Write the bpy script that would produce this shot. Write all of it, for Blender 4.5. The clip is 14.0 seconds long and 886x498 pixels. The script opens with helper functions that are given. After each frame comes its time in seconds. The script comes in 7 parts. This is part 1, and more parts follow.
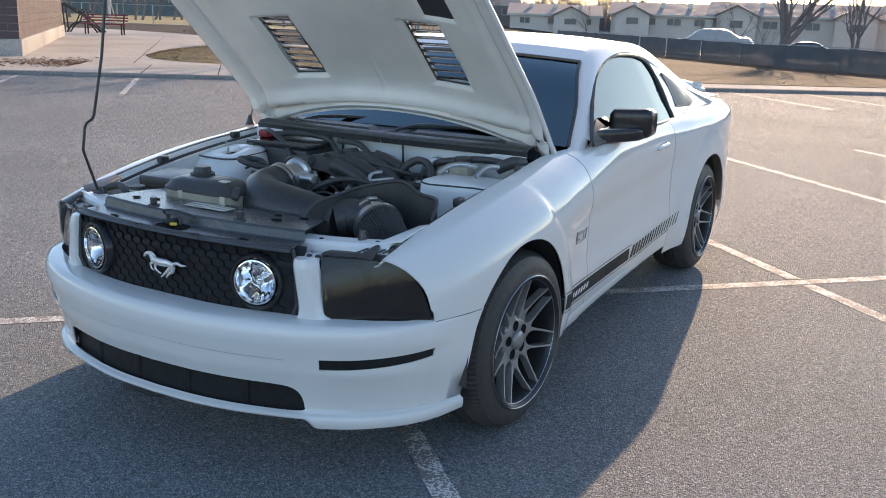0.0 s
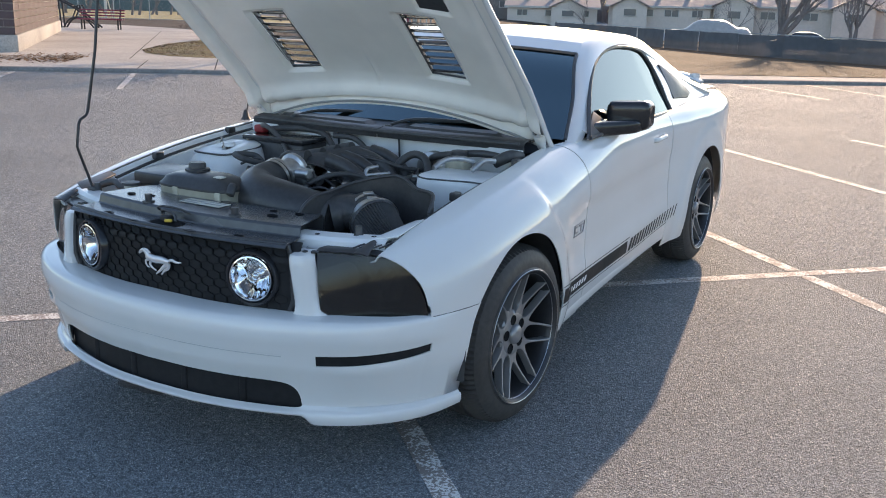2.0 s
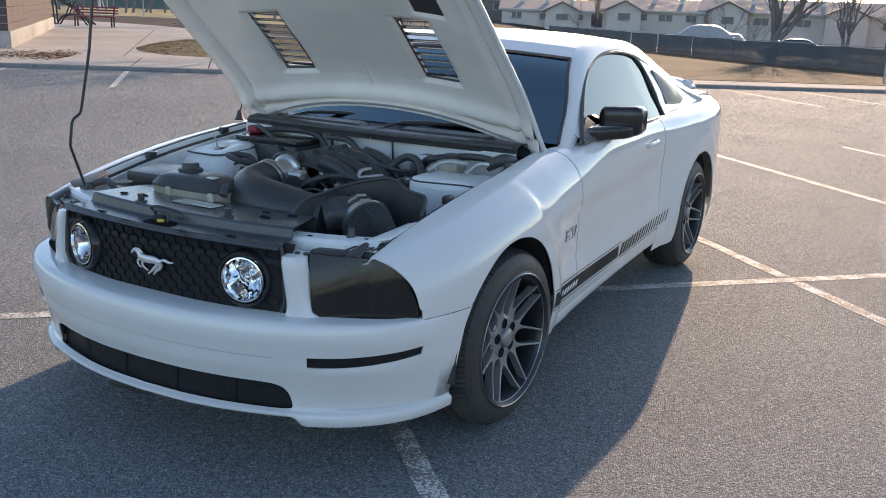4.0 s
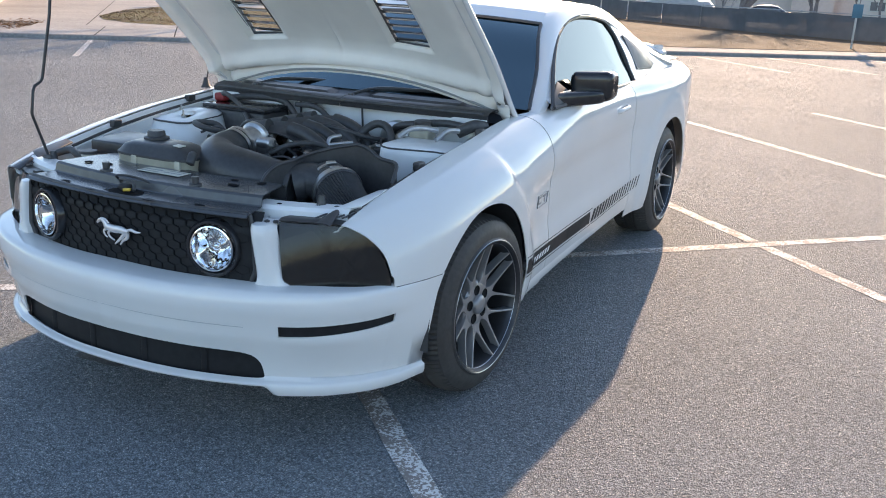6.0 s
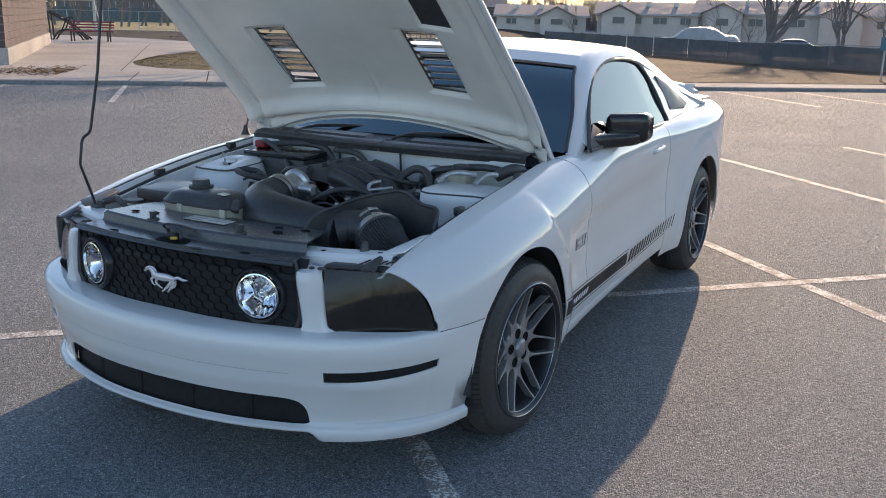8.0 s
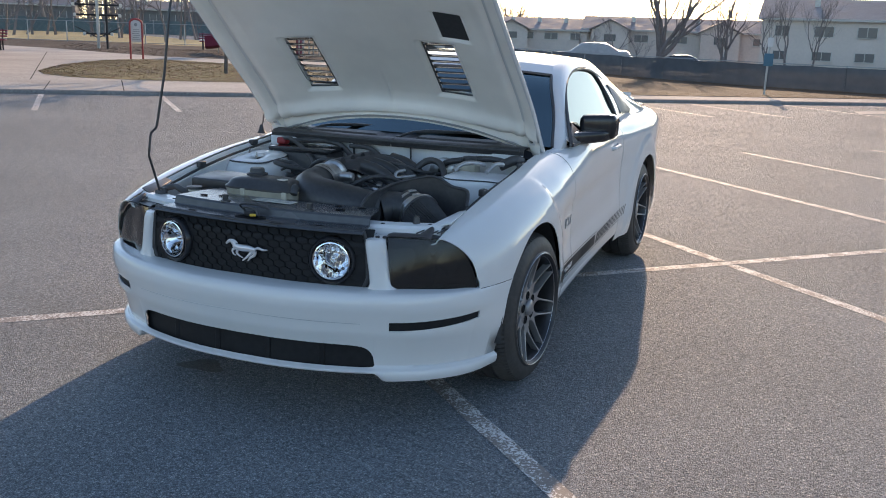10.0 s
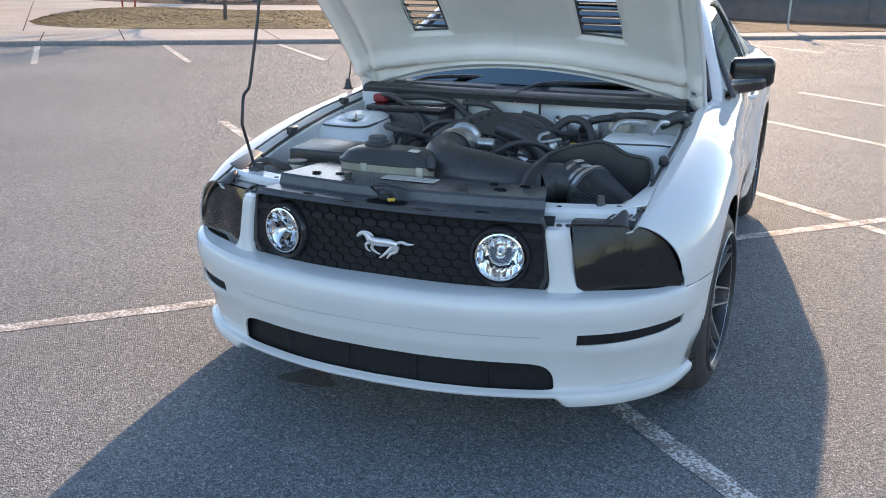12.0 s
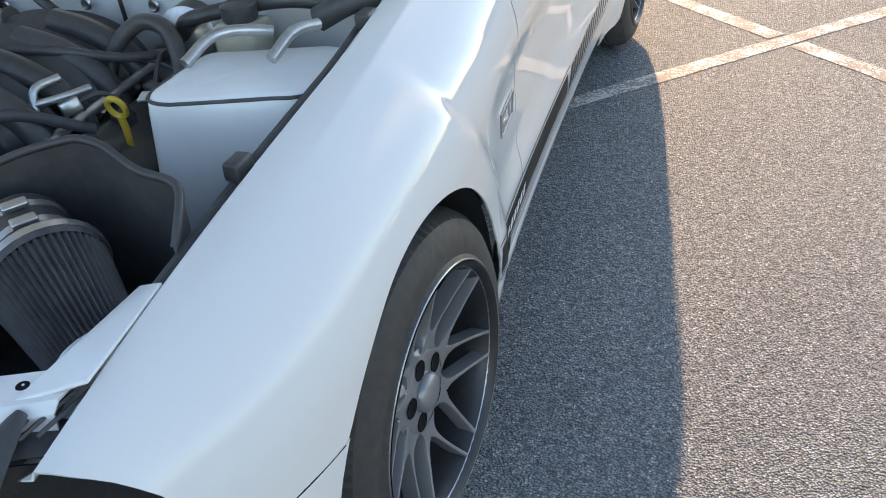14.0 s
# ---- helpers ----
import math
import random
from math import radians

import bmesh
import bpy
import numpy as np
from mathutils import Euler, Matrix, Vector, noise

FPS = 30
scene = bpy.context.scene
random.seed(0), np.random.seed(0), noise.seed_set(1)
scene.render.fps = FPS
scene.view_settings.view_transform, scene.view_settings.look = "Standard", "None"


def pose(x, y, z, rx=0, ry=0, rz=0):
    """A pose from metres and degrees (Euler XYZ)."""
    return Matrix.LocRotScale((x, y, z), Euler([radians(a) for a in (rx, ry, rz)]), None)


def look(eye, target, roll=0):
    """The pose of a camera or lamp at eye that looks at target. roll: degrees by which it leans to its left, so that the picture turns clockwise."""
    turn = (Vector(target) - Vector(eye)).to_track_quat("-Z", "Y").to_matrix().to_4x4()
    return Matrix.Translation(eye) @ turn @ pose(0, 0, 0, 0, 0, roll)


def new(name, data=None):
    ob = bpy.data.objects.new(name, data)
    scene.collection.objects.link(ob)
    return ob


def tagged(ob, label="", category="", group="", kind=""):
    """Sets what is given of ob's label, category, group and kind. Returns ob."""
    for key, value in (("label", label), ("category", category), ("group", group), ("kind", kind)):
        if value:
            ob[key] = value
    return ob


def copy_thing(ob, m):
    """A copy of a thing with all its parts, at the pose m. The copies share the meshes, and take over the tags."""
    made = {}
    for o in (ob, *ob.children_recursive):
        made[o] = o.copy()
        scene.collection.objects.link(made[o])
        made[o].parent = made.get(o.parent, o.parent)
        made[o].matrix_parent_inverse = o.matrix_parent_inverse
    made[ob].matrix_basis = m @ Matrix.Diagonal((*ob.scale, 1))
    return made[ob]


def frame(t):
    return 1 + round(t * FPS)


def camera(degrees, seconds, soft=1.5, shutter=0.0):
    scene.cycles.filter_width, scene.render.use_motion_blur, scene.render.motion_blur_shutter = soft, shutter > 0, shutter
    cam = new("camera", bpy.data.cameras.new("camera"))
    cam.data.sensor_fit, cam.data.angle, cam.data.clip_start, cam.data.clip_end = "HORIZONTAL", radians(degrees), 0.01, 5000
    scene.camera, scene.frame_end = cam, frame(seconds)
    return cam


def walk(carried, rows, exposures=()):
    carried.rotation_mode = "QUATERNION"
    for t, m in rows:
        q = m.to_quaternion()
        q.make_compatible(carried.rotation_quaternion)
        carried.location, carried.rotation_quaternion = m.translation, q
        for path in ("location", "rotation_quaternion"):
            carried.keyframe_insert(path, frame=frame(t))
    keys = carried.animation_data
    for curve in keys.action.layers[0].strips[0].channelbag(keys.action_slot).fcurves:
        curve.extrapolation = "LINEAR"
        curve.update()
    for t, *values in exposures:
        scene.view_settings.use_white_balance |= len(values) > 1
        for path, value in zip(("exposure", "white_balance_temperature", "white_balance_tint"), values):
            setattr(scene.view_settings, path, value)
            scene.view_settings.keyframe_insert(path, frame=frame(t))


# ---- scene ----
cam = camera(50.8, 14.0, soft=1.0)
PATH = [
    (0, (2.249, -2.978, 1.494), (1.296, -1.289, 1.004), 2.0),
    (0.5, (2.241, -2.964, 1.496), (1.286, -1.278, 1.0), 2.1),
    (1, (2.241, -2.958, 1.499), (1.285, -1.275, 0.996), 2.0),
    (1.5, (2.246, -2.959, 1.498), (1.294, -1.274, 0.992), 1.7),
    (2, (2.247, -2.959, 1.495), (1.298, -1.272, 0.991), 1.6),
    (4.5, (2.25, -2.967, 1.503), (1.325, -1.266, 1.001), 2.7),
    (5, (2.245, -2.953, 1.495), (1.345, -1.248, 0.962), 2.5),
    (5.5, (2.239, -2.95, 1.489), (1.356, -1.242, 0.939), 2.5),
    (6, (2.243, -2.951, 1.489), (1.372, -1.24, 0.928), 2.3),
    (6.5, (2.238, -2.95, 1.497), (1.374, -1.236, 0.934), 2.3),
    (7, (2.243, -2.958, 1.502), (1.362, -1.246, 0.96), 1.7),
    (7.5, (2.248, -2.972, 1.514), (1.337, -1.261, 1.019), 1.4),
    (8, (2.209, -2.988, 1.518), (1.274, -1.288, 1.032), 1.2),
    (8.2, (2.188, -3.042, 1.512), (1.25, -1.344, 1.027), 1.2),
    (10.3, (1.944, -3.875, 1.51), (1.233, -2.062, 1.055), 1.9),
    (10.5, (1.828, -3.891, 1.505), (1.123, -2.075, 1.048), 1.8),
    (11, (1.594, -3.847, 1.504), (0.878, -2.035, 1.052), 1.2),
    (11.5, (1.383, -3.608, 1.485), (0.655, -1.799, 1.042), 1.0),
    (11.7, (1.298, -3.489, 1.473), (0.576, -1.692, 0.946), 0.9),
    (12, (1.17, -3.305, 1.455), (0.463, -1.523, 0.885), 0.7),
    (12.2, (1.114, -3.169, 1.445), (0.438, -1.376, 0.871), 0.7),
    (12.5, (1.08, -2.866, 1.426), (0.643, -1.053, 0.703), -0.3),
    (12.7, (1.144, -2.726, 1.433), (0.749, -0.936, 0.635), -0.7),
    (13, (1.164, -2.339, 1.426), (0.769, -0.586, 0.548), -1.6),
    (13.2, (1.199, -2.137, 1.437), (0.764, -0.408, 0.530), -1.2),
    (13.5, (1.235, -1.772, 1.424), (0.774, -0.054, 0.51), -1.8),
    (13.7, (1.312, -1.520, 1.424), (0.845, 0.172, 0.464), -2.1),
    (14, (1.411, -1.174, 1.436), (0.794, 0.404, 0.375), -5.3),
]
walk(cam, [(t, look(eye, target, roll)) for t, eye, target, roll in PATH],
     [(t, e, k, 10) for t, e, k in ((0, 1.18, 6750), (2, 1.22, 6750), (4.5, 1.07, 6750), (5, 1.17, 6750), (6.5, 1.50, 6750), (7.5, 1.24, 6700), (8, 0.90, 6650), (10.5, 0.92, 6600), (11, 1.14, 6600), (11.5, 1.36, 6700), (12, 1.47, 6750), (12.5, 1.75, 7000), (13.0, 1.78, 7100), (13.5, 1.83, 7300), (14, 1.80, 7600))])

# ---- light ----
SUN_AZ, SUN_EL = radians(99.5), radians(18.5)   # azimuth from +x, anticlockwise
sun_way = Vector((math.cos(SUN_AZ) * math.cos(SUN_EL), math.sin(SUN_AZ) * math.cos(SUN_EL), math.sin(SUN_EL)))
world = bpy.data.worlds.new("sky")
scene.world = world
world.use_nodes = True
wn = world.node_tree
sky = wn.nodes.new("ShaderNodeTexSky")
sky.sky_type, sky.sun_disc = "NISHITA", False
sky.sun_elevation, sky.sun_rotation = SUN_EL, radians(90.0) - SUN_AZ
sky.air_density, sky.dust_density, sky.ozone_density = 0.80, 0.40, 1.0
wn.links.new(sky.outputs[0], wn.nodes["Background"].inputs[0])
wn.nodes["Background"].inputs[1].default_value = 0.15
sun = new("sun", bpy.data.lights.new("sun", "SUN"))
sun.data.energy, sun.data.angle, sun.data.color = 3.2, radians(0.53), (1.0, 0.71, 0.48)
sun.matrix_world = look(sun_way * 50, (0, 0, 0))


# ---- materials ----
def nodes_of(name):
    m = bpy.data.materials.new(name)
    m.use_nodes = True
    return m, m.node_tree.nodes, m.node_tree.links, m.node_tree.nodes["Principled BSDF"]


def plain(name, colour, rough=0.5, metal=0.0, coat=0.0, grain=0.0, size=40.0, bump=0.0, spec=0.5, coat_ior=1.5):
    """A principled surface whose colour and roughness vary with two sizes of noise."""
    m, n, l, b = nodes_of(name)
    b.inputs["Metallic"].default_value = metal
    b.inputs["Coat Weight"].default_value = coat
    b.inputs["Coat Roughness"].default_value = 0.03
    b.inputs["Coat IOR"].default_value = coat_ior
    b.inputs["Specular IOR Level"].default_value = spec
    co = n.new("ShaderNodeTexCoord")
    big, small = n.new("ShaderNodeTexNoise"), n.new("ShaderNodeTexNoise")
    big.inputs["Scale"].default_value, small.inputs["Scale"].default_value = size * 0.09, size
    big.inputs["Detail"].default_value, small.inputs["Detail"].default_value = 4, 3
    add = n.new("ShaderNodeMath")
    add.operation = "ADD"
    for t in (big, small):
        l.new(co.outputs["Object"], t.inputs["Vector"])
    l.new(big.outputs["Fac"], add.inputs[0])
    l.new(small.outputs["Fac"], add.inputs[1])
    ramp = n.new("ShaderNodeMapRange")
    ramp.inputs["From Min"].default_value, ramp.inputs["From Max"].default_value = 0.7, 1.3
    ramp.inputs["To Min"].default_value, ramp.inputs["To Max"].default_value = 1 - grain, 1 + grain
    l.new(add.outputs[0], ramp.inputs["Value"])
    mul = n.new("ShaderNodeVectorMath")
    mul.operation = "SCALE"
    mul.inputs[0].default_value = colour
    l.new(ramp.outputs[0], mul.inputs["Scale"])
    l.new(mul.outputs[0], b.inputs["Base Color"])
    rr = n.new("ShaderNodeMapRange")
    rr.inputs["From Min"].default_value, rr.inputs["From Max"].default_value = 0.35, 0.65
    rr.inputs["To Min"].default_value, rr.inputs["To Max"].default_value = max(0.0, rough * (1 - grain)), min(1.0, rough * (1 + grain))
    l.new(big.outputs["Fac"], rr.inputs["Value"])
    l.new(rr.outputs[0], b.inputs["Roughness"])
    if bump:
        bp = n.new("ShaderNodeBump")
        bp.inputs["Strength"].default_value, bp.inputs["Distance"].default_value = bump, 0.004
        l.new(small.outputs["Fac"], bp.inputs["Height"])
        l.new(bp.outputs[0], b.inputs["Normal"])
    return m


def glass(name, tint, rough=0.0, ior=1.5, haze=0.0, sheen=(1, 1, 1)):
    """A thin tinted pane: see-through with a Fresnel gloss."""
    m, n, l, b = nodes_of(name)
    n.remove(b)
    out = n["Material Output"]
    tr, gl, mix, fr = (n.new("ShaderNode" + k) for k in ("BsdfTransparent", "BsdfGlossy", "MixShader", "Fresnel"))
    tr.inputs["Color"].default_value = (*tint, 1)
    gl.inputs["Roughness"].default_value = rough
    gl.inputs["Color"].default_value = (*sheen, 1)
    fr.inputs["IOR"].default_value = ior
    l.new(fr.outputs[0], mix.inputs[0])
    film, body = n.new("ShaderNodeMixShader"), n.new("ShaderNodeBsdfDiffuse")
    body.inputs["Color"].default_value = (0.075, 0.072, 0.070, 1)
    film.inputs[0].default_value = haze
    l.new(tr.outputs[0], film.inputs[1])
    l.new(body.outputs[0], film.inputs[2])
    l.new(film.outputs[0], mix.inputs[1])
    l.new(gl.outputs[0], mix.inputs[2])
    l.new(mix.outputs[0], out.inputs["Surface"])
    return m


def ground_mat(name, dark, light, scale, stain=0.15, rough=0.9, bump=0.6, crack=0.0, speck=(0.5, 0.5, 0.48), speckle=0.0, spec=0.15, coarse=0.12, pit=0.0, rare=0.80, gap=0.0):
    """Aggregate or soil: fine grains, a mid mottling and broad stains, with relief."""
    m, n, l, b = nodes_of(name)
    co = n.new("ShaderNodeTexCoord")
    fine = n.new("ShaderNodeTexVoronoi")
    fine.inputs["Scale"].default_value = scale
    mid = n.new("ShaderNodeTexNoise")
    mid.inputs["Scale"].default_value, mid.inputs["Detail"].default_value = scale * 0.35, 6
    wide = n.new("ShaderNodeTexNoise")
    wide.inputs["Scale"].default_value, wide.inputs["Detail"].default_value = 0.45, 5
    for t in (fine, mid, wide):
        l.new(co.outputs["Object"], t.inputs["Vector"])
    ramp = n.new("ShaderNodeValToRGB")
    ramp.color_ramp.elements[0].color, ramp.color_ramp.elements[1].color = (*dark, 1), (*light, 1)
    ramp.color_ramp.elements[0].position, ramp.color_ramp.elements[1].position = 0.3, 0.72
    l.new(mid.outputs["Fac"], ramp.inputs[0])
    sep = n.new("ShaderNodeSeparateColor")
    l.new(fine.outputs["Color"], sep.inputs[0])
    chip = n.new("ShaderNodeMapRange")
    chip.inputs["From Min"].default_value, chip.inputs["From Max"].default_value = rare, rare + 0.05
    chip.inputs["To Max"].default_value = speckle
    l.new(sep.outputs[0], chip.inputs["Value"])
    mix = n.new("ShaderNodeMix")
    mix.data_type = "RGBA"
    mix.inputs["B"].default_value = (*speck, 1)
    l.new(chip.outputs[0], mix.inputs["Factor"])
    l.new(ramp.outputs[0], mix.inputs["A"])
    st = n.new("ShaderNodeMapRange")
    st.inputs["From Min"].default_value, st.inputs["From Max"].default_value = 0.3, 0.7
    st.inputs["To Min"].default_value, st.inputs["To Max"].default_value = 1 - stain, 1 + stain
    l.new(wide.outputs["Fac"], st.inputs["Value"])
    clump = n.new("ShaderNodeTexVoronoi")
    clump.inputs["Scale"].default_value = scale * 0.42
    l.new(co.outputs["Object"], clump.inputs["Vector"])
    csep = n.new("ShaderNodeSeparateColor")
    l.new(clump.outputs["Color"], csep.inputs[0])
    cr = n.new("ShaderNodeMapRange")
    cr.inputs["To Min"].default_value, cr.inputs["To Max"].default_value = 1 - coarse, 1 + coarse
    l.new(csep.outputs[0], cr.inputs["Value"])
    both_scales = n.new("ShaderNodeMath")
    both_scales.operation = "MULTIPLY"
    l.new(st.outputs[0], both_scales.inputs[0])
    l.new(cr.outputs[0], both_scales.inputs[1])
    mul = n.new("ShaderNodeVectorMath")
    mul.operation = "SCALE"
    l.new(mix.outputs["Result"], mul.inputs[0])
    joint = n.new("ShaderNodeMapRange")   # bitumen between the stones, darkened further for the shade in the gaps
    joint.inputs["From Min"].default_value, joint.inputs["From Max"].default_value = 0.42, 0.62
    joint.inputs["To Min"].default_value, joint.inputs["To Max"].default_value = 1.0, 1.0 - gap
    l.new(fine.outputs["Distance"], joint.inputs["Value"])
    worn = n.new("ShaderNodeMath")
    worn.operation = "MULTIPLY"
    l.new(both_scales.outputs[0], worn.inputs[0])
    l.new(joint.outputs[0], worn.inputs[1])
    l.new(worn.outputs[0], mul.inputs["Scale"])
    l.new(mul.outputs[0], b.inputs["Base Color"])
    b.inputs["Roughness"].default_value = rough
    b.inputs["Specular IOR Level"].default_value = spec
    bp = n.new("ShaderNodeBump")
    bp.inputs["Strength"].default_value, bp.inputs["Distance"].default_value = bump, 0.008
    hsum = n.new("ShaderNodeMath")
    hsum.operation = "ADD"
    l.new(fine.outputs["Distance"], hsum.inputs[0])
    l.new(mid.outputs["Fac"], hsum.inputs[1])
    pits = n.new("ShaderNodeMath")
    pits.operation = "MULTIPLY_ADD"
    pits.inputs[1].default_value = pit
    l.new(csep.outputs[1], pits.inputs[0])
    l.new(hsum.outputs[0], pits.inputs[2])
    l.new(pits.outputs[0], bp.inputs["Height"])
    l.new(bp.outputs[0], b.inputs["Normal"])
    return m


def worn_paint(name, under, colour=(0.72, 0.72, 0.70), cover=0.5):
    """Road paint, flaked away in patches down to the asphalt."""
    m, n, l, b = nodes_of(name)
    co = n.new("ShaderNodeTexCoord")
    flake = n.new("ShaderNodeTexNoise")
    flake.inputs["Scale"].default_value, flake.inputs["Detail"].default_value = 80, 8
    flake.inputs["Roughness"].default_value = 0.65
    l.new(co.outputs["Object"], flake.inputs["Vector"])
    cut = n.new("ShaderNodeMapRange")
    cut.inputs["From Min"].default_value, cut.inputs["From Max"].default_value = cover - 0.02, cover + 0.02
    bare = n.new("ShaderNodeTexNoise")
    bare.inputs["Scale"].default_value, bare.inputs["Detail"].default_value = 9, 4
    l.new(co.outputs["Object"], bare.inputs["Vector"])
    wear = n.new("ShaderNodeMath")
    wear.operation = "MULTIPLY_ADD"
    wear.inputs[1].default_value = 0.55
    l.new(bare.outputs["Fac"], wear.inputs[0])
    l.new(flake.outputs["Fac"], wear.inputs[2])
    l.new(wear.outputs[0], cut.inputs["Value"])
    grit = n.new("ShaderNodeTexNoise")
    grit.inputs["Scale"].default_value = 160
    l.new(co.outputs["Object"], grit.inputs["Vector"])
    mix = n.new("ShaderNodeMix")
    mix.data_type = "RGBA"
    mix.inputs["A"].default_value, mix.inputs["B"].default_value = (*colour, 1), (*under, 1)
    l.new(cut.outputs[0], mix.inputs["Factor"])
    l.new(mix.outputs["Result"], b.inputs["Base Color"])
    b.inputs["Roughness"].default_value = 0.8
    bp = n.new("ShaderNodeBump")
    bp.inputs["Strength"].default_value, bp.inputs["Distance"].default_value = 0.5, 0.003
    l.new(grit.outputs["Fac"], bp.inputs["Height"])
    l.new(bp.outputs[0], b.inputs["Normal"])
    return m


M = {}
M["asphalt"] = ground_mat("asphalt", (0.185, 0.203, 0.218), (0.348, 0.380, 0.406), 185, stain=0.12, speck=(0.60, 0.595, 0.59), speckle=0.75, bump=1.0, rough=0.82, spec=0.32, coarse=0.20, pit=1.2, rare=0.90, gap=0.48)
M["stain"] = ground_mat("oily_asphalt", (0.05, 0.048, 0.046), (0.12, 0.115, 0.11), 210, stain=0.3, bump=0.7, rough=0.55, spec=0.4)
M["line"] = worn_paint("line_paint", (0.235, 0.205, 0.185), (0.61, 0.60, 0.575), cover=0.76)
M["line_worn"] = worn_paint("worn_line_paint", (0.23, 0.20, 0.18), (0.68, 0.67, 0.645), cover=0.742)
M["concrete"] = ground_mat("concrete", (0.35, 0.322, 0.292), (0.45, 0.418, 0.382), 60, stain=0.16, bump=0.25)
M["kerb"] = ground_mat("kerb_concrete", (0.20, 0.185, 0.17), (0.30, 0.28, 0.26), 60, stain=0.2, bump=0.3)
M["dry_grass"] = ground_mat("dry_grass", (0.095, 0.082, 0.040), (0.225, 0.185, 0.095), 40, stain=0.5, bump=1.0)
M["blade"] = plain("grass_blade", (0.17, 0.125, 0.055), 0.8, grain=0.5, size=6)
M["chip"] = plain("bark_chip", (0.085, 0.066, 0.056), 0.9, grain=0.3, size=6)
M["leaf"] = plain("fallen_leaf", (0.16, 0.08, 0.035), 0.8, grain=0.5, size=10)
M["mulch"] = ground_mat("bark_mulch", (0.032, 0.026, 0.022), (0.085, 0.065, 0.055), 25, stain=0.25, bump=1.0)
M["field"] = ground_mat("winter_field", (0.30, 0.24, 0.12), (0.44, 0.37, 0.20), 12, stain=0.2, bump=0.6)
M["verge"] = ground_mat("brown_verge", (0.046, 0.034, 0.025), (0.092, 0.070, 0.050), 30, stain=0.3, bump=0.8)
M["paint"] = plain("white_car_paint", (0.73, 0.715, 0.69), 0.7, coat=1.0, grain=0.025, size=3, spec=0.0, coat_ior=1.58)
M["paint_in"] = plain("white_underhood_paint", (0.76, 0.76, 0.75), 0.35, coat=0.3, grain=0.08, size=8)
M["paint_hood"] = plain("cream_hood_underside", (0.92, 0.87, 0.79), 0.45, coat=0.7, grain=0.06, size=6)
M["black"] = plain("black_plastic", (0.048, 0.047, 0.048), 0.42, grain=0.25, size=60, bump=0.1)
M["comb"] = plain("grille_cell_plastic", (0.015, 0.015, 0.016), 0.6, grain=0.2, size=40, spec=0.10)
M["grille"] = plain("grille_plastic", (0.021, 0.021, 0.022), 0.55, grain=0.2, size=40, spec=0.18)
M["black_gloss"] = plain("gloss_black_plastic", (0.022, 0.022, 0.024), 0.16, grain=0.3, size=30)
M["louvre"] = plain("gloss_black_louvre", (0.05, 0.052, 0.056), 0.10, coat=0.8, grain=0.2, size=30)
M["black_sheet"] = plain("satin_black_cover", (0.07, 0.072, 0.076), 0.24, grain=0.2, size=25, bump=0.05)
M["seam"] = plain("dark_seam", (0.012, 0.012, 0.013), 0.8, spec=0.08)
M["rubber"] = plain("tyre_rubber", (0.052, 0.047, 0.043), 0.7, grain=0.25, size=60, bump=0.15)
M["hose"] = plain("rubber_hose", (0.058, 0.057, 0.058), 0.5, grain=0.3, size=50)
M["rim"] = plain("gunmetal_alloy", (0.29, 0.285, 0.285), 0.38, metal=0.5, coat=0.4, grain=0.08, size=20)
M["barrel"] = plain("dark_wheel_barrel", (0.055, 0.055, 0.058), 0.45, metal=0.6, grain=0.2, size=20)
# darker grey of the white paint, for the shade along the bumper crease
M["crease_shade"] = plain("grey_crease_shade", (0.42, 0.42, 0.42), 0.4)
M["rim_lip"] = plain("machined_lip", (0.36, 0.36, 0.37), 0.3, metal=1.0, grain=0.1, size=30)
M["disc"] = plain("brake_iron", (0.22, 0.21, 0.20), 0.4, metal=0.9, grain=0.3, size=40)
M["chrome"] = plain("chrome", (0.86, 0.86, 0.87), 0.06, metal=1.0, grain=0.1, size=10)
M["alu"] = plain("cast_aluminium", (0.50, 0.50, 0.50), 0.34, metal=0.9, grain=0.2, size=50, bump=0.2)
M["steel"] = plain("zinc_steel", (0.55, 0.54, 0.52), 0.3, metal=0.95, grain=0.15, size=40)
M["emblem"] = plain("satin_emblem", (0.74, 0.72, 0.71), 0.25, metal=0.6, grain=0.1, size=30)
M["smoke"] = glass("smoked_lens", (0.26, 0.26, 0.265), 0.07, 1.38, 0.25)
M["clear"] = glass("clear_lens", (0.9, 0.92, 0.93), 0.0, 1.45)
M["glass"] = glass("tinted_glass", (0.07, 0.085, 0.09), 0.0, 2.4)
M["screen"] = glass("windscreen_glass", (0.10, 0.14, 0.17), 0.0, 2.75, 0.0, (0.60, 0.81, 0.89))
M["side_glass"] = glass("door_glass", (0.10, 0.12, 0.12), 0.0, 1.7, 0.0, (0.78, 0.90, 0.91))
M["tank"] = plain("yellowed_tank", (0.44, 0.41, 0.32), 0.4, grain=0.25, size=14)
M["yellow"] = plain("yellow_plastic", (0.62, 0.42, 0.05), 0.4, grain=0.1)
M["red"] = plain("red_plastic", (0.25, 0.02, 0.025), 0.45, grain=0.1)
M["label"] = plain("paper_label", (0.62, 0.60, 0.52), 0.5, grain=0.06)
M["grey_mark"] = plain("grey_print", (0.30, 0.30, 0.29), 0.6)
M["white_mark"] = plain("white_print", (0.78, 0.78, 0.78), 0.4)
M["trim"] = plain("dark_cabin_trim", (0.025, 0.025, 0.027), 0.7, grain=0.2, size=20)
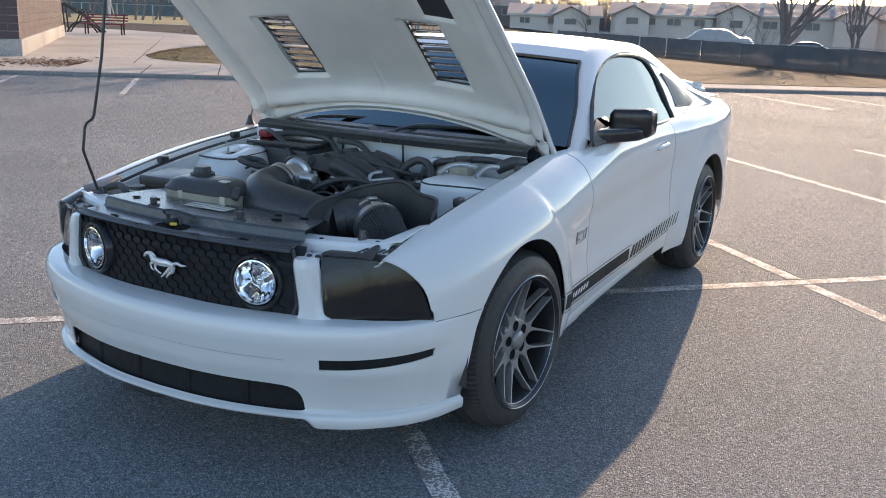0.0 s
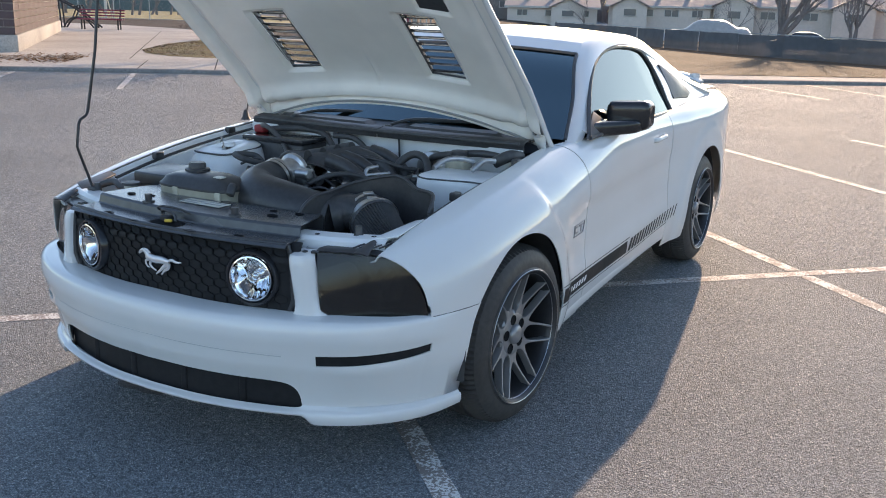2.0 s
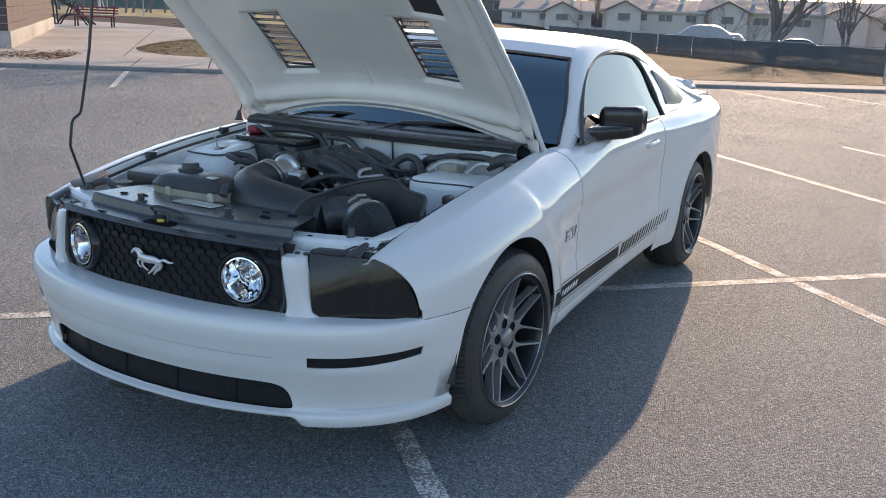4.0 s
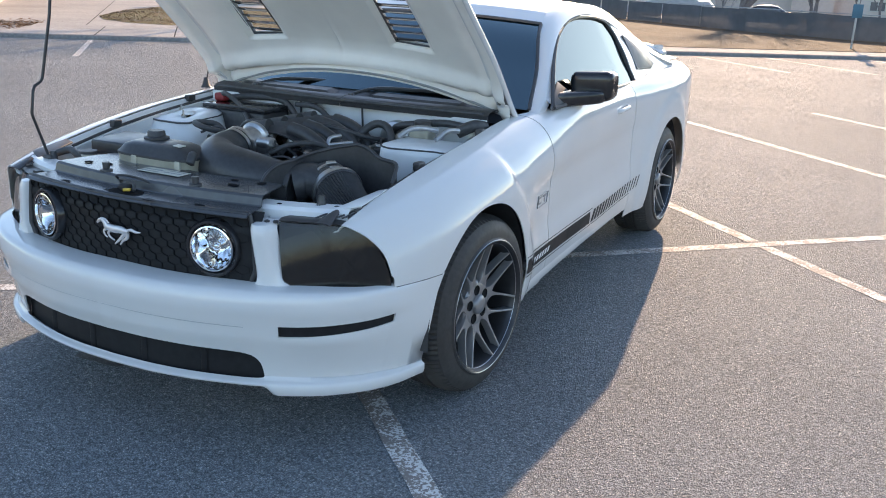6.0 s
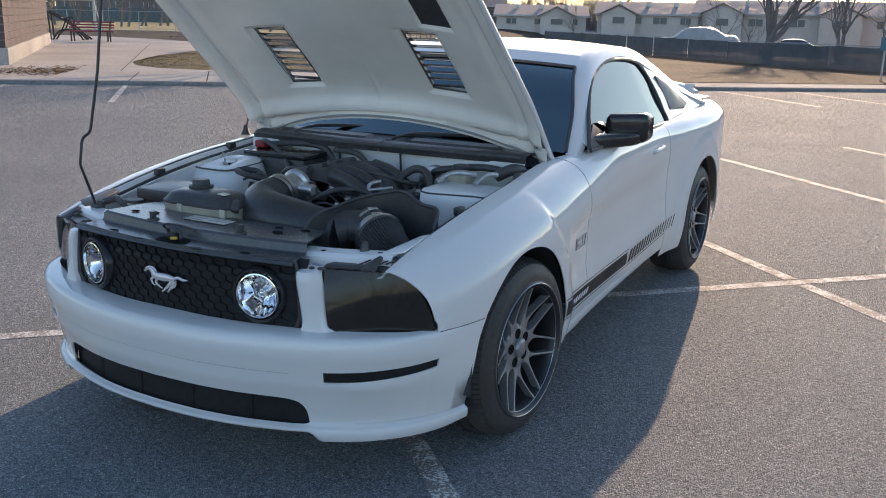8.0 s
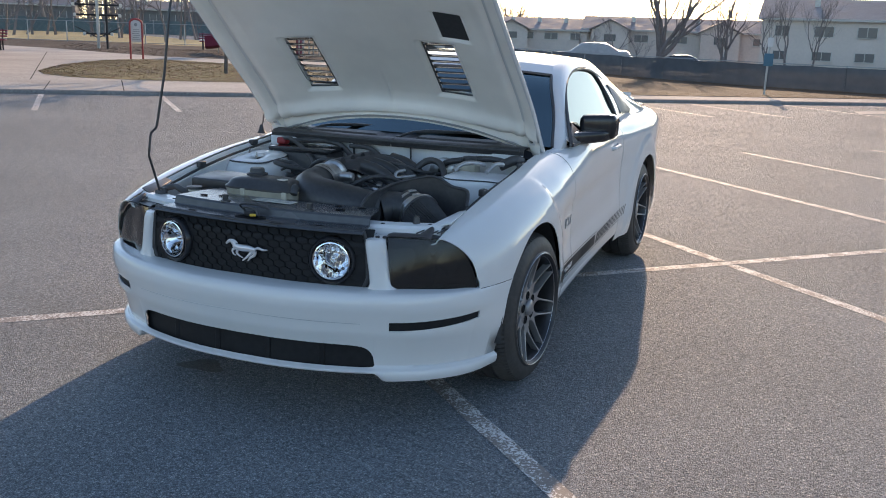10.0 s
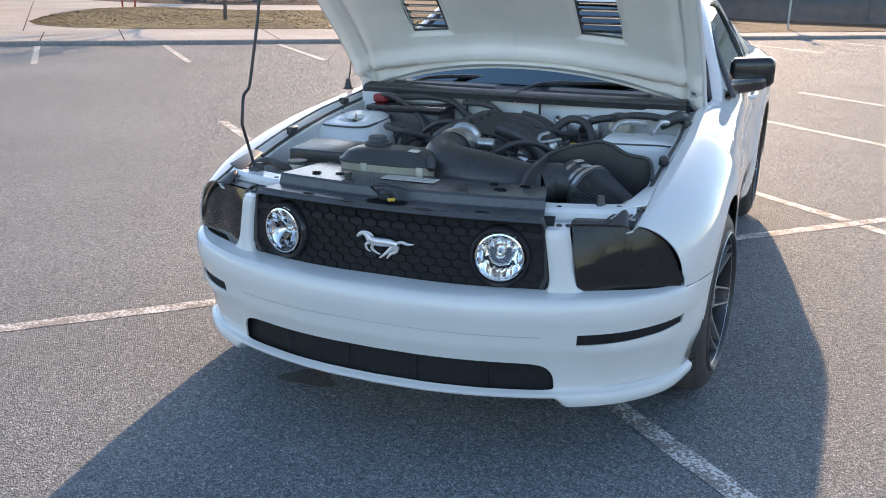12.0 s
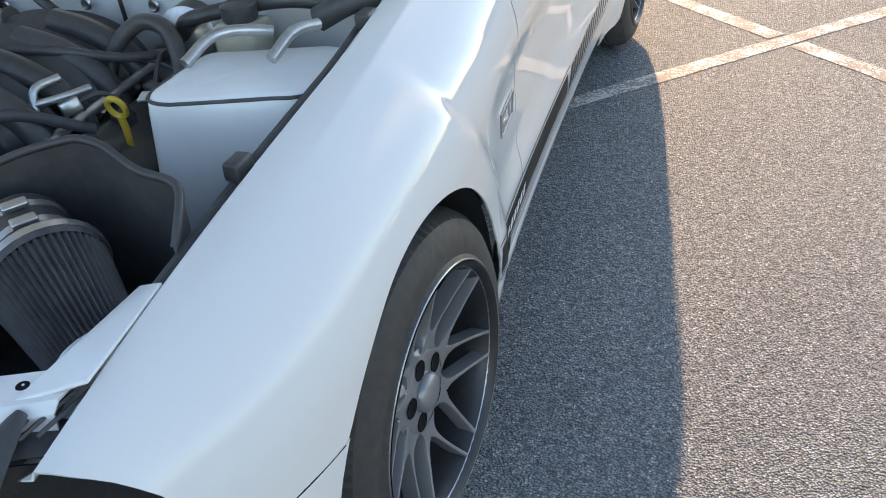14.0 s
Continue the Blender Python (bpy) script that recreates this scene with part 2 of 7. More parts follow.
M["bark"] = plain("bark", (0.11, 0.095, 0.085), 0.9, grain=0.35, size=14, bump=0.6)
# bark of the far trees, paler because distance haze is mixed into the colour
M["bark_far"] = plain("hazy_grey_bark", (0.19, 0.165, 0.158), 0.9, grain=0.3, size=14, bump=0.5)
M["brick_d"] = plain("dark_brick", (0.10, 0.072, 0.074), 0.85, grain=0.22, size=14, bump=0.4)
M["brick_l"] = plain("mauve_brown_brick", (0.062, 0.041, 0.043), 0.85, grain=0.16, size=14, bump=0.4)
M["mortar"] = plain("mortar", (0.46, 0.42, 0.38), 0.9, grain=0.1, size=30, bump=0.3)
M["stucco"] = plain("pale_stucco", (0.64, 0.56, 0.50), 0.9, grain=0.06, size=4, bump=0.2)
M["stucco_b"] = plain("tan_siding", (0.62, 0.54, 0.48), 0.9, grain=0.08, size=4, bump=0.2)
M["siding_g"] = plain("grey_siding", (0.18, 0.175, 0.17), 0.9, grain=0.08, size=4, bump=0.2)
M["shingle_g"] = plain("grey_shingles", (0.16, 0.155, 0.165), 0.9, grain=0.25, size=9, bump=0.4)
M["shingle"] = plain("brown_shingles", (0.34, 0.285, 0.265), 0.9, grain=0.25, size=9, bump=0.4)
M["pane"] = plain("dark_window", (0.13, 0.13, 0.135), 0.2)
M["frame_w"] = plain("window_frame", (0.55, 0.52, 0.48), 0.6)
M["fence"] = plain("dark_fence_screen", (0.115, 0.120, 0.130), 0.8, grain=0.2, size=3, bump=0.2)
M["fence"].node_tree.nodes["Principled BSDF"].inputs["Alpha"].default_value = 0.76   # open weave
M["fence_g"] = plain("green_fence_screen", (0.11, 0.145, 0.148), 0.8, grain=0.2, size=3)
M["galv"] = plain("galvanised_pipe", (0.42, 0.42, 0.41), 0.45, metal=0.7, grain=0.15)
M["playred"] = plain("maroon_play_plastic", (0.22, 0.03, 0.06), 0.4, grain=0.12, size=6)
M["playblue"] = plain("teal_play_panel", (0.05, 0.14, 0.20), 0.45, grain=0.12, size=6)
M["signred"] = plain("red_sign_frame", (0.35, 0.05, 0.05), 0.5, grain=0.1)
M["signface"] = plain("pale_sign_face", (0.62, 0.60, 0.58), 0.6, grain=0.05)
M["tarp"] = plain("silver_car_cover", (0.40, 0.385, 0.375), 0.30, grain=0.15, size=5, bump=0.4)
M["darkcar"] = plain("dark_car_paint", (0.03, 0.032, 0.036), 0.2, coat=1.0)


# ---- mesh helpers ----
def mesh_of(verts, faces, smooth=True, sharp=38):
    me = bpy.data.meshes.new("mesh")
    me.from_pydata([tuple(v) for v in verts], [], faces)
    me.update()
    if smooth:
        me.polygons.foreach_set("use_smooth", [True] * len(me.polygons))
        me.set_sharp_from_angle(angle=radians(sharp))
    return me


def part(name, me, mat, parent, label="", thick=0.0):
    ob = new(name, me)
    if isinstance(mat, str):
        mat = M[mat]
    if not me.materials:
        me.materials.append(mat)
    ob.parent = parent
    if thick:   # crisp rims where a sheet ends
        ends = np.zeros(len(me.loops), int)
        me.loops.foreach_get("edge_index", ends)
        rim = np.bincount(ends, minlength=len(me.edges)) == 1
        mark = me.attributes.get("sharp_edge") or me.attributes.new("sharp_edge", "BOOLEAN", "EDGE")
        was = np.zeros(len(me.edges), bool)
        mark.data.foreach_get("value", was)
        mark.data.foreach_set("value", was | rim)
    if label:
        tagged(ob, label)
    if thick:
        s = ob.modifiers.new("thickness", "SOLIDIFY")
        s.thickness, s.offset = thick, 0.0
    return ob


def thing(name, label, category, group="", kind="", at=(0, 0, 0), turn=0.0):
    ob = new(name)
    ob.empty_display_size = 0.1
    ob.matrix_world = pose(*at, 0, 0, turn)
    return tagged(ob, label, category, group, kind)


def spline(table):
    """A smooth curve through the (t, value) pairs of a short table."""
    ts = np.array([r[0] for r in table], float)
    vs = np.array([r[1:] for r in table], float)
    d = np.gradient(vs, ts, axis=0) if len(ts) > 2 else np.repeat([(vs[1] - vs[0]) / (ts[1] - ts[0])], 2, 0)

    def value(t):
        t = min(max(t, ts[0]), ts[-1])
        i = min(max(int(np.searchsorted(ts, t)) - 1, 0), len(ts) - 2)
        h = ts[i + 1] - ts[i]
        u = (t - ts[i]) / h
        v = (2 * u**3 - 3 * u**2 + 1) * vs[i] + (u**3 - 2 * u**2 + u) * h * d[i] + (3 * u**2 - 2 * u**3) * vs[i + 1] + (u**3 - u**2) * h * d[i + 1]
        return float(v[0]) if vs.shape[1] == 1 else Vector(v)
    return value


def path_curve(points, n):
    """n + 1 points along a smooth curve through the given points."""
    ls = [0.0]
    for a, b in zip(points, points[1:]):
        ls.append(ls[-1] + (Vector(b) - Vector(a)).length)
    f = spline([(s, *p) for s, p in zip(ls, points)])
    return [f(ls[-1] * i / n) for i in range(n + 1)]


def loft(rows, close=False, flip=False, cut=None):
    """Quads between rows of points; cut(i, j) leaves a face out."""
    verts = [v for r in rows for v in r]
    w, faces = len(rows[0]), []
    for i in range(len(rows) - 1):
        for j in range(w if close else w - 1):
            if cut and cut(i, j):
                continue
            k = (j + 1) % w
            q = (i * w + j, i * w + k, (i + 1) * w + k, (i + 1) * w + j)
            faces.append(q[::-1] if flip else q)
    return verts, faces


def sheet(rows, close=False, flip=False, cut=None, sharp=38):
    return mesh_of(*loft(rows, close, flip, cut), sharp=sharp)


def flipped(me):
    """A copy of a mesh on the other side of the car."""
    c = me.copy()
    c.transform(Matrix.Scale(-1, 4, (1, 0, 0)))
    c.flip_normals()
    return c


def tube_data(points, radius, sides=8, caps=True):
    pts = [Vector(p) for p in points]
    rows, up = [], Vector((0.13, 0.07, 1)).normalized()
    for i, p in enumerate(pts):
        t = (pts[min(i + 1, len(pts) - 1)] - pts[max(i - 1, 0)]).normalized()
        a = t.cross(up)
        if a.length < 0.05:
            a = t.cross(Vector((1, 0.2, 0)))
        a.normalize()
        b = a.cross(t)
        up = b
        r = radius(i / max(1, len(pts) - 1)) if callable(radius) else radius
        rows.append([p + r * (math.cos(2 * math.pi * k / sides) * a + math.sin(2 * math.pi * k / sides) * b) for k in range(sides)])
    verts, faces = loft(rows, close=True)
    if caps:
        faces.append(tuple(range(sides))[::-1])
        faces.append(tuple(range(len(verts) - sides, len(verts))))
    return verts, faces


def tube(points, radius, sides=8, smooth=0):
    if smooth:
        points = path_curve(points, smooth)
    return mesh_of(*tube_data(points, radius, sides), sharp=50)


def lathe(profile, turns=48, axis="x", sharp=38, full=True):
    """Turns (offset, radius) pairs about an axis through the origin."""
    rows = []
    for k in range(turns):
        c, s = math.cos(2 * math.pi * k / turns), math.sin(2 * math.pi * k / turns)
        rows.append([{"x": (o, r * c, r * s), "y": (r * c, o, r * s), "z": (r * c, r * s, o)}[axis] for o, r in profile])
    rows.append(rows[0])
    me = sheet(rows, sharp=sharp)
    bm = bmesh.new()
    bm.from_mesh(me)
    bmesh.ops.remove_doubles(bm, verts=bm.verts, dist=1e-6)
    bmesh.ops.recalc_face_normals(bm, faces=bm.faces)
    bm.to_mesh(me)
    bm.free()
    me.polygons.foreach_set("use_smooth", [True] * len(me.polygons))
    me.set_sharp_from_angle(angle=radians(sharp))
    return me


def box(x0, x1, y0, y1, z0, z1, bevel=0.0, seg=2):
    bm = bmesh.new()
    bmesh.ops.create_cube(bm, size=1)
    for v in bm.verts:
        v.co = (x0 + (x1 - x0) * (v.co.x + 0.5), y0 + (y1 - y0) * (v.co.y + 0.5), z0 + (z1 - z0) * (v.co.z + 0.5))
    if bevel:
        bmesh.ops.bevel(bm, geom=bm.edges[:], offset=bevel, segments=seg, affect="EDGES", profile=0.5)
    me = bpy.data.meshes.new("mesh")
    bm.to_mesh(me)
    bm.free()
    if bevel:
        me.polygons.foreach_set("use_smooth", [True] * len(me.polygons))
        me.set_sharp_from_angle(angle=radians(50))
    return me


def prism(outline, way, bevel=0.0):
    """A slab from an outline of 3D points, thickened by the vector way."""
    bm = bmesh.new()
    f = bm.faces.new([bm.verts.new(p) for p in outline])
    top = bmesh.ops.extrude_face_region(bm, geom=[f])
    bmesh.ops.translate(bm, verts=[v for v in top["geom"] if isinstance(v, bmesh.types.BMVert)], vec=way)
    bmesh.ops.recalc_face_normals(bm, faces=bm.faces)
    if bevel:
        bmesh.ops.bevel(bm, geom=bm.edges[:], offset=bevel, segments=2, affect="EDGES", profile=0.5)
    me = bpy.data.meshes.new("mesh")
    bm.to_mesh(me)
    bm.free()
    if bevel:
        me.polygons.foreach_set("use_smooth", [True] * len(me.polygons))
        me.set_sharp_from_angle(angle=radians(40))
    return me


def joined(datas, sharp=50):
    verts, faces = [], []
    for v, f in datas:
        o = len(verts)
        verts += list(v)
        faces += [tuple(i + o for i in q) for q in f]
    return mesh_of(verts, faces, sharp=sharp)


def moved(me, m):
    me.transform(m)
    return me


def data_of(me):
    return [v.co.copy() for v in me.vertices], [tuple(p.vertices) for p in me.polygons]

# ---- ground ----
def slab(name, outline, z, mat, label, category, kind="structure"):
    ob = new(name, mesh_of([(x, y, z) for x, y in outline], [tuple(range(len(outline)))], smooth=False))
    ob.data.materials.append(M[mat])
    return tagged(ob, label, category, kind=kind)


def fall(x, y):
    """How far the land has dropped towards the houses beyond the fence."""
    a, b = min(1.0, max(0.0, (y - 50) / 22)), min(1.0, max(0.0, (x + 50) / 16))
    return a * a * (3 - 2 * a) * b * b * (3 - 2 * b)


def land(name, xs, ys, place, mat, label, category, keep=None):
    """One sheet of ground over a net of lines."""
    rows = [[place(x, y) for y in ys] for x in xs]
    me = sheet(rows, cut=keep and (lambda i, j: not keep((xs[i] + xs[i + 1]) / 2, (ys[j] + ys[j + 1]) / 2)))
    if me.polygons[0].normal.z < 0:
        me.flip_normals()
    ob = new(name, me)
    me.materials.append(M[mat])
    return tagged(ob, label, category, kind="structure")


land("ground", [-500, -200, -100] + list(range(-60, -26, 3)) + [0, 60, 200, 500], [-500, -100, 0, 30] + list(range(48, 76, 2)) + [90, 150, 500], lambda x, y: (x, y, -1.8 * fall(x, y)), "asphalt", "sunlit grey asphalt car park with fine pale stones", "asphalt")
SPINE, STALL = Vector((1.474, 2.789, 0)), 2.80
U = Vector((math.cos(radians(-44.2)), math.sin(radians(-44.2)), 0))   # along the stall lines
V = Vector((math.cos(radians(45.2)), math.sin(radians(45.2)), 0))     # along the spine line


def painted(name, a, b, width, mat, label):
    """A stripe of road paint with slightly ragged edges."""
    d = (b - a).normalized()
    n = Vector((-d.y, d.x, 0)) * width / 2
    k = max(2, int((b - a).length / 0.12))
    rng = random.Random(round(a.x * 100 + a.y * 10))
    rows = []
    for i in range(k + 1):
        p = a + (b - a) * i / k
        rows.append([p - n * (1 + rng.uniform(-0.07, 0.07)), p, p + n * (1 + rng.uniform(-0.07, 0.07))])
    ob = new(name, sheet([[Vector((v.x, v.y, 0.002)) for v in r] for r in rows]))
    ob.data.materials.append(M[mat])
    return tagged(ob, label, "road marking", "stall lines", "structure")


painted("stall_line", SPINE - V * 11, SPINE + V * 14, 0.088, "line", "long worn white line on the asphalt")
for k, mat in ((-2, "line"), (-1, "line_worn"), (0, "line"), (1, "line"), (2, "line"), (3, "line")):
    c = SPINE + V * {1: 2.45, 2: 4.65, 3: 7.0}.get(k, STALL * k)
    painted("stall_line", c - U * 5.3, c - U * 0.06, 0.088, mat, "white stall line, flaked by traffic")
    painted("stall_line", c + U * 0.06, c + U * 5.3, 0.088, mat, "white stall line, flaked by traffic")


def drip_stain(x, y, r, seed):
    """A small dark drip mark soaked into the asphalt."""
    rng = random.Random(seed)
    edge = [r * (1 + 0.22 * math.sin(3 * a + seed) + rng.uniform(-0.06, 0.06)) for a in np.linspace(0, 2 * math.pi, 28, endpoint=False)]
    ring = [(x + 1.25 * q * math.cos(2 * math.pi * k / 28), y + 0.8 * q * math.sin(2 * math.pi * k / 28)) for k, q in enumerate(edge)]
    slab("drip_stain", ring, 0.003, "stain", "dark drip stain on the asphalt under the car", "stain")


drip_stain(-0.46, -0.525, 0.085, 3)

# ---- the car: x to its left side, y towards its rear, origin on the ground under the front axle ----
car = thing("car", "white sports coupe with its hood propped open on asphalt", "car")
WIDTH = spline([(-0.66, 0.815), (-0.57, 0.852), (-0.45, 0.892), (-0.36, 0.911), (-0.15, 0.927), (0.1, 0.932), (0.35, 0.925), (0.7, 0.912), (1.4, 0.905), (2.0, 0.915), (2.4, 0.948), (2.75, 0.965), (3.1, 0.952), (3.35, 0.905), (3.55, 0.81), (3.70, 0.69)])
TOP = spline([(-0.68, 0.747), (-0.5, 0.795), (-0.3, 0.837), (0.0, 0.886), (0.3, 0.922), (0.6, 0.95), (0.9, 0.962), (1.5, 0.968), (2.0, 0.975), (2.4, 0.99), (2.8, 1.005), (3.3, 1.01), (3.8, 0.985)])
INNER = spline([(-0.68, 0.728), (-0.3, 0.742), (0.1, 0.752), (0.6, 0.752), (0.75, 0.79)])
ARCH_F, ARCH_R, ARCH_A, ARCH_B = -0.035, 2.70, 0.385, 0.39


def arch_dist(y, z, y0):
    return math.hypot((y - y0) / ARCH_A, (z - 0.335) / ARCH_B) * 0.387 - 0.387


def flare(y, z):
    """How far the lip round a wheel arch stands proud."""
    f = 0.0
    for y0 in (ARCH_F, ARCH_R):
        d = max(0.0, arch_dist(y, z, y0))
        k = min(1.0, max(0.0, (y - y0 - 0.06) / 0.20)) if y0 < 1 else 0.75
        k = k * k * (3 - 2 * k)
        f += 0.014 * (0.5 - 0.5 * math.tanh((d - 0.32 + 0.228 * k) / (0.12 - 0.106 * k)))
    return f


def side_x(y, z):
    """The body side: tucked in below, proud round the wheel arches, scooped behind the front wheel."""
    x = WIDTH(y) + flare(y, z)
    x -= 0.035 * max(0.0, (0.42 - z) / 0.2) ** 2
    dent = (1 - math.tanh((z - 0.715 - 0.03 * (y - 0.6)) / 0.018)) * 0.5 * (1 + math.tanh((z - 0.478 - 0.03 * (y - 0.9)) / 0.018)) * 0.5 / (1 + math.exp(-(y - 0.42) / 0.05)) / (1 + math.exp((y - 2.05) / 0.08))
    return x - 0.013 * dent


def section(y, zb, v, xin=None, roll=0.20, top=None):
    """A point of the side at y: v 0 at the inner top edge, about 0.5 where it turns upright, 1 at the lower edge zb."""
    zt = TOP(y) if top is None else top
    xi = INNER(y) if xin is None else xin
    d = min(roll, 0.82 * (zt - zb))
    z = zt - d * (1 - math.cos(math.pi * v)) if v <= 0.5 else zt - d + (zb - zt + d) * (v - 0.5) * 2
    drop = min(1.0, (zt - z) / roll)
    k = max(0.0, 1 - (1 - drop) ** 2.15) ** (1 / 2.15)
    return Vector((xi + (side_x(y, z) - xi) * k, y, z))


def lower_edge(y):
    """The lower edge of the body side along the car."""
    if y < ARCH_F - ARCH_A + 0.002:
        return 0.556
    for y0 in (ARCH_F, ARCH_R):
        if abs(y - y0) < ARCH_A:
            arc = 0.335 + ARCH_B * math.sqrt(max(0.0, 1 - ((y - y0) / ARCH_A) ** 2))
            return max(arc, 0.556 if y < -0.34 else 0.24)
    return 0.24


def spread(a, b, n, keys=()):
    """Steps from a to b, gathered at the ends of the wheel arches."""
    ys = set(np.linspace(a, b, n).round(5))
    for y0 in keys:
        for k in range(33):
            y = y0 - ARCH_A * math.cos(math.pi * k / 32)
            if a < y < b:
                ys.add(round(y, 5))
    ys = sorted(ys)
    return [y for i, y in enumerate(ys) if i == 0 or y - ys[i - 1] > 0.0015]


def both(name, me, mat, label="", thick=0.0, parent=None):
    a = part(name, me, mat, parent or car, label, thick)
    b = part(name, flipped(me), mat, parent or car, label, thick)
    return a, b


VS = [0, 0.02, 0.05, 0.08, 0.12, 0.17, 0.22, 0.27, 0.32, 0.37, 0.42, 0.46, 0.5, 0.53, 0.56, 0.6, 0.63, 0.66, 0.7, 0.74, 0.78, 0.82, 0.86, 0.91, 0.96, 1.0]


def body_side():
    # front fender: its nose follows the lamp, its tail the door seam
    nose = spline([(0, -0.662), (0.12, -0.650), (0.25, -0.622), (0.38, -0.592), (0.5, -0.578), (1.0, -0.566)])
    tail = spline([(0, 0.60), (0.2, 0.63), (0.5, 0.665), (1.0, 0.655)])
    rows = []
    for y1 in spread(-0.566, 0.655, 44, (ARCH_F,)):
        u = (y1 + 0.566) / 1.221
        r = []
        for v in VS:
            y = nose(v) + u * (tail(v) - nose(v))
            r.append(section(y, lower_edge(y1), v))
        rows.append(r)
    me = sheet(rows)
    both("front_fender", me, "paint", "glossy white fender with a rounded wheel arch", 0.004)
    # turned-in lip under the fender's inner edge
    lip = []
    for k in range(30):
        y = -0.655 + k * (1.25 / 29)
        x, z = INNER(y), TOP(y)
        lip.append([(x - 0.001, y, z - 0.007), (x - 0.010, y, z - 0.012), (x - 0.016, y, z - 0.024), (x - 0.045, y, z - 0.032), (x - 0.05, y, z - 0.10)])
    both("fender_flange", sheet(lip), "paint_in", "white painted flange along the engine bay", 0.003)
    both("bay_seal", tube([(r[2][0] - 0.016, r[2][1], r[2][2] - 0.001 * math.sin(11 * r[2][1])) for r in lip[6:27]], 0.0065, 6), "hose", "dark rubber seal along the engine bay")
    # door
    rows = []
    for k in range(30):
        u = k / 29
        r = []
        for v in VS:
            a = tail(v) + 0.007
            b = 1.968 + 0.03 * v
            y = a + u * (b - a)
            r.append(section(y, 0.30, v, xin=float(np.interp(y, [0.6, 0.75, 1.0], [0.752, 0.79, 0.845])), roll=float(np.interp(y, [0.66, 1.1], [0.20, 0.12])), top=TOP(y)))
        rows.append(r)
    d_l, d_r = both("door", sheet(rows), "paint", "white door skin", 0.004)
    # rear quarter with its arch
    rows = []
    for y in spread(1.995, 3.70, 60, (ARCH_R,)):
        wide = max(0.0, (y - 2.0) / 0.9)
        xi = 0.845 - 0.10 * min(1, wide) ** 2 - 0.1 * max(0, y - 3.4)
        hump = 0.02 * math.exp(-((y - 2.75) / 0.4) ** 2)
        rows.append([section(y - (0.02 - 0.03 * v) * max(0.0, 1 - (y - 1.995) / 0.15), max(lower_edge(y), 0.24 + 0.1 * max(0, y - 3.1)), v, xin=xi, roll=0.12 - 0.015 * min(1, wide) + 0.5 * hump) for v in VS])
    both("quarter_panel", sheet(rows), "paint", "white rear quarter panel with a wheel arch", 0.004)
    # dark seams between the panels
    for f, off in ((tail, 0.0035),):
        pts = [section(f(v) + off, 0.27, v) + Vector((-0.0045, 0, -0.002)) for v in VS]
        both("door_seam", tube(pts, 0.0042, 6), "seam")
    pts = [section(1.973 + 0.03 * v, 0.30, v, xin=0.845, roll=0.12) + Vector((-0.0045, 0, -0.001)) for v in VS]
    both("door_seam", tube(pts, 0.0042, 6), "seam")
    both("bumper_seam", tube([Vector((side_x(y, 0.557) + 0.0022, y, 0.5555)) for y in np.linspace(-0.562, -0.362, 16)], 0.0016, 5), "seam")
    # side skirt
    prof = [(0.0, 0.33), (0.012, 0.305), (0.020, 0.280), (0.022, 0.262), (0.040, 0.252), (0.046, 0.236), (0.042, 0.20), (0.030, 0.175), (-0.03, 0.165)]
    rows = []
    for k in range(44):
        y = 0.325 + k * (1.99 / 43)
        end = min(1.0, k / 2.5, (43 - k) / 2.5)
        rise = 0.040 * (y - 0.325) / 2
        rows.append([(WIDTH(y) - 0.030 + dx * (0.55 + 0.45 * end) * 0.38, y, 0.246 + (z - 0.165) * 0.62 + rise) for dx, z in prof])
    both("side_skirt", sheet(rows, flip=True, sharp=30), "paint", "white side skirt with a stepped ledge", 0.006)
    # dark stripe along the sill that breaks up into slanted bars at its tail
    sill_rise = spline([(0.2, 0.047), (0.9, 0.041), (1.35, 0.043), (1.75, 0.058), (2.2, 0.084)])
    def stripe_row(y, z0, z1, proud=0.0025):
        r = sill_rise(y)
        return [Vector((side_x(y, z + r) + proud, y, z + r)) for z in np.linspace(z0, z1, 4)]
    rows = [stripe_row(y, 0.318, 0.378) for y in np.linspace(0.345, 1.30, 34)]
    rows[0] = [p + Vector((0, 0.012 * (p.z - 0.318) / 0.1, 0)) for p in rows[0]]
    both("sill_stripe", sheet(rows), "grille", "matt black sill stripe with a plain white mark")
    for z0, y1 in ((0.305, 2.0), (0.387, 1.33)):
        both("sill_line", sheet([stripe_row(y, z0, z0 + 0.004) for y in np.linspace(0.345, y1, 40)]), "grille")
    y, w = 1.315, 0.042
    for k in range(17):
        def slant(yy, z):
            q = yy + 0.07 * (z - 0.318) / 0.1
            z = z + sill_rise(q)
            return Vector((side_x(q, z) + 0.0025, q, z))
        both("sill_bar", sheet([[slant(y + w * c, z) for z in np.linspace(0.318, 0.378, 4)] for c in (0, 0.5, 1)]), "grille")
        y += w + 0.012 + 0.0012 * k
        w *= 0.945
    for k in range(7):
        y0 = 0.42 + 0.038 * k
        both("stripe_mark", sheet([[Vector((side_x(y0 + c * 0.024, z) + 0.005, y0 + c * 0.024 + (z - 0.39) * 0.6, z)) for z in (0.380, 0.392, 0.404)] for c in (0, 1)]), "white_mark", "plain pale bar in place of a name")
    # badge behind the wheel: a metal frame round three plain bars
    def bp(y, z, o):
        return Vector((side_x(y, z) + o, y, z))
    ring = [bp(0.497, 0.602, 0.004), bp(0.503, 0.648, 0.004), bp(0.640, 0.648, 0.004), bp(0.622, 0.602, 0.004)]
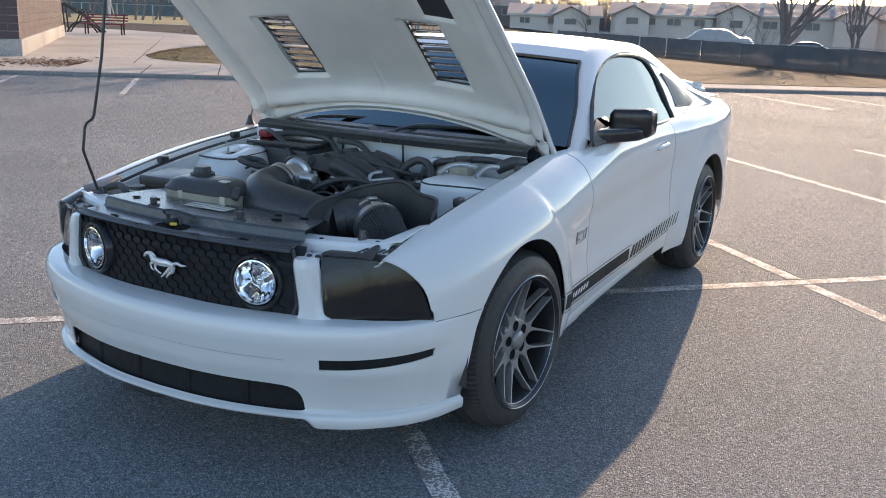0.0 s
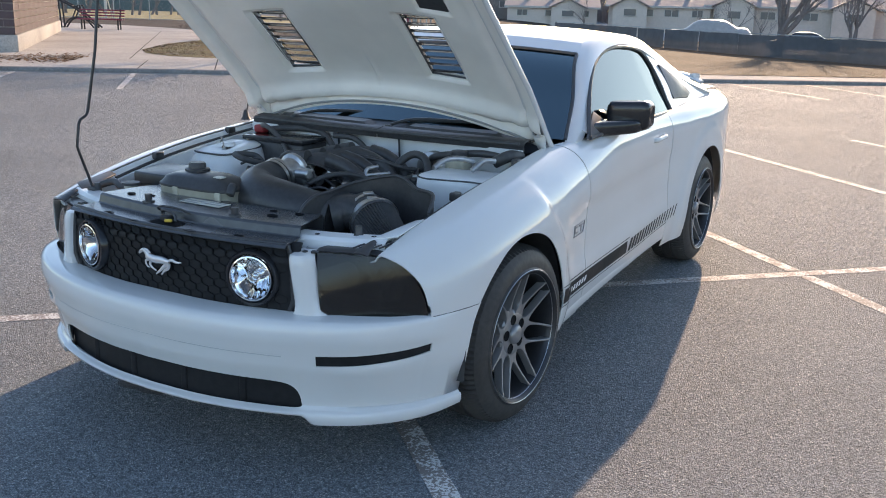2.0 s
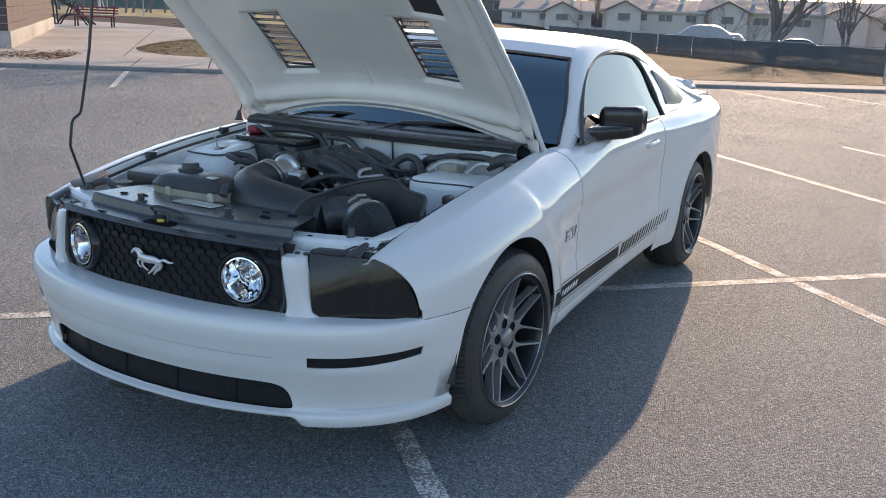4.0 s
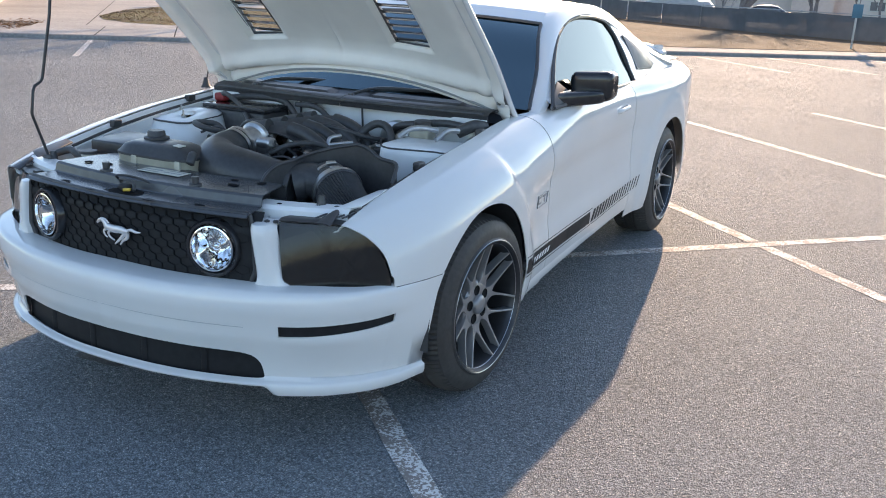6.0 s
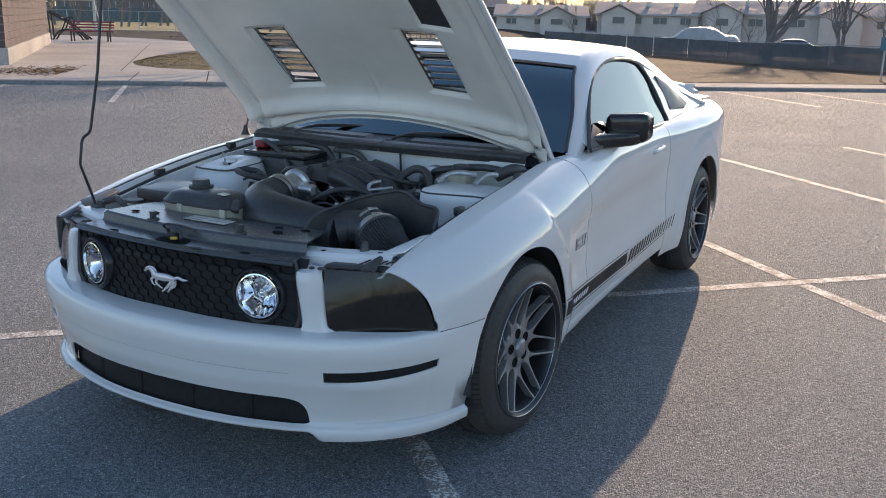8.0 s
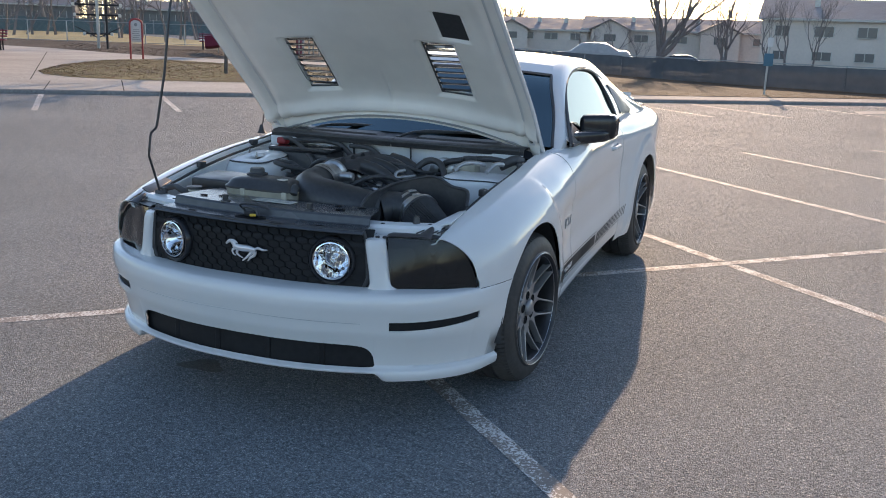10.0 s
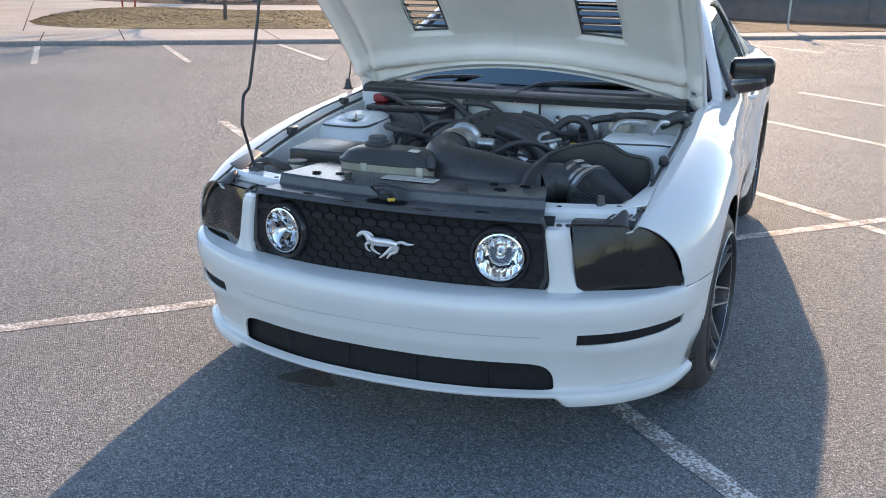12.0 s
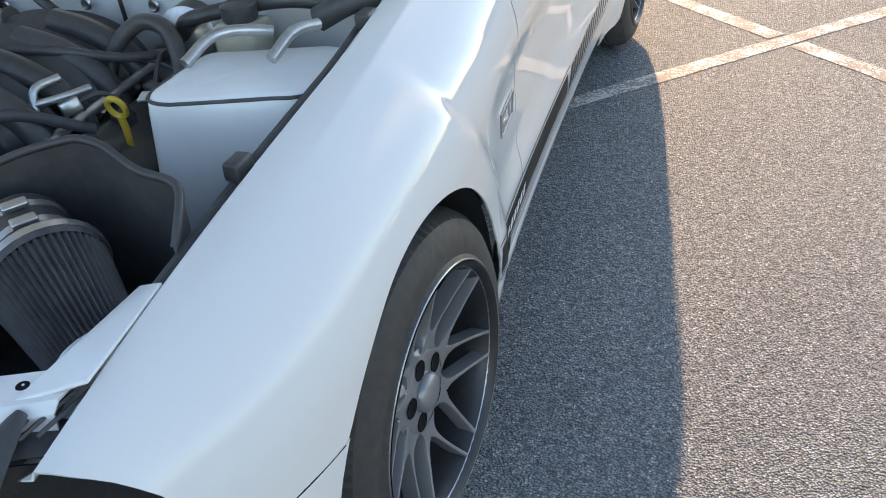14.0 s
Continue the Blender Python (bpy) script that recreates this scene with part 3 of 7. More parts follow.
    both("fender_badge", mesh_of(*tube_data(ring + ring[:1], 0.0022, 6), sharp=50), "rim", "small metal badge of plain bars")
    for y0, y1, z0, z1 in ((0.512, 0.523, 0.612, 0.641), (0.525, 0.560, 0.633, 0.641), (0.525, 0.560, 0.610, 0.618), (0.570, 0.628, 0.633, 0.641), (0.592, 0.604, 0.608, 0.632)):
        both("badge_bar", prism([bp(y0, z0, 0.001), bp(y1, z0, 0.001), bp(y1, z1, 0.001), bp(y0, z1, 0.001)], (0.003, 0, 0), 0.0008), "rim")
    # inner wheel housings
    for y0 in (ARCH_F + 0.01, ARCH_R):
        rows = []
        for k in range(25):
            a = math.pi * (-0.03 + 1.06 * k / 24)
            rows.append([(x, y0 + 0.40 * math.cos(a), 0.335 + 0.405 * math.sin(a)) for x in (0.915, 0.86, 0.75, 0.6)])
        rows2 = [[(0.6, y0 + 0.40 * math.cos(math.pi * (-0.03 + 1.06 * k / 24)) * q, 0.335 + 0.405 * math.sin(math.pi * (-0.03 + 1.06 * k / 24)) * q) for q in (1, 0.5, 0.02)] for k in range(25)]
        both("wheel_housing", joined([loft(rows), loft(rows2)]), "black", "black wheel housing")
    # door handle
    h = WIDTH(1.72) - 0.012
    both("door_handle", tube([(h - 0.01, 1.64, 0.862), (h + 0.022, 1.66, 0.868), (h + 0.03, 1.72, 0.872), (h + 0.028, 1.80, 0.876), (h - 0.005, 1.83, 0.876)], 0.012, 8, 14), "paint", "white door handle")
    return d_l, d_r


NOSE = spline([(0, 0.0, -0.962, 0), (0.2, 0.2, -0.950, 0), (0.4, 0.4, -0.908, 0), (0.58, 0.6, -0.832, 0), (0.72, 0.75, -0.735, 0), (0.82, 0.843, -0.630, 0), (0.9, 0.893, -0.535, 0), (1.0, 0.926, -0.405, 0)])


def nose(u, d=0.0, z=0.0):
    """A point on the bumper's plan line at u (-1 to 1), set in by d."""
    s = 1 if u >= 0 else -1
    a = abs(u)
    p = NOSE(a)
    t = (NOSE(min(a + 0.01, 1)) - NOSE(max(a - 0.01, 0))).normalized()
    if a < 0.01:
        t = Vector((1, 0, 0))
    n = Vector((-t.y, t.x, 0))
    p = p + n * d
    return Vector((s * p.x, p.y, z))


def front_bumper():
    us = sorted(set([round(k / 70, 4) for k in range(71)] + [0.505 + 0.0025 * k for k in range(17)] + [0.585 + 0.002 * k for k in range(6)] + [0.848 + 0.003 * k for k in range(10)]))
    us = [u for i, u in enumerate(us) if i == 0 or u - us[i - 1] > 0.0019]
    us = [-u for u in us[:0:-1]] + us
    HOLE, S0, S1 = 0.545, 0.588, 0.872

    def column(u):
        a = abs(u)
        led = float(np.interp(a, [0, 0.45, 0.7, 0.82, 0.92, 1], [0.115, 0.100, 0.07, 0.035, 0.012, 0.004]))
        up = 0.004 * max(0, a - 0.7)
        ht = 0.352 - 0.006 * (a / HOLE) ** 2
        hb = 0.254 - 0.003 * (a / HOLE) ** 2
        if a < HOLE:
            q = (1 - (a / HOLE) ** 26) ** 0.5
            mid = hb + 0.12 * (ht - hb)
            ht = mid + (ht - mid) * q
            hb = mid + (hb - mid) * q
        else:
            ht = hb = hb + 0.12 * (ht - hb)
            ht += 0.001
        w = min(1.0, max(0.0, (a - S0) / (S1 - S0)))
        st, sb = 0.449 + 0.022 * w * w, 0.412 + 0.030 * w * w
        if S0 - 0.02 < a < S1:
            e = min(1.0, (a - S0) / 0.006) if a > S0 else 0
            e2 = min(1.0, (S1 - a) / 0.02)
            k = max(0.0, min(e, e2)) ** 0.5
        else:
            k = 0
        inslit = S0 <= a <= S1
        q1, q2 = min(1, max(0, (a - 0.545) / 0.16)), min(1, max(0, (0.90 - a) / 0.10))
        shelf = 0.008 * q1 * q1 * (3 - 2 * q1) * q2 * q2 * (3 - 2 * q2)
        chin = float(np.interp(a, [0, 0.55, 0.575, 1], [0.0, 0.0, 0.030, 0.026]))
        zl = 0.004
        rows = [(0.560 - 0.002 * min(1, a / 0.8), led), (0.5585 - 0.002 * min(1, a / 0.8), 0.62 * led), (0.557 - 0.002 * min(1, a / 0.8), 0.26 * led), (0.553 - 0.001 * min(1, a / 0.8), 0.10 * led), (0.543, 0.02 * led), (0.508, 0.0), (0.495, 0.001), (0.482 + up, 0.003),
                (st, 0.006), ((st + sb) / 2, 0.007), (sb, 0.006), (sb - 0.020, 0.007 - shelf), (max(0.378, ht + 0.003), 0.012 - 0.4 * shelf),
                (ht, 0.018), ((ht + hb) / 2, 0.020), (hb, 0.016), (0.2495, 0.010), (0.2475, 0.006), (0.246, -0.004), (0.243, -0.007), (0.240 - chin * 0.6, -0.006), (0.237 - chin, 0.001), (0.236 - chin, 0.05)]
        col = []
        for z, d in rows:
            q = nose(u, d + 0.044 * min(1.0, max(0.0, (0.49 - z) / 0.23)), z)   # the cover tucks back below
            end = ARCH_F - ARCH_A * math.sqrt(max(0.0, 1 - ((z - 0.335) / ARCH_B) ** 2))
            q.y += max(0.0, (a - 0.8) / 0.2) * (end + 0.405)
            if a > 0.86:
                q.x += (side_x(q.y, z) - q.x) * min(1.0, (a - 0.86) / 0.1) * (0.35 + 0.65 * min(1.0, max(0.0, (z - 0.25) / 0.20)))
            col.append(q)
        return col, inslit and k > 0

    cols, slits = zip(*[column(u) for u in us])

    def cut(i, j):
        a = abs(us[i] + us[i + 1]) / 2
        return (j in (13, 14) and a < HOLE) or (j in (8, 9) and slits[i] and slits[i + 1])
    part("front_bumper", sheet(cols, cut=cut, sharp=55), "paint", car, "white bumper cover with a wide lower opening", 0.006)
    # faint crease across the cover, its shade drawn as a thin grey line
    part("bumper_crease", tube([nose(u, 0.012, 0.447 - 0.012 * abs(u)) for u in np.linspace(-0.5, 0.5, 60)], 0.0013, 5), "crease_shade", car)
    # dark infill behind the openings, with upright fins
    part("lower_grille", sheet([[nose(u, 0.080, z) for z in (0.225, 0.30, 0.40)] for u in np.linspace(-0.57, 0.57, 70)]), "grille", car, "black lower grille", 0.004)
    for x in (-0.36, -0.12, 0.12, 0.36):
        p = nose(x, 0.088, 0)
        part("lower_grille_fin", box(p.x - 0.012, p.x + 0.012, p.y - 0.015, p.y + 0.04, 0.25, 0.385, 0.003), "grille", car)
    me = sheet([[nose(u, 0.0135 + 0.19 * (0.49 - z), z) for z in (0.40, 0.43, 0.478)] for u in np.linspace(0.575, 0.886, 28)])
    both("marker_lamp", me, "grille", "dark smoked side marker lamp", 0.004)
    # upright between grille and lamp
    rows = []
    for k in range(14):
        z = 0.556 + 0.190 * k / 13
        flare = 0.035 * math.exp(-(z - 0.556) / 0.016)
        x0, x1 = 0.506 - 0.024 * (k / 13) - flare * 0.6, 0.585 - 0.040 * (k / 13) + flare
        r = []
        for q in np.linspace(0, 1, 9):
            x = x0 + (x1 - x0) * q
            y = -0.886 + 0.36 * x * x * 1.05 - 0.012 * math.sin(math.pi * q) ** 0.6 + 0.02 * max(0, (z - 0.72) / 0.04) ** 2
            r.append((x, y + 0.03 * abs(2 * q - 1) ** 6, z))
        rows.append(r)
    for dy, dz in ((0.035, 0.004), (0.075, 0.005)):
        rows.append([(x, y + dy, z + dz) for x, y, z in rows[13]])
    both("bumper_upright", sheet(rows, sharp=50), "paint", "white upright between grille and headlamp", 0.004)
    for x, y in ((0.518, -0.745), (0.543, -0.735)):
        both("clip_hole", moved(lathe([(0.0, 0.0), (0.003, 0.0065), (0.001, 0.009), (-0.004, 0.009)], 12, "z"), Matrix.Translation((x, y - 0.005, 0.754))), "black")


def grille_y(x):
    return -0.852 + 0.26 * x * x


def grille():
    GX, GZ = list(np.linspace(-0.505, 0.505, 102)), list(np.linspace(0.548, 0.778, 26))
    g = part("grille", sheet([[(x, grille_y(x) + 0.012 + 0.03 * max(0, (z - 0.72) / 0.06), z) for z in GZ] for x in GX], cut=lambda i, j: min(math.hypot((GX[i] + GX[i + 1]) / 2 - q * 0.364, (GZ[j] + GZ[j + 1]) / 2 - 0.658) for q in (-1, 1)) < 0.086), "grille", car, "black honeycomb grille with two round lamps", 0.006)
    # honeycomb walls
    datas, r, w = [], 0.0265, 0.0022
    for row in range(-1, 9):
        for col in range(-17, 18):
            cx, cz = col * r * 1.80 + (row % 2) * r * 0.90, 0.572 + row * r * 0.95
            if abs(cx) > 0.472 or cz > 0.765 or cz < 0.56 or min(math.hypot(cx - s * 0.364, cz - 0.658) for s in (-1, 1)) < 0.096:
                continue
            v, f = [], []
            for k in range(6):
                a = math.pi / 6 + k * math.pi / 3
                for rad, dy in ((r * 1.02, 0.006), (r * 0.955, 0.006), (r * 0.94, 0.012)):
                    x, z = cx + rad * math.cos(a), cz + rad * math.sin(a) * 0.60
                    v.append((x, grille_y(x) + dy, z))
            for k in range(6):
                a, b = 3 * k, 3 * ((k + 1) % 6)
                f += [(a, b, b + 1, a + 1), (a + 1, b + 1, b + 2, a + 2)]
            datas.append((v, f))
    tagged(part("honeycomb", joined(datas), "comb", g), "black honeycomb cells", kind="stuff")
    # rim along the top and the sides
    rim = [(-0.478, grille_y(0.5) + 0.008, 0.560), (-0.496, grille_y(0.5) + 0.006, 0.60), (-0.488, grille_y(0.5) + 0.008, 0.73), (-0.474, grille_y(0.49) + 0.012, 0.770)]
    top = [(x, grille_y(x) + 0.008, 0.776) for x in np.linspace(-0.47, 0.47, 30)]
    part("grille_rim", tube(rim + top + [(-x, y, z) for x, y, z in rim[::-1]], 0.008, 8), "black", g)
    for s in (-1, 1):
        x = s * 0.364
        base = Matrix.Translation((x, grille_y(x) - 0.008, 0.658)) @ Euler((0, 0, s * 0.24)).to_matrix().to_4x4() @ Matrix.Scale(1.12, 4)
        lamp = part("fog_lamp", moved(lathe([(0.03, 0.083), (0.004, 0.082), (-0.002, 0.077), (-0.002, 0.071), (0.006, 0.066), (0.02, 0.065)], 48, "y"), base), "black_gloss", car, "round clear lamp in a black bezel")
        # fluted reflector bowl
        rows = []
        for k in range(73):
            a = 2 * math.pi * (k % 72) / 72
            r = []
            for q in np.linspace(0.0, 1, 9):
                rad = 0.012 + 0.052 * q
                dep = 0.046 * (1 - q) ** 1.4 + 0.0022 * q * math.copysign(abs(math.cos(rad * math.cos(a) * 340)) ** 0.5, math.cos(rad * math.cos(a) * 340)) * (1 if math.sin(a) > -0.5 else 0.4) + 0.004 * q * (math.sin(a) > 0.75)
                r.append((rad * math.cos(a), 0.006 + dep, rad * math.sin(a)))
            rows.append(r)
        part("reflector", moved(sheet(rows, sharp=25), base), "chrome", lamp, "faceted chrome reflector")
        part("bulb", moved(lathe([(0.055, 0.013), (0.030, 0.013), (0.024, 0.010), (0.018, 0.0)], 16, "y"), base), "chrome", lamp)
        part("lens_ring", moved(lathe([(0.004, 0.0655), (-0.004, 0.0645), (-0.005, 0.061), (0.003, 0.060)], 48, "y"), base), "chrome", lamp)
        part("lens", moved(lathe([(-0.001, 0.0615), (-0.006, 0.045), (-0.009, 0.02), (-0.0095, 0.0)], 36, "y"), base), "clear", lamp, "clear domed lens")
    # running-shape emblem, reduced to plain tapered forms
    y0 = -0.866
    def blob(pts, rad):
        return tube_data(path_curve([(x, y0, z) for x, z in pts], 14), lambda t: rad[0] + (rad[1] - rad[0]) * t + rad[2] * math.sin(math.pi * t), 8)
    bits = [blob([(-0.052, 0.688), (-0.015, 0.681), (0.025, 0.682), (0.056, 0.678)], (0.012, 0.010, 0.006)),
            blob([(-0.042, 0.686), (-0.056, 0.703), (-0.070, 0.709)], (0.013, 0.007, 0.001)),
            blob([(-0.064, 0.712), (-0.078, 0.704), (-0.090, 0.692)], (0.007, 0.004, 0.002)),
            blob([(-0.066, 0.714), (-0.050, 0.712), (-0.030, 0.700)], (0.003, 0.002, 0.003)),
            blob([(0.052, 0.684), (0.070, 0.689), (0.088, 0.684), (0.112, 0.686)], (0.005, 0.002, 0.003)),
            blob([(-0.040, 0.678), (-0.058, 0.664), (-0.050, 0.646), (-0.040, 0.643)], (0.007, 0.003, 0.0)),
            blob([(-0.028, 0.676), (-0.036, 0.656), (-0.018, 0.640), (-0.006, 0.636)], (0.008, 0.003, 0.0)),
            blob([(0.044, 0.674), (0.028, 0.656), (0.012, 0.640), (-0.008, 0.622)], (0.010, 0.003, 0.0)),
            blob([(0.052, 0.674), (0.050, 0.656), (0.030, 0.640), (0.018, 0.624)], (0.010, 0.003, 0.0))]
    em = joined(bits)
    for v in em.vertices:
        v.co.x, v.co.z = 0.004 + 0.93 * v.co.x, 0.664 + 0.84 * (v.co.z - 0.672)
        v.co.y = y0 + (v.co.y - y0) * 0.5 + 0.26 * v.co.x ** 2
    part("grille_emblem", em, "emblem", g, "pale metal emblem shape on the grille")


def headlamps():
    top = spline([(0.545, 0.752), (0.62, 0.748), (0.70, 0.742), (0.755, 0.730), (0.80, 0.700), (0.83, 0.650), (0.848, 0.60), (0.856, 0.558)])
    line = spline([(0.545, -0.762, 0), (0.62, -0.720, 0), (0.70, -0.668, 0), (0.78, -0.622, 0), (0.83, -0.588, 0), (0.858, -0.566, 0)])
    def hy(x, z):
        return line(x).x + 0.025 * ((z - 0.556) / 0.2) ** 2
    xs = [0.552 + 0.303 * k / 39 for k in range(40)]
    rows = [[(x + 0.032 * (1 - q) * (1 - (x - 0.552) / 0.303) ** 2, hy(x, 0.556 + (top(x) - 0.556) * q), 0.556 + (top(x) - 0.556) * q) for q in np.linspace(0, 1, 12)] for x in xs]
    for s in (1, -1):
        lens = sheet(rows)
        bowl = sheet([[(0.59 + 0.23 * a, -0.66 + 0.14 * a + 0.10 * math.sin(math.pi * q), 0.56 + 0.17 * q) for q in np.linspace(0, 1, 8)] for a in np.linspace(0, 1, 12)])
        proj = moved(lathe([(0.06, 0.02), (0.03, 0.055), (0.0, 0.060), (-0.004, 0.054), (0.006, 0.045)], 28, "y"), Matrix.Translation((0.735, -0.60, 0.652)))
        if s < 0:
            lens, bowl, proj = flipped(lens), flipped(bowl), flipped(proj)
        unit = part("headlamp", bowl, "black", car, "smoked dark headlamp", 0.004)
        part("headlamp_lens", lens, "smoke", unit, "dark smoked lens", 0.003)
        part("lamp_reflector", proj, "chrome", unit)
        rod = sheet([[(s * (0.66 + 0.10 * a), -0.672 + 0.05 * a, 0.72 - 0.12 * a + dz) for dz in (0, 0.014)] for a in np.linspace(0, 1, 6)])
        part("lamp_blade", rod, "grey_mark", unit, "pale blade inside the lamp", 0.004)
        # black top of the lamp housing
        cover = sheet([[(s * x, hy(x, 0.75) + dy, min(0.757, top(x) + 0.004) + dz) for dy, dz in ((0.004, 0.0), (0.02, 0.006), (0.06, 0.004), (0.10, -0.02))] for x in np.linspace(0.548, 0.76, 14)])
        part("lamp_cover", cover, "black", unit, "", 0.003)
        for k in range(5):
            x = 0.64 + 0.017 * k
            part("cover_rib", tube([(s * x, hy(x, 0.75) + 0.015, 0.765), (s * (x + 0.02), hy(x, 0.75) + 0.09, 0.775)], 0.003, 5), "black", unit)
        finger = [(-0.690, 0.757, 0.653, 0.708), (-0.665, 0.766, 0.658, 0.702), (-0.640, 0.775, 0.662, 0.696), (-0.622, 0.781, 0.667, 0.692), (-0.610, 0.783, 0.672, 0.687)]
        tab = sheet([[(s * (x0 + (x1 - x0) * q), y, z + 0.006 * math.sin(math.pi * q) ** 0.6 - 0.006) for q in np.linspace(0, 1, 9)] for y, z, x0, x1 in finger], flip=s < 0)
        part("cover_tab", tab, "black", unit, "ribbed black finger of the lamp cover", 0.004)


HOOD_A = radians(41.0)
HOOD_O = Vector((0, 0.583, 0.946))


def hood_at(x, s, h):
    if x < 0:
        x *= 1 + 0.03 * min(1.0, s / 0.6)   # the propped side sags outwards
    return HOOD_O + Vector((x, -s * math.cos(HOOD_A) + h * math.sin(HOOD_A), s * math.sin(HOOD_A) + h * math.cos(HOOD_A)))


def hood():
    L = 1.40
    def half(s):
        return 0.757 - 0.035 * s / L - 0.02 * max(0, (s - 1.25) / 0.15) ** 2
    def crown(q, s):
        return 0.088 * (1 - abs(q) ** 2.4) * float(np.interp(s, [0, 0.10, 0.25, 0.45, 0.9, 1.4], [0.66, 0.74, 0.94, 1.02, 0.95, 0.60])) + 0.025 * min(1.0, max(0.0, s - 0.05) / 0.3)
    vents = [(0.276, 0.446, 0.305, 0.665), (-0.443, -0.290, 0.305, 0.665), (0.422, 0.540, 0.732, 0.872)]
    def along(x, s):   # the rear edge runs forward in the middle, round the screen
        lead = 0.165 * (1 - min(1.0, abs(x) / 0.757) ** 2)
        return lead + s * (0.30 - lead) / 0.30 if s < 0.30 else s
    xs = set(np.linspace(-0.757, 0.757, 69).round(4))
    ss = set(np.linspace(0, L, 58).round(4))
    for x0, x1, s0, s1 in vents:
        for e in (0, -0.028, -0.026, -0.004, 0.004, 0.026, 0.028):
            xs |= {round(x0 + e, 4), round(x1 + e, 4)}
            ss |= {round(s0 + e, 4), round(s1 + e, 4)}
    xs |= {-0.014, -0.007, 0.007, 0.014}
    xs, ss = sorted(xs), sorted(ss)

    def inside(x, s, e=0.0):
        return any(x0 - e < x < x1 + e and s0 - e < s < s1 + e for x0, x1, s0, s1 in vents)

    def under(x, s):
        q = x / 0.757
        h = crown(q, s)
        edge = min(0.757 - abs(x), L - s)
        # stiffening channel along both sides, rolled band along the rear
        h += 0.030 * math.exp(-((edge - 0.070) / 0.016) ** 2)
        wav = 0.5 + 0.5 * math.tanh((math.sin(s * 9.0 + 0.6) - 0.4) * 4)
        h += 0.013 * wav * math.exp(-((0.757 - abs(x) - 0.135) / 0.03) ** 2)
        h += 0.030 * math.exp(-((s - 0.055 - 0.03 * q * q) / 0.02) ** 2)
        h -= 0.026 / (1 + math.exp((s - 0.165) / 0.011))
        h -= 0.007 * math.exp(-(x / 0.007) ** 2) * math.exp(-((s - 0.30) / 0.13) ** 4)
        for x0, x1, s0, s1 in vents:
            d = max(x0 - x, x - x1, s0 - s, s - s1)
            h += 0.013 * (1 - min(1.0, max(0.0, (d - 0.004) / 0.022)))   # sloped frame round an opening
        return h - 0.010
    xw = lambda x, s: x * half(s) / 0.757
    cut = lambda i, j: inside((xs[j] + xs[j + 1]) / 2, (ss[i] + ss[i + 1]) / 2)
    inner = part("hood_inner_panel", sheet([[hood_at(xw(x, s), along(x, s), under(x, s)) for x in xs] for s in ss], cut=cut, sharp=60), "paint_hood", car, "cream-white ribbed underside of the raised hood", 0.003)
    part("hood_skin", sheet([[hood_at(xw(x, s), along(x, s), crown(x / 0.757, s) + 0.022 * (1 - abs(x / 0.757) ** 8)) for x in xs] for s in ss], cut=cut, flip=True, sharp=60), "paint", car, "white outer hood skin", 0.002)
    # rolled edges
    for s in (-1, 1):
        part("hood_edge", tube([hood_at(s * (half(q) + 0.002), q, crown(1.0, q)) for q in np.linspace(0, L, 40)], 0.012, 8), "paint", car)
    part("hood_edge", tube([hood_at(x, along(x, 0.0), crown(x / 0.757, 0) - 0.012) for x in np.linspace(-0.757, 0.757, 40)], 0.012, 8), "paint", car)
    part("hood_edge", tube([hood_at(x * 0.94, L, crown(x / 0.757, L)) for x in np.linspace(-0.757, 0.757, 40)], 0.014, 8), "paint", car)
    # rear seal
    part("hood_seal", tube([hood_at(x, along(x, 0.028), crown(x / 0.757, 0.02) - 0.032) for x in np.linspace(-0.68, 0.68, 40)], 0.006, 6), "grey_mark", car, "thin grey seal along the hood")
    # louvres
    for x0, x1, s0, s1 in vents[:2]:
        vent = part("hood_vent", joined([tube_data([hood_at(a, b, under(a, b) + 0.006) for a, b in ((x0, s0), (x1, s0), (x1, s1), (x0, s1), (x0, s0))], 0.005, 6)]), "black", car, "open louvred vent through the hood")
        n = 9
        for k in range(n):
            s = s0 + (s1 - s0) * (k + 0.5) / n
            h = under((x0 + x1) / 2, s) + 0.008
            rows = [[hood_at(x, s + ds, h + dh) for ds, dh in ((0.012, -0.004), (0.005, -0.001), (-0.006, 0.003), (-0.012, 0.004))] for x in np.linspace(x0, x1, 4)]
            part("louvre", sheet(rows), "louvre", vent, "", 0.003)
    x0, x1, s0, s1 = vents[2]
    part("hood_pocket", sheet([[hood_at(x, s, crown(x / 0.757, s) - 0.004) for x in np.linspace(x0 - 0.03, x1 + 0.03, 6)] for s in np.linspace(s0 - 0.03, s1 + 0.03, 6)]), "black", car, "dark closed pocket in the hood")
    # hinge ends with bolts
    for s in (-1, 1):
        part("hood_hinge", prism([hood_at(s * 0.70, 0.015, -0.012), hood_at(s * 0.735, 0.015, -0.012), hood_at(s * 0.73, 0.16, -0.012), hood_at(s * 0.705, 0.15, -0.012)], hood_at(0, 0, 0.008) - hood_at(0, 0, 0), 0.002), "paint_in", car)
        for q in (0.05, 0.11):
            b = lathe([(0, 0.0), (0.004, 0.005), (0.006, 0.009), (0, 0.011)], 8, "z")
            b.transform(Matrix.Translation(hood_at(s * 0.718, q, -0.012)) @ Matrix.Rotation(math.pi - HOOD_A, 4, "X"))
            part("hinge_bolt", b, "steel", car)
    # prop
    top = hood_at(-0.56, 1.36, -0.02)
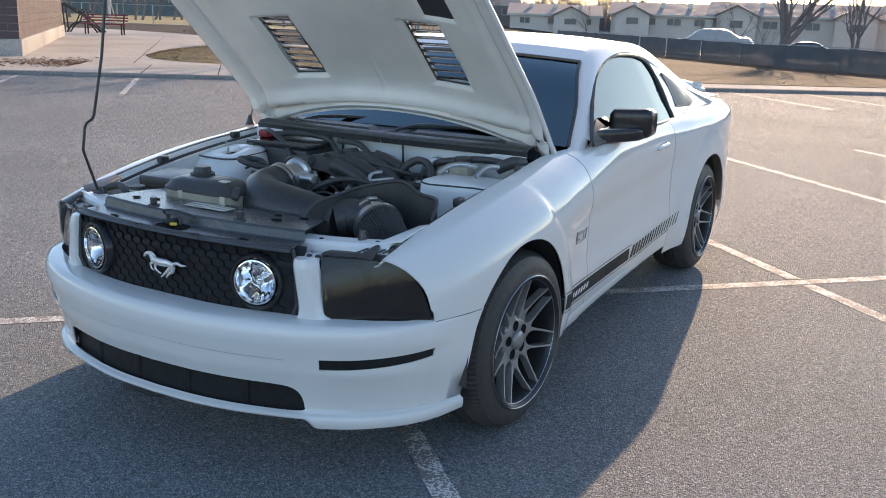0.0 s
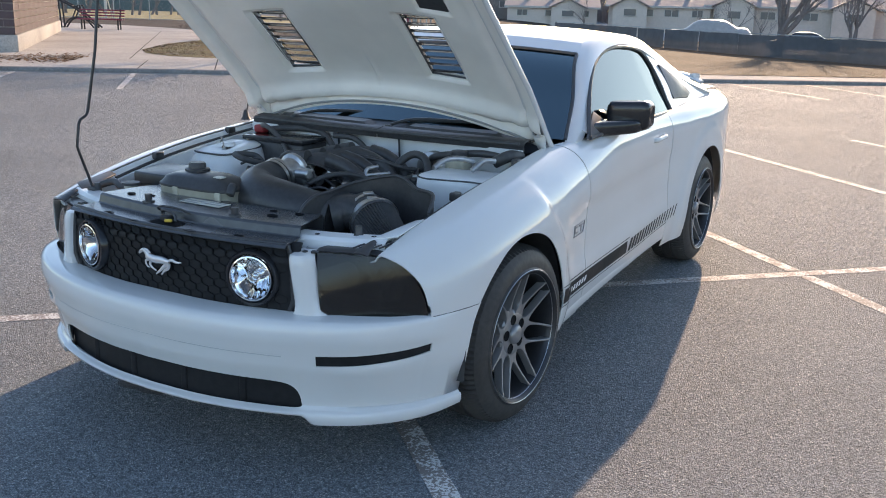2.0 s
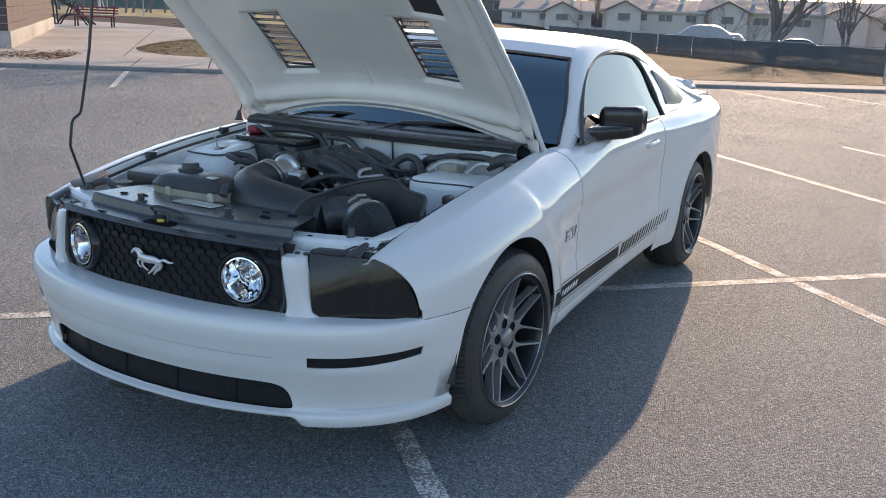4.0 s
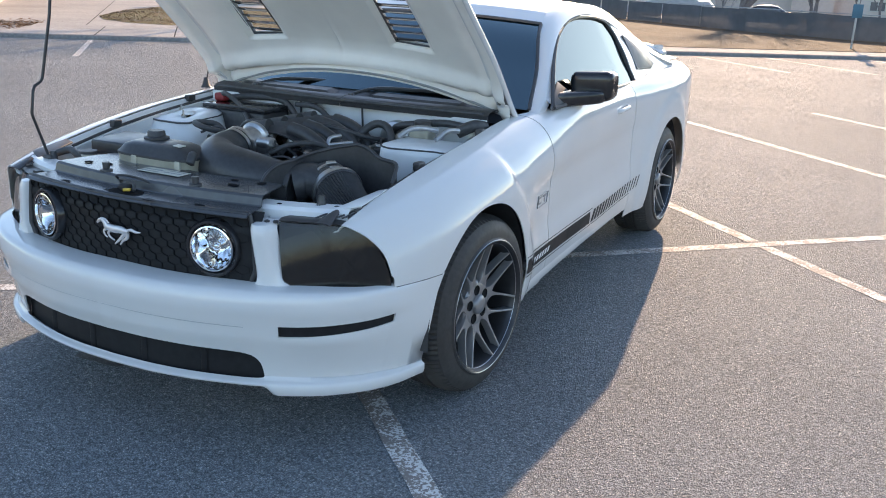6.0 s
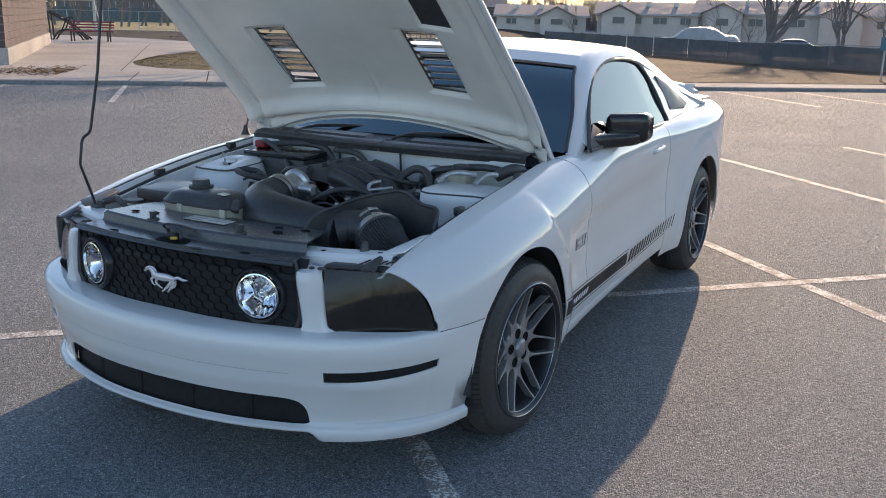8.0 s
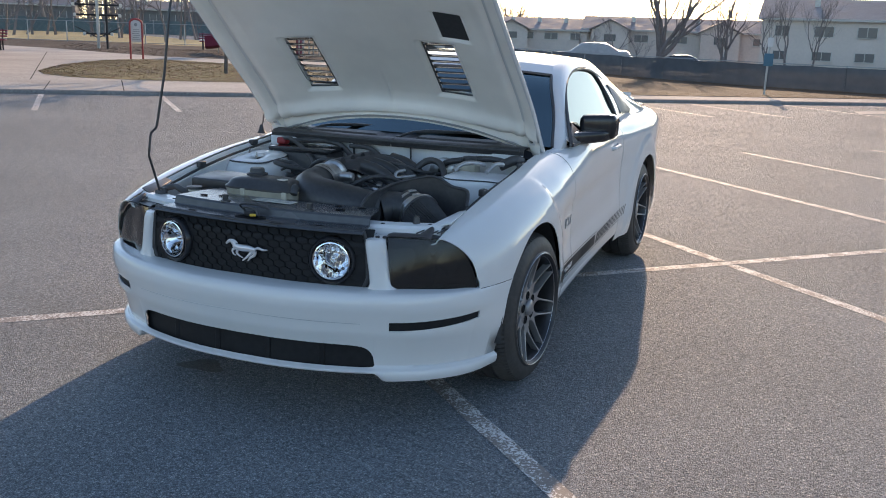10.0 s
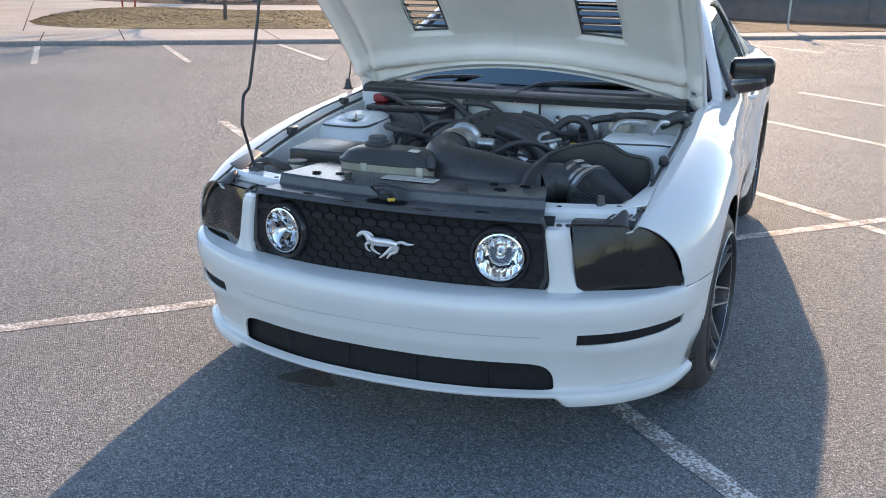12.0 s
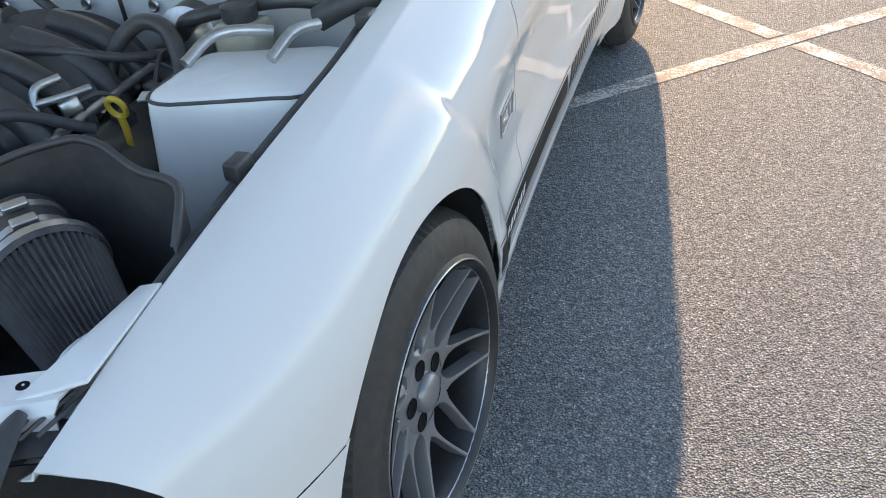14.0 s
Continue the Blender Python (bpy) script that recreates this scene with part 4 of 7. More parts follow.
    rod = part("prop_rod", tube([(-0.612, -0.585, 0.775), (-0.616, -0.607, 0.85), (-0.623, -0.634, 0.938), (-0.6245, -0.638, 0.955), (-0.6235, -0.626, 1.035), (-0.624, -0.617, 1.052), (-0.6235, -0.590, 1.066), (-0.6235, -0.582, 1.078), (-0.622, -0.578, 1.098), (-0.60, -0.550, 1.30), (-0.583, -0.528, 1.55), tuple(top)], 0.0055, 8), "black", car, "thin bent black prop rod holding the hood up")


def greenhouse(doors):
    rail_in = [(0.778, 0.67, 0.926), (0.770, 0.71, 0.960), (0.714, 0.92, 1.105), (0.630, 1.14, 1.265), (0.590, 1.32, 1.338), (0.575, 1.55, 1.372), (0.572, 1.85, 1.378), (0.580, 2.15, 1.352), (0.605, 2.45, 1.275), (0.66, 2.85, 1.13), (0.71, 3.2, 1.02)]
    rail_out = [(0.812, 0.71, 0.922), (0.816, 0.78, 0.958), (0.766, 0.97, 1.088), (0.700, 1.165, 1.226), (0.668, 1.36, 1.290), (0.648, 1.60, 1.322), (0.645, 1.85, 1.320), (0.660, 2.06, 1.288), (0.69, 2.33, 1.214), (0.758, 2.72, 1.092), (0.84, 3.05, 1.005)]
    a, b = path_curve(rail_in, 48), path_curve(rail_out, 48)
    rows = []
    for p, q in zip(a, b):
        out = Vector((0.018, 0, 0.016))
        rows.append([p, p * 0.75 + q * 0.25 + out * 0.8, p * 0.45 + q * 0.55 + out, q + out * 0.35, q + Vector((-0.02, 0, -0.012))])
    both("roof_rail", sheet(rows), "paint", "white roof pillar and rail", 0.004)
    roof = []
    for k in range(25):
        u = k / 24
        p = path_curve(rail_in[4:9], 24)[k]
        c = Vector((0, p.y - 0.09 * (1 - u) ** 2 * 1.2 + 0.02 * u, p.z + 0.028))
        roof.append([Vector((p.x * t, c.y + (p.y - c.y) * t * t, c.z + (p.z - c.z) * abs(t) ** 2.2)) for t in np.linspace(-1, 1, 21)])
    part("roof", sheet(roof), "paint", car, "white roof panel", 0.004)
    # windscreen
    rows = []
    for k in range(17):
        u = k / 16
        p = path_curve(rail_in[1:5], 16)[k]
        yc = 0.56 + (1.222 - 0.56) * u
        zc = p.z + 0.034 - 0.006 * u
        rows.append([Vector((p.x * t, yc + (p.y - yc) * abs(t) ** 2.3, zc + (p.z - zc) * t * t)) for t in np.linspace(-1, 1, 25)])
    part("roof_header", sheet([[v + Vector((0, -0.001, 0.003)) for v in r] for r in rows[13:]]), "paint", car, "white strip of roof above the windscreen", 0.003)
    rows = rows[:14]
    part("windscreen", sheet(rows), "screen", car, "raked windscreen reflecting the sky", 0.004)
    part("screen_surround", tube([r[0] + Vector((0, -0.004, 0.004)) for r in rows] + [v + Vector((0, 0, 0.006)) for v in rows[-1]] + [r[-1] + Vector((0, -0.004, 0.004)) for r in rows[::-1]], 0.008, 6), "black", car, "black rubber surround")
    # rear window and tail
    rg = [[Vector((p.x * t, p.y + 0.06 * (1 - t * t), p.z + 0.02 * (1 - t * t))) for t in np.linspace(-1, 1, 13)] for p in path_curve(rail_in[8:], 10)]
    part("rear_window", sheet(rg), "glass", car, "sloping tinted rear window", 0.004)
    deck = []
    for k in range(12):
        y = 3.16 + 0.54 * k / 11
        w = float(np.interp(y, [3.16, 3.5, 3.78], [0.745, 0.735, 0.70]))
        deck.append([(w * t, y, 1.035 + 0.012 * (1 - t * t) - 0.03 * max(0, (y - 3.55) / 0.2) ** 2 - 0.02 * abs(t) ** 4) for t in np.linspace(-1, 1, 15)])
    part("boot_lid", sheet(deck), "paint", car, "white boot lid", 0.004)
    tail = []
    for k in range(12):
        z = 0.99 - 0.70 * k / 11
        tail.append([(0.745 * math.copysign(abs(t) ** 0.8, t), 3.70 + 0.05 * math.sin(math.pi * k / 11) - 0.10 * abs(t) ** 4, z) for t in np.linspace(-1, 1, 15)])
    part("rear_bumper", sheet(tail), "paint", car, "white rear bumper", 0.006)
    # spoiler on two feet
    sp = part("spoiler", sheet([[(0.66 * t, 3.52 - 0.05 * abs(t) ** 3 + dy, 1.092 - 0.055 * abs(t) ** 7 + dz) for dy, dz in ((-0.06, 0.004), (-0.03, 0.016), (0.03, 0.018), (0.065, 0.008), (0.03, -0.004), (-0.03, -0.006), (-0.06, 0.004))] for t in np.linspace(-1, 1, 25)]), "paint", car, "white pedestal spoiler on the boot lid")
    for s in (-1, 1):
        part("spoiler_foot", sheet([[(s * (0.60 + 0.035 * math.cos(a)), 3.49 + 0.055 * math.sin(a), z) for a in np.linspace(0, 2 * math.pi, 13)] for z in (1.03, 1.06, 1.095)]), "paint", sp)
    # side glass and quarter glass
    def lean(y, z):
        return 0.852 - 0.60 * (z - 0.965) - 0.02 * max(0, y - 1.9)
    topz = spline([(0.80, 0.99), (0.95, 1.092), (1.17, 1.217), (1.36, 1.280), (1.6, 1.312), (1.82, 1.310), (1.98, 1.294), (2.07, 1.268), (2.12, 1.215)])
    rows = []
    for k in range(31):
        u = k / 30
        y = 0.80 + 1.32 * u
        back = max(0, (y - 1.9) / 0.22)
        rows.append([Vector((lean(y, z), y + 0.06 * max(0, (1.15 - z)) * back, z)) for z in np.linspace(0.968, topz(y), 10)])
    gl = sheet(rows)
    both("side_window", gl, "side_glass", "tinted side window reflecting trees and sky", 0.004)
    rim = [Vector((lean(0.78, 0.972) + 0.006, 0.78, 0.972))] + [Vector((lean(y, topz(y)) + 0.006, y, topz(y) + 0.004)) for y in np.linspace(0.80, 2.12, 36)] + [Vector((lean(2.13, z) + 0.008, 2.135 + 0.02 * (1.2 - z), z)) for z in (1.15, 1.05, 0.975)]
    rim = rim + [Vector((lean(y, 0.97) + 0.008, y, 0.972)) for y in np.linspace(2.13, 0.78, 20)]
    low = [(y, topz(y)) for y in np.linspace(0.80, 1.24, 10)]
    both("pillar_trim", sheet([[Vector((lean(y, z) - 0.004 - 0.034 * q, y - 0.008 * q, z - 0.004 + 0.020 * q)) for q in np.linspace(0, 1, 4)] for y, z in low]), "paint", "white return of the pillar beside the door glass", 0.003)
    both("window_seal", tube(rim, 0.010, 6), "black", "black window seal")
    # broad rear pillar and its small window
    pil = []
    for k in range(20):
        y = 2.135 + 0.94 * k / 19
        zt = float(np.interp(y, [2.07, 2.33, 2.72, 3.07], [1.290, 1.218, 1.092, 1.000]))
        pil.append([Vector((lean(y, z) + 0.004 + 0.02 * math.sin(math.pi * q), y, z)) for q, z in ((q, 0.962 + (zt - 0.962) * q) for q in np.linspace(0, 1, 8))])
    both("rear_pillar", sheet(pil), "paint", "white rear pillar", 0.004)
    q = [(2.25, 1.035), (2.56, 1.018), (2.65, 1.032), (2.52, 1.105), (2.37, 1.168), (2.24, 1.208)]
    qw = [Vector((lean(y, z) + 0.022, y, z)) for y, z in q]
    both("quarter_window", prism(qw, (0.006, 0, 0.003), 0.002), "black", "dark quarter window")
    both("quarter_seal", tube(qw + qw[:1], 0.007, 6), "black")
    # door mirrors
    for s in (1, -1):
        body = []
        for k in range(15):
            u = k / 14
            x = 0.816 + 0.196 * u
            g = (1 - max(0, (u - 0.80) / 0.20) ** 2.5 * 0.32) * (1 - max(0, (0.10 - u) / 0.10) ** 2 * 0.25)
            h, d = 0.068 * g * (1 - 0.05 * (1 - u)), 0.062 * g
            body.append([(s * x, 1.150 + 0.030 * u + d * math.copysign(abs(math.cos(a)) ** 0.42, math.cos(a)), 1.034 + 0.008 * u + h * math.copysign(abs(math.sin(a)) ** 0.42, math.sin(a))) for a in np.linspace(0, 2 * math.pi, 41)])
        for row in (0, 14):
            p = np.mean([list(v) for v in body[row][:-1]], 0)
            body.insert(row if row == 0 else len(body), [tuple(p)] * 41)
        mir = part("door_mirror", sheet(body, sharp=60), "black_gloss", car, "gloss black door mirror")
        foot = []
        for k in range(15):
            u = k / 14
            g = 1 - max(0, (u - 0.75) / 0.25) ** 2.5 * 0.5
            yc, dy, dz = 0.985 + 0.175 * u ** 0.8, (0.125 - 0.065 * u ** 0.7) * g, (0.036 - 0.006 * u) * g
            foot.append([(s * (0.838 + 0.150 * u), yc + dy * math.copysign(abs(math.cos(a)) ** 0.5, math.cos(a)), 0.990 + 0.008 * u + dz * math.copysign(abs(math.sin(a)) ** 0.6, math.sin(a))) for a in np.linspace(0, 2 * math.pi, 33)])
        foot.append([tuple(np.mean([list(v) for v in foot[-1][:-1]], 0))] * 33)
        part("mirror_foot", sheet(foot, sharp=60), "black_gloss", mir, "black wedge-shaped mirror foot")
        part("mirror_glass", prism([(s * x, 1.250, z) for x, z in ((0.835, 0.995), (0.975, 0.995), (0.985, 1.04), (0.975, 1.08), (0.835, 1.075))], (0, 0.004, 0), 0.001), "chrome", mir, "mirror glass")
        part("sail_panel", prism([(s * 0.850, 0.74, 0.966), (s * 0.858, 1.08, 0.974), (s * 0.826, 1.00, 1.030), (s * 0.806, 0.93, 1.066)], (s * 0.006, 0, 0.003), 0.002), "hose", mir)
    # cabin
    part("dashboard", sheet([[(0.70 * t, 0.62 + 0.30 * u, 0.90 + 0.06 * math.sin(math.pi * u)) for t in np.linspace(-1, 1, 9)] for u in np.linspace(0, 1, 7)]), "trim", car, "dark dashboard", 0.01)
    for x in (-0.36, 0.36):
        seat = part("seat", box(x - 0.25, x + 0.25, 1.35, 1.85, 0.45, 0.62, 0.06, 3), "trim", car, "dark front seat")
        part("backrest", moved(box(x - 0.24, x + 0.24, -0.07, 0.07, 0, 0.62, 0.05, 3), Matrix.Translation((0, 1.84, 0.55)) @ Matrix.Rotation(-0.3, 4, "X")), "trim", seat)
        part("headrest", moved(box(x - 0.13, x + 0.13, -0.05, 0.05, 0.64, 0.80, 0.04, 3), Matrix.Translation((0, 1.84, 0.55)) @ Matrix.Rotation(-0.3, 4, "X")), "trim", seat)
    sw = part("steering_wheel", moved(mesh_of(*tube_data([(0.18 * math.cos(a), 0.18 * math.sin(a), 0) for a in np.linspace(0, 2 * math.pi, 33)], 0.014, 8, False)), Matrix.Translation((0.36, 1.12, 0.93)) @ Matrix.Rotation(radians(62), 4, "X")), "trim", car, "dark steering wheel")
    part("cabin_floor", box(-0.80, 0.80, 0.75, 3.1, 0.28, 0.34, 0.02), "trim", car)
    part("parcel_shelf", box(-0.66, 0.66, 2.35, 3.15, 0.80, 0.95, 0.03), "trim", car)
    part("firewall_trim", box(-0.80, 0.80, 0.66, 0.74, 0.30, 0.90, 0.02), "trim", car)
    part("underbody", box(-0.72, 0.72, -0.60, 3.6, 0.20, 0.27, 0.03), "black", car, "dark underbody")


def wheel(y, s):
    """One wheel with its tyre, brake and Y-shaped spokes; x points outwards."""
    w = part("wheel", lathe([(-0.20, 0.235), (-0.19, 0.228), (-0.02, 0.226), (0.012, 0.236), (0.018, 0.244)], 64), "barrel", car, "gunmetal alloy wheel with Y-shaped spokes")
    n = 96 * 2
    prof = [(-0.215, 0.245), (-0.232, 0.27), (-0.232, 0.30), (-0.215, 0.325), (-0.195, 0.333), (-0.150, 0.3345), (-0.148, 0.328), (-0.138, 0.328), (-0.136, 0.335), (-0.095, 0.335), (-0.093, 0.328), (-0.083, 0.328), (-0.081, 0.335), (-0.048, 0.333), (-0.028, 0.3275), (-0.012, 0.315), (0.001, 0.296), (0.008, 0.275), (0.009, 0.256), (0.016, 0.250), (0.012, 0.244), (0.0, 0.240)]
    rows = []
    for k in range(n + 1):
        a = 2 * math.pi * k / n
        slot = k % 2 == 0
        r = []
        for i, (o, rad) in enumerate(prof):
            cutin = 0.007 if slot and i in (3, 4, 12, 13, 14) else 0
            r.append((o, (rad - cutin) * math.cos(a), (rad - cutin) * math.sin(a)))
        rows.append(r)
    part("tyre", sheet(rows, sharp=25), "rubber", w, "black low-profile road tyre")
    part("rim_lip", lathe([(-0.002, 0.236), (0.010, 0.247), (0.0155, 0.2505), (0.0175, 0.248), (0.014, 0.241), (0.002, 0.232)], 72), "rim_lip", w, "bright machined rim edge")
    edge_out = [(0.078, 0.449), (0.082, 0.43), (0.0855, 0.35), (0.092, 0.285), (0.101, 0.242), (0.110, 0.222), (0.120, 0.220), (0.133, 0.232), (0.152, 0.256), (0.185, 0.304), (0.215, 0.341), (0.243, 0.370)]
    edge_in = [(0.078, 0), (0.086, 0), (0.093, 0), (0.100, 0), (0.107, 0), (0.112, 0), (0.116, 0.055), (0.126, 0.118), (0.148, 0.190), (0.183, 0.258), (0.215, 0.300), (0.243, 0.331)]

    def spoke(a, side):
        """Half of a spoke: the web at the hub, half the stem and one arm of the fork."""
        rws = []
        for k, ((r0, f0), (r1, f1)) in enumerate(zip(edge_out, edge_in)):
            ring = []
            for q, drop in ((0, 0.032), (0, 0.004), (0.09, 0.0), (0.36, -0.001), (0.64, -0.001), (0.91, 0.0), (1, 0.004 if k > 4 else 0.0), (1, 0.032 if k > 4 else 0.0)):
                r, f = r0 + (r1 - r0) * q, f0 + (f1 - f0) * q
                x = float(np.interp(r, [0.075, 0.10, 0.13, 0.19, 0.243], [-0.0362, -0.034, -0.029, -0.012, 0.006])) - drop
                ring.append((x, r * math.cos(a + side * f), r * math.sin(a + side * f)))
            rws.append(ring)
        return loft(rws, False, side < 0)
    for k in range(7):
        a = 2 * math.pi * (k + 0.25) / 7
        part("spoke", joined([spoke(a, 1), spoke(a, -1)], 35), "rim", w)
    part("hub", lathe([(-0.080, 0.092), (-0.044, 0.089), (-0.0375, 0.082), (-0.0345, 0.070), (-0.0335, 0.039), (-0.034, 0.038), (-0.024, 0.0365), (-0.018, 0.031), (-0.0145, 0.018), (-0.0135, 0.0)], 48), "rim", w)
    for k in range(5):
        a = 2 * math.pi * (k + 0.4) / 5
        nut = lathe([(-0.0355, 0.0195), (-0.0340, 0.0187), (-0.0352, 0.0172), (-0.0360, 0.0)], 18)
        part("lug_hole", moved(nut, Matrix.Translation((0.002, 0.057 * math.cos(a), 0.057 * math.sin(a)))), "seam", w)
    part("brake_disc", lathe([(-0.13, 0.07), (-0.13, 0.165), (-0.105, 0.165), (-0.105, 0.085), (-0.08, 0.075)], 48), "disc", w, "iron brake disc")
    part("caliper", moved(box(-0.145, -0.085, -0.10, 0.10, 0.10, 0.175, 0.015, 3), Matrix.Rotation(radians(70), 4, "X")), "alu", w, "grey brake caliper")
    w.matrix_world = Matrix.Translation((s * 0.925, y, 0.335)) @ Matrix.Rotation(radians(-4.0), 4, "Z") @ (Matrix.Identity(4) if s > 0 else Matrix.Rotation(math.pi, 4, "Z"))
    return w



# ---- engine bay ----
def bay():
    # body-coloured walls and floor
    part("bay_floor", box(-0.66, 0.66, -0.66, 0.50, 0.30, 0.34, 0.01), "black", car, "dark floor of the engine bay")
    rows = [[(0.70 - 0.012 * math.sin(3 * y) - 0.10 * q ** 1.5, y, TOP(y) - 0.10 - 0.32 * q) for q in np.linspace(0, 1, 6)] for y in np.linspace(-0.62, 0.46, 20)]
    both("inner_wing", sheet(rows), "paint_in", "white painted inner wing", 0.004)
    part("firewall", sheet([[(x, 0.435 + 0.03 * (z < 0.8) + 0.015 * math.cos(x * 5), z) for z in np.linspace(0.42, 0.945, 9)] for x in np.linspace(-0.70, 0.70, 24)]), "paint_in", car, "white painted firewall", 0.004)
    for x in (-0.21, 0.11):
        part("firewall_seam", tube([(x, 0.428, 0.94), (x + 0.004, 0.430, 0.84), (x, 0.436, 0.72)], 0.005, 6), "black", car)
    for x, z in ((-0.20, 0.87), (0.19, 0.88), (0.24, 0.85), (0.02, 0.88)):
        part("firewall_plug", moved(lathe([(0, 0.0), (-0.004, 0.010), (0, 0.014)], 12, "y"), Matrix.Translation((x, 0.432, z))), "steel", car)
    # scuttle: black plastic cover in two halves below the screen
    def raised(x):
        return 1.0 if 0.12 < x < 0.55 or -0.60 < x < -0.10 else 0.0
    for x0, x1 in ((-0.70, 0.01), (0.015, 0.70)):
        rows = []
        for k in range(31):
            x = x0 + (x1 - x0) * k / 30
            b = 0.07 * (x / 0.7) ** 2
            rows.append([(x, 0.405 + 0.4 * b, 0.940), (x, 0.40 + 0.4 * b, 0.962), (x, 0.418 + 0.4 * b, 0.974), (x, 0.455 + 0.6 * b, 0.980), (x, 0.462 + 0.6 * b, 0.968), (x, 0.475 + 0.6 * b, 0.966 + 0.022 * raised(x)), (x, 0.53 + 0.5 * b, 0.974 + 0.020 * raised(x)), (x, 0.545 + 0.5 * b, 0.982), (x, 0.585 + 0.4 * b, 0.996 - 0.4 * b)])
        part("scuttle_cover", sheet(rows, sharp=30), "black", car, "black plastic scuttle cover", 0.004)
    part("scuttle_seal", tube([(x, 0.402 + 0.03 * (x / 0.7) ** 2, 0.966) for x in np.linspace(-0.68, 0.68, 30)], 0.009, 8), "hose", car)
    for x0, sx in ((0.02, 0.52), (-0.50, 0.40)):
        arm = part("wiper_arm", tube([(x0, 0.505, 0.985), (x0 + 0.03, 0.54, 0.998), (x0 + sx * 0.5, 0.59, 1.015), (x0 + sx, 0.63, 1.008)], 0.007, 6, 16), "black", car, "black wiper arm")
        part("wiper_blade", tube([(x0 + 0.06, 0.565, 1.004), (x0 + sx * 0.6, 0.61, 1.013), (x0 + sx + 0.08, 0.67, 1.005)], 0.008, 6, 14), "black", arm)
        part("wiper_pivot", moved(lathe([(0.03, 0.0), (0.028, 0.012), (0.0, 0.018), (-0.02, 0.018)], 12, "z"), Matrix.Translation((x0, 0.475, 0.96))), "black", arm)
    # strut towers
    for s in (-1, 1):
        e, cx0, cy0 = (0.62, 0.590, 0.13) if s < 0 else (0.30, 0.588, 0.13)
        rows = []
        for z, r, dz in ((0.50, 0.165, 0), (0.70, 0.150, 0), (0.80, 0.135, 0), (0.868, 0.116, 0), (0.880, 0.098, 0), (0.884, 0.06, 0), (0.878, 0.03, 0), (0.878, 0.0, 0)) if s < 0 else ((0.50, 0.132, 0), (0.72, 0.120, 0), (0.85, 0.113, 0), (0.872, 0.111, 0), (0.879, 0.106, 0), (0.882, 0.098, 0), (0.884, 0.06, 0), (0.884, 0.0, 0)):
            ring = []
            for k in range(33):
                a = 2 * math.pi * k / 32
                cx, cy = math.cos(a), math.sin(a)
                ring.append((s * (cx0 + (r + 0.012) * math.copysign(abs(cx) ** e, cx)), cy0 + 1.05 * r * math.copysign(abs(cy) ** e, cy), z + 0.015 * cy * (z > 0.8) * (s < 0) - 0.10 * (cx * r + 0.04) * (z > 0.8)))
            if s > 0:
                ring = [(x, y + 0.38 * (x - cx0), z) for x, y, z in ring]
            rows.append(ring)
        tower = part("strut_tower", sheet(rows, sharp=50), "paint_in", car, "white painted strut tower")
        for a in (0.5, 2.2, 4.2) if s < 0 else ():
            part("tower_stud", moved(lathe([(0.035, 0.0), (0.034, 0.005), (0.012, 0.005), (0.012, 0.010), (0.0, 0.010)], 8, "z"), Matrix.Translation((s * (cx0 + 0.085 * math.cos(a)), 0.13 + 0.085 * math.sin(a), 0.876)) @ Matrix.Scale(0.8, 4)), "steel", tower)
        if s > 0:
            edge = [Vector(p) + Vector((0, 0, 0.003)) for p in rows[3]]
            part("tower_seam", tube(edge[13:30], 0.0032, 6), "hose", tower, "dark sealant line round the tower's top")
            part("tower_tab", moved(box(-0.022, 0.022, -0.018, 0.018, 0, 0.006, 0.002), Matrix.Translation((0.458, 0.02, 0.868)) @ Matrix.Rotation(0.35, 4, "Z")), "alu", tower, "small steel tab")
        if s < 0:
            part("tower_gasket", tube([(s * (cx0 + 0.126 * math.copysign(abs(math.cos(a)) ** 0.5, math.cos(a))), 0.13 + 0.124 * math.copysign(abs(math.sin(a)) ** 0.5, math.sin(a)), 0.870 + 0.015 * math.sin(a)) for a in np.linspace(2.0, 5.2, 20)], 0.004, 6), "hose", tower)
        if s < 0:
            part("tower_top", moved(lathe([(0.012, 0.0), (0.012, 0.026), (0.004, 0.034), (-0.004, 0.036)], 20, "z"), Matrix.Translation((s * cx0, 0.13, 0.878))), "paint_in", tower)
        for y, x in ((-0.16, 0.728), (0.30, 0.742)):
            part("bump_stop", moved(box(-0.014, 0.014, -0.023, 0.023, -0.016, 0.014, 0.006, 3), Matrix.Translation((s * (x - 0.012), y, TOP(y) - 0.006))), "black", car, "black rubber hood stop")
    # radiator support and its black cover
    for s in (-1, 1):
        rows = []
        for k in range(9):
            x = 0.42 + 0.29 * k / 8
            y = -0.685 + 0.10 * (k / 8) ** 1.5
            rows.append([(s * x, y - 0.012, 0.745), (s * x, y - 0.01, 0.772), (s * x, y + 0.002, 0.782), (s * x, y + 0.06, 0.784), (s * x, y + 0.072, 0.776), (s * x, y + 0.074, 0.70)])
        sup = part("radiator_support", sheet(rows, sharp=30), "paint_in", car, "white painted radiator support", 0.004)
        for x, y in ((0.49, -0.65), (0.60, -0.595), (0.655, -0.575)):
            part("support_hole", moved(lathe([(0.0015, 0.0), (0.002, 0.008), (0.0, 0.010)], 12, "z"), Matrix.Translation((s * x, y, 0.7835))), "seam", sup)
        part("rubber_cap", moved(lathe([(0.03, 0.0), (0.029, 0.011), (0.01, 0.013), (0.0, 0.016)], 12, "z"), Matrix.Translation((s * 0.60, -0.58, 0.784))), "hose", sup)
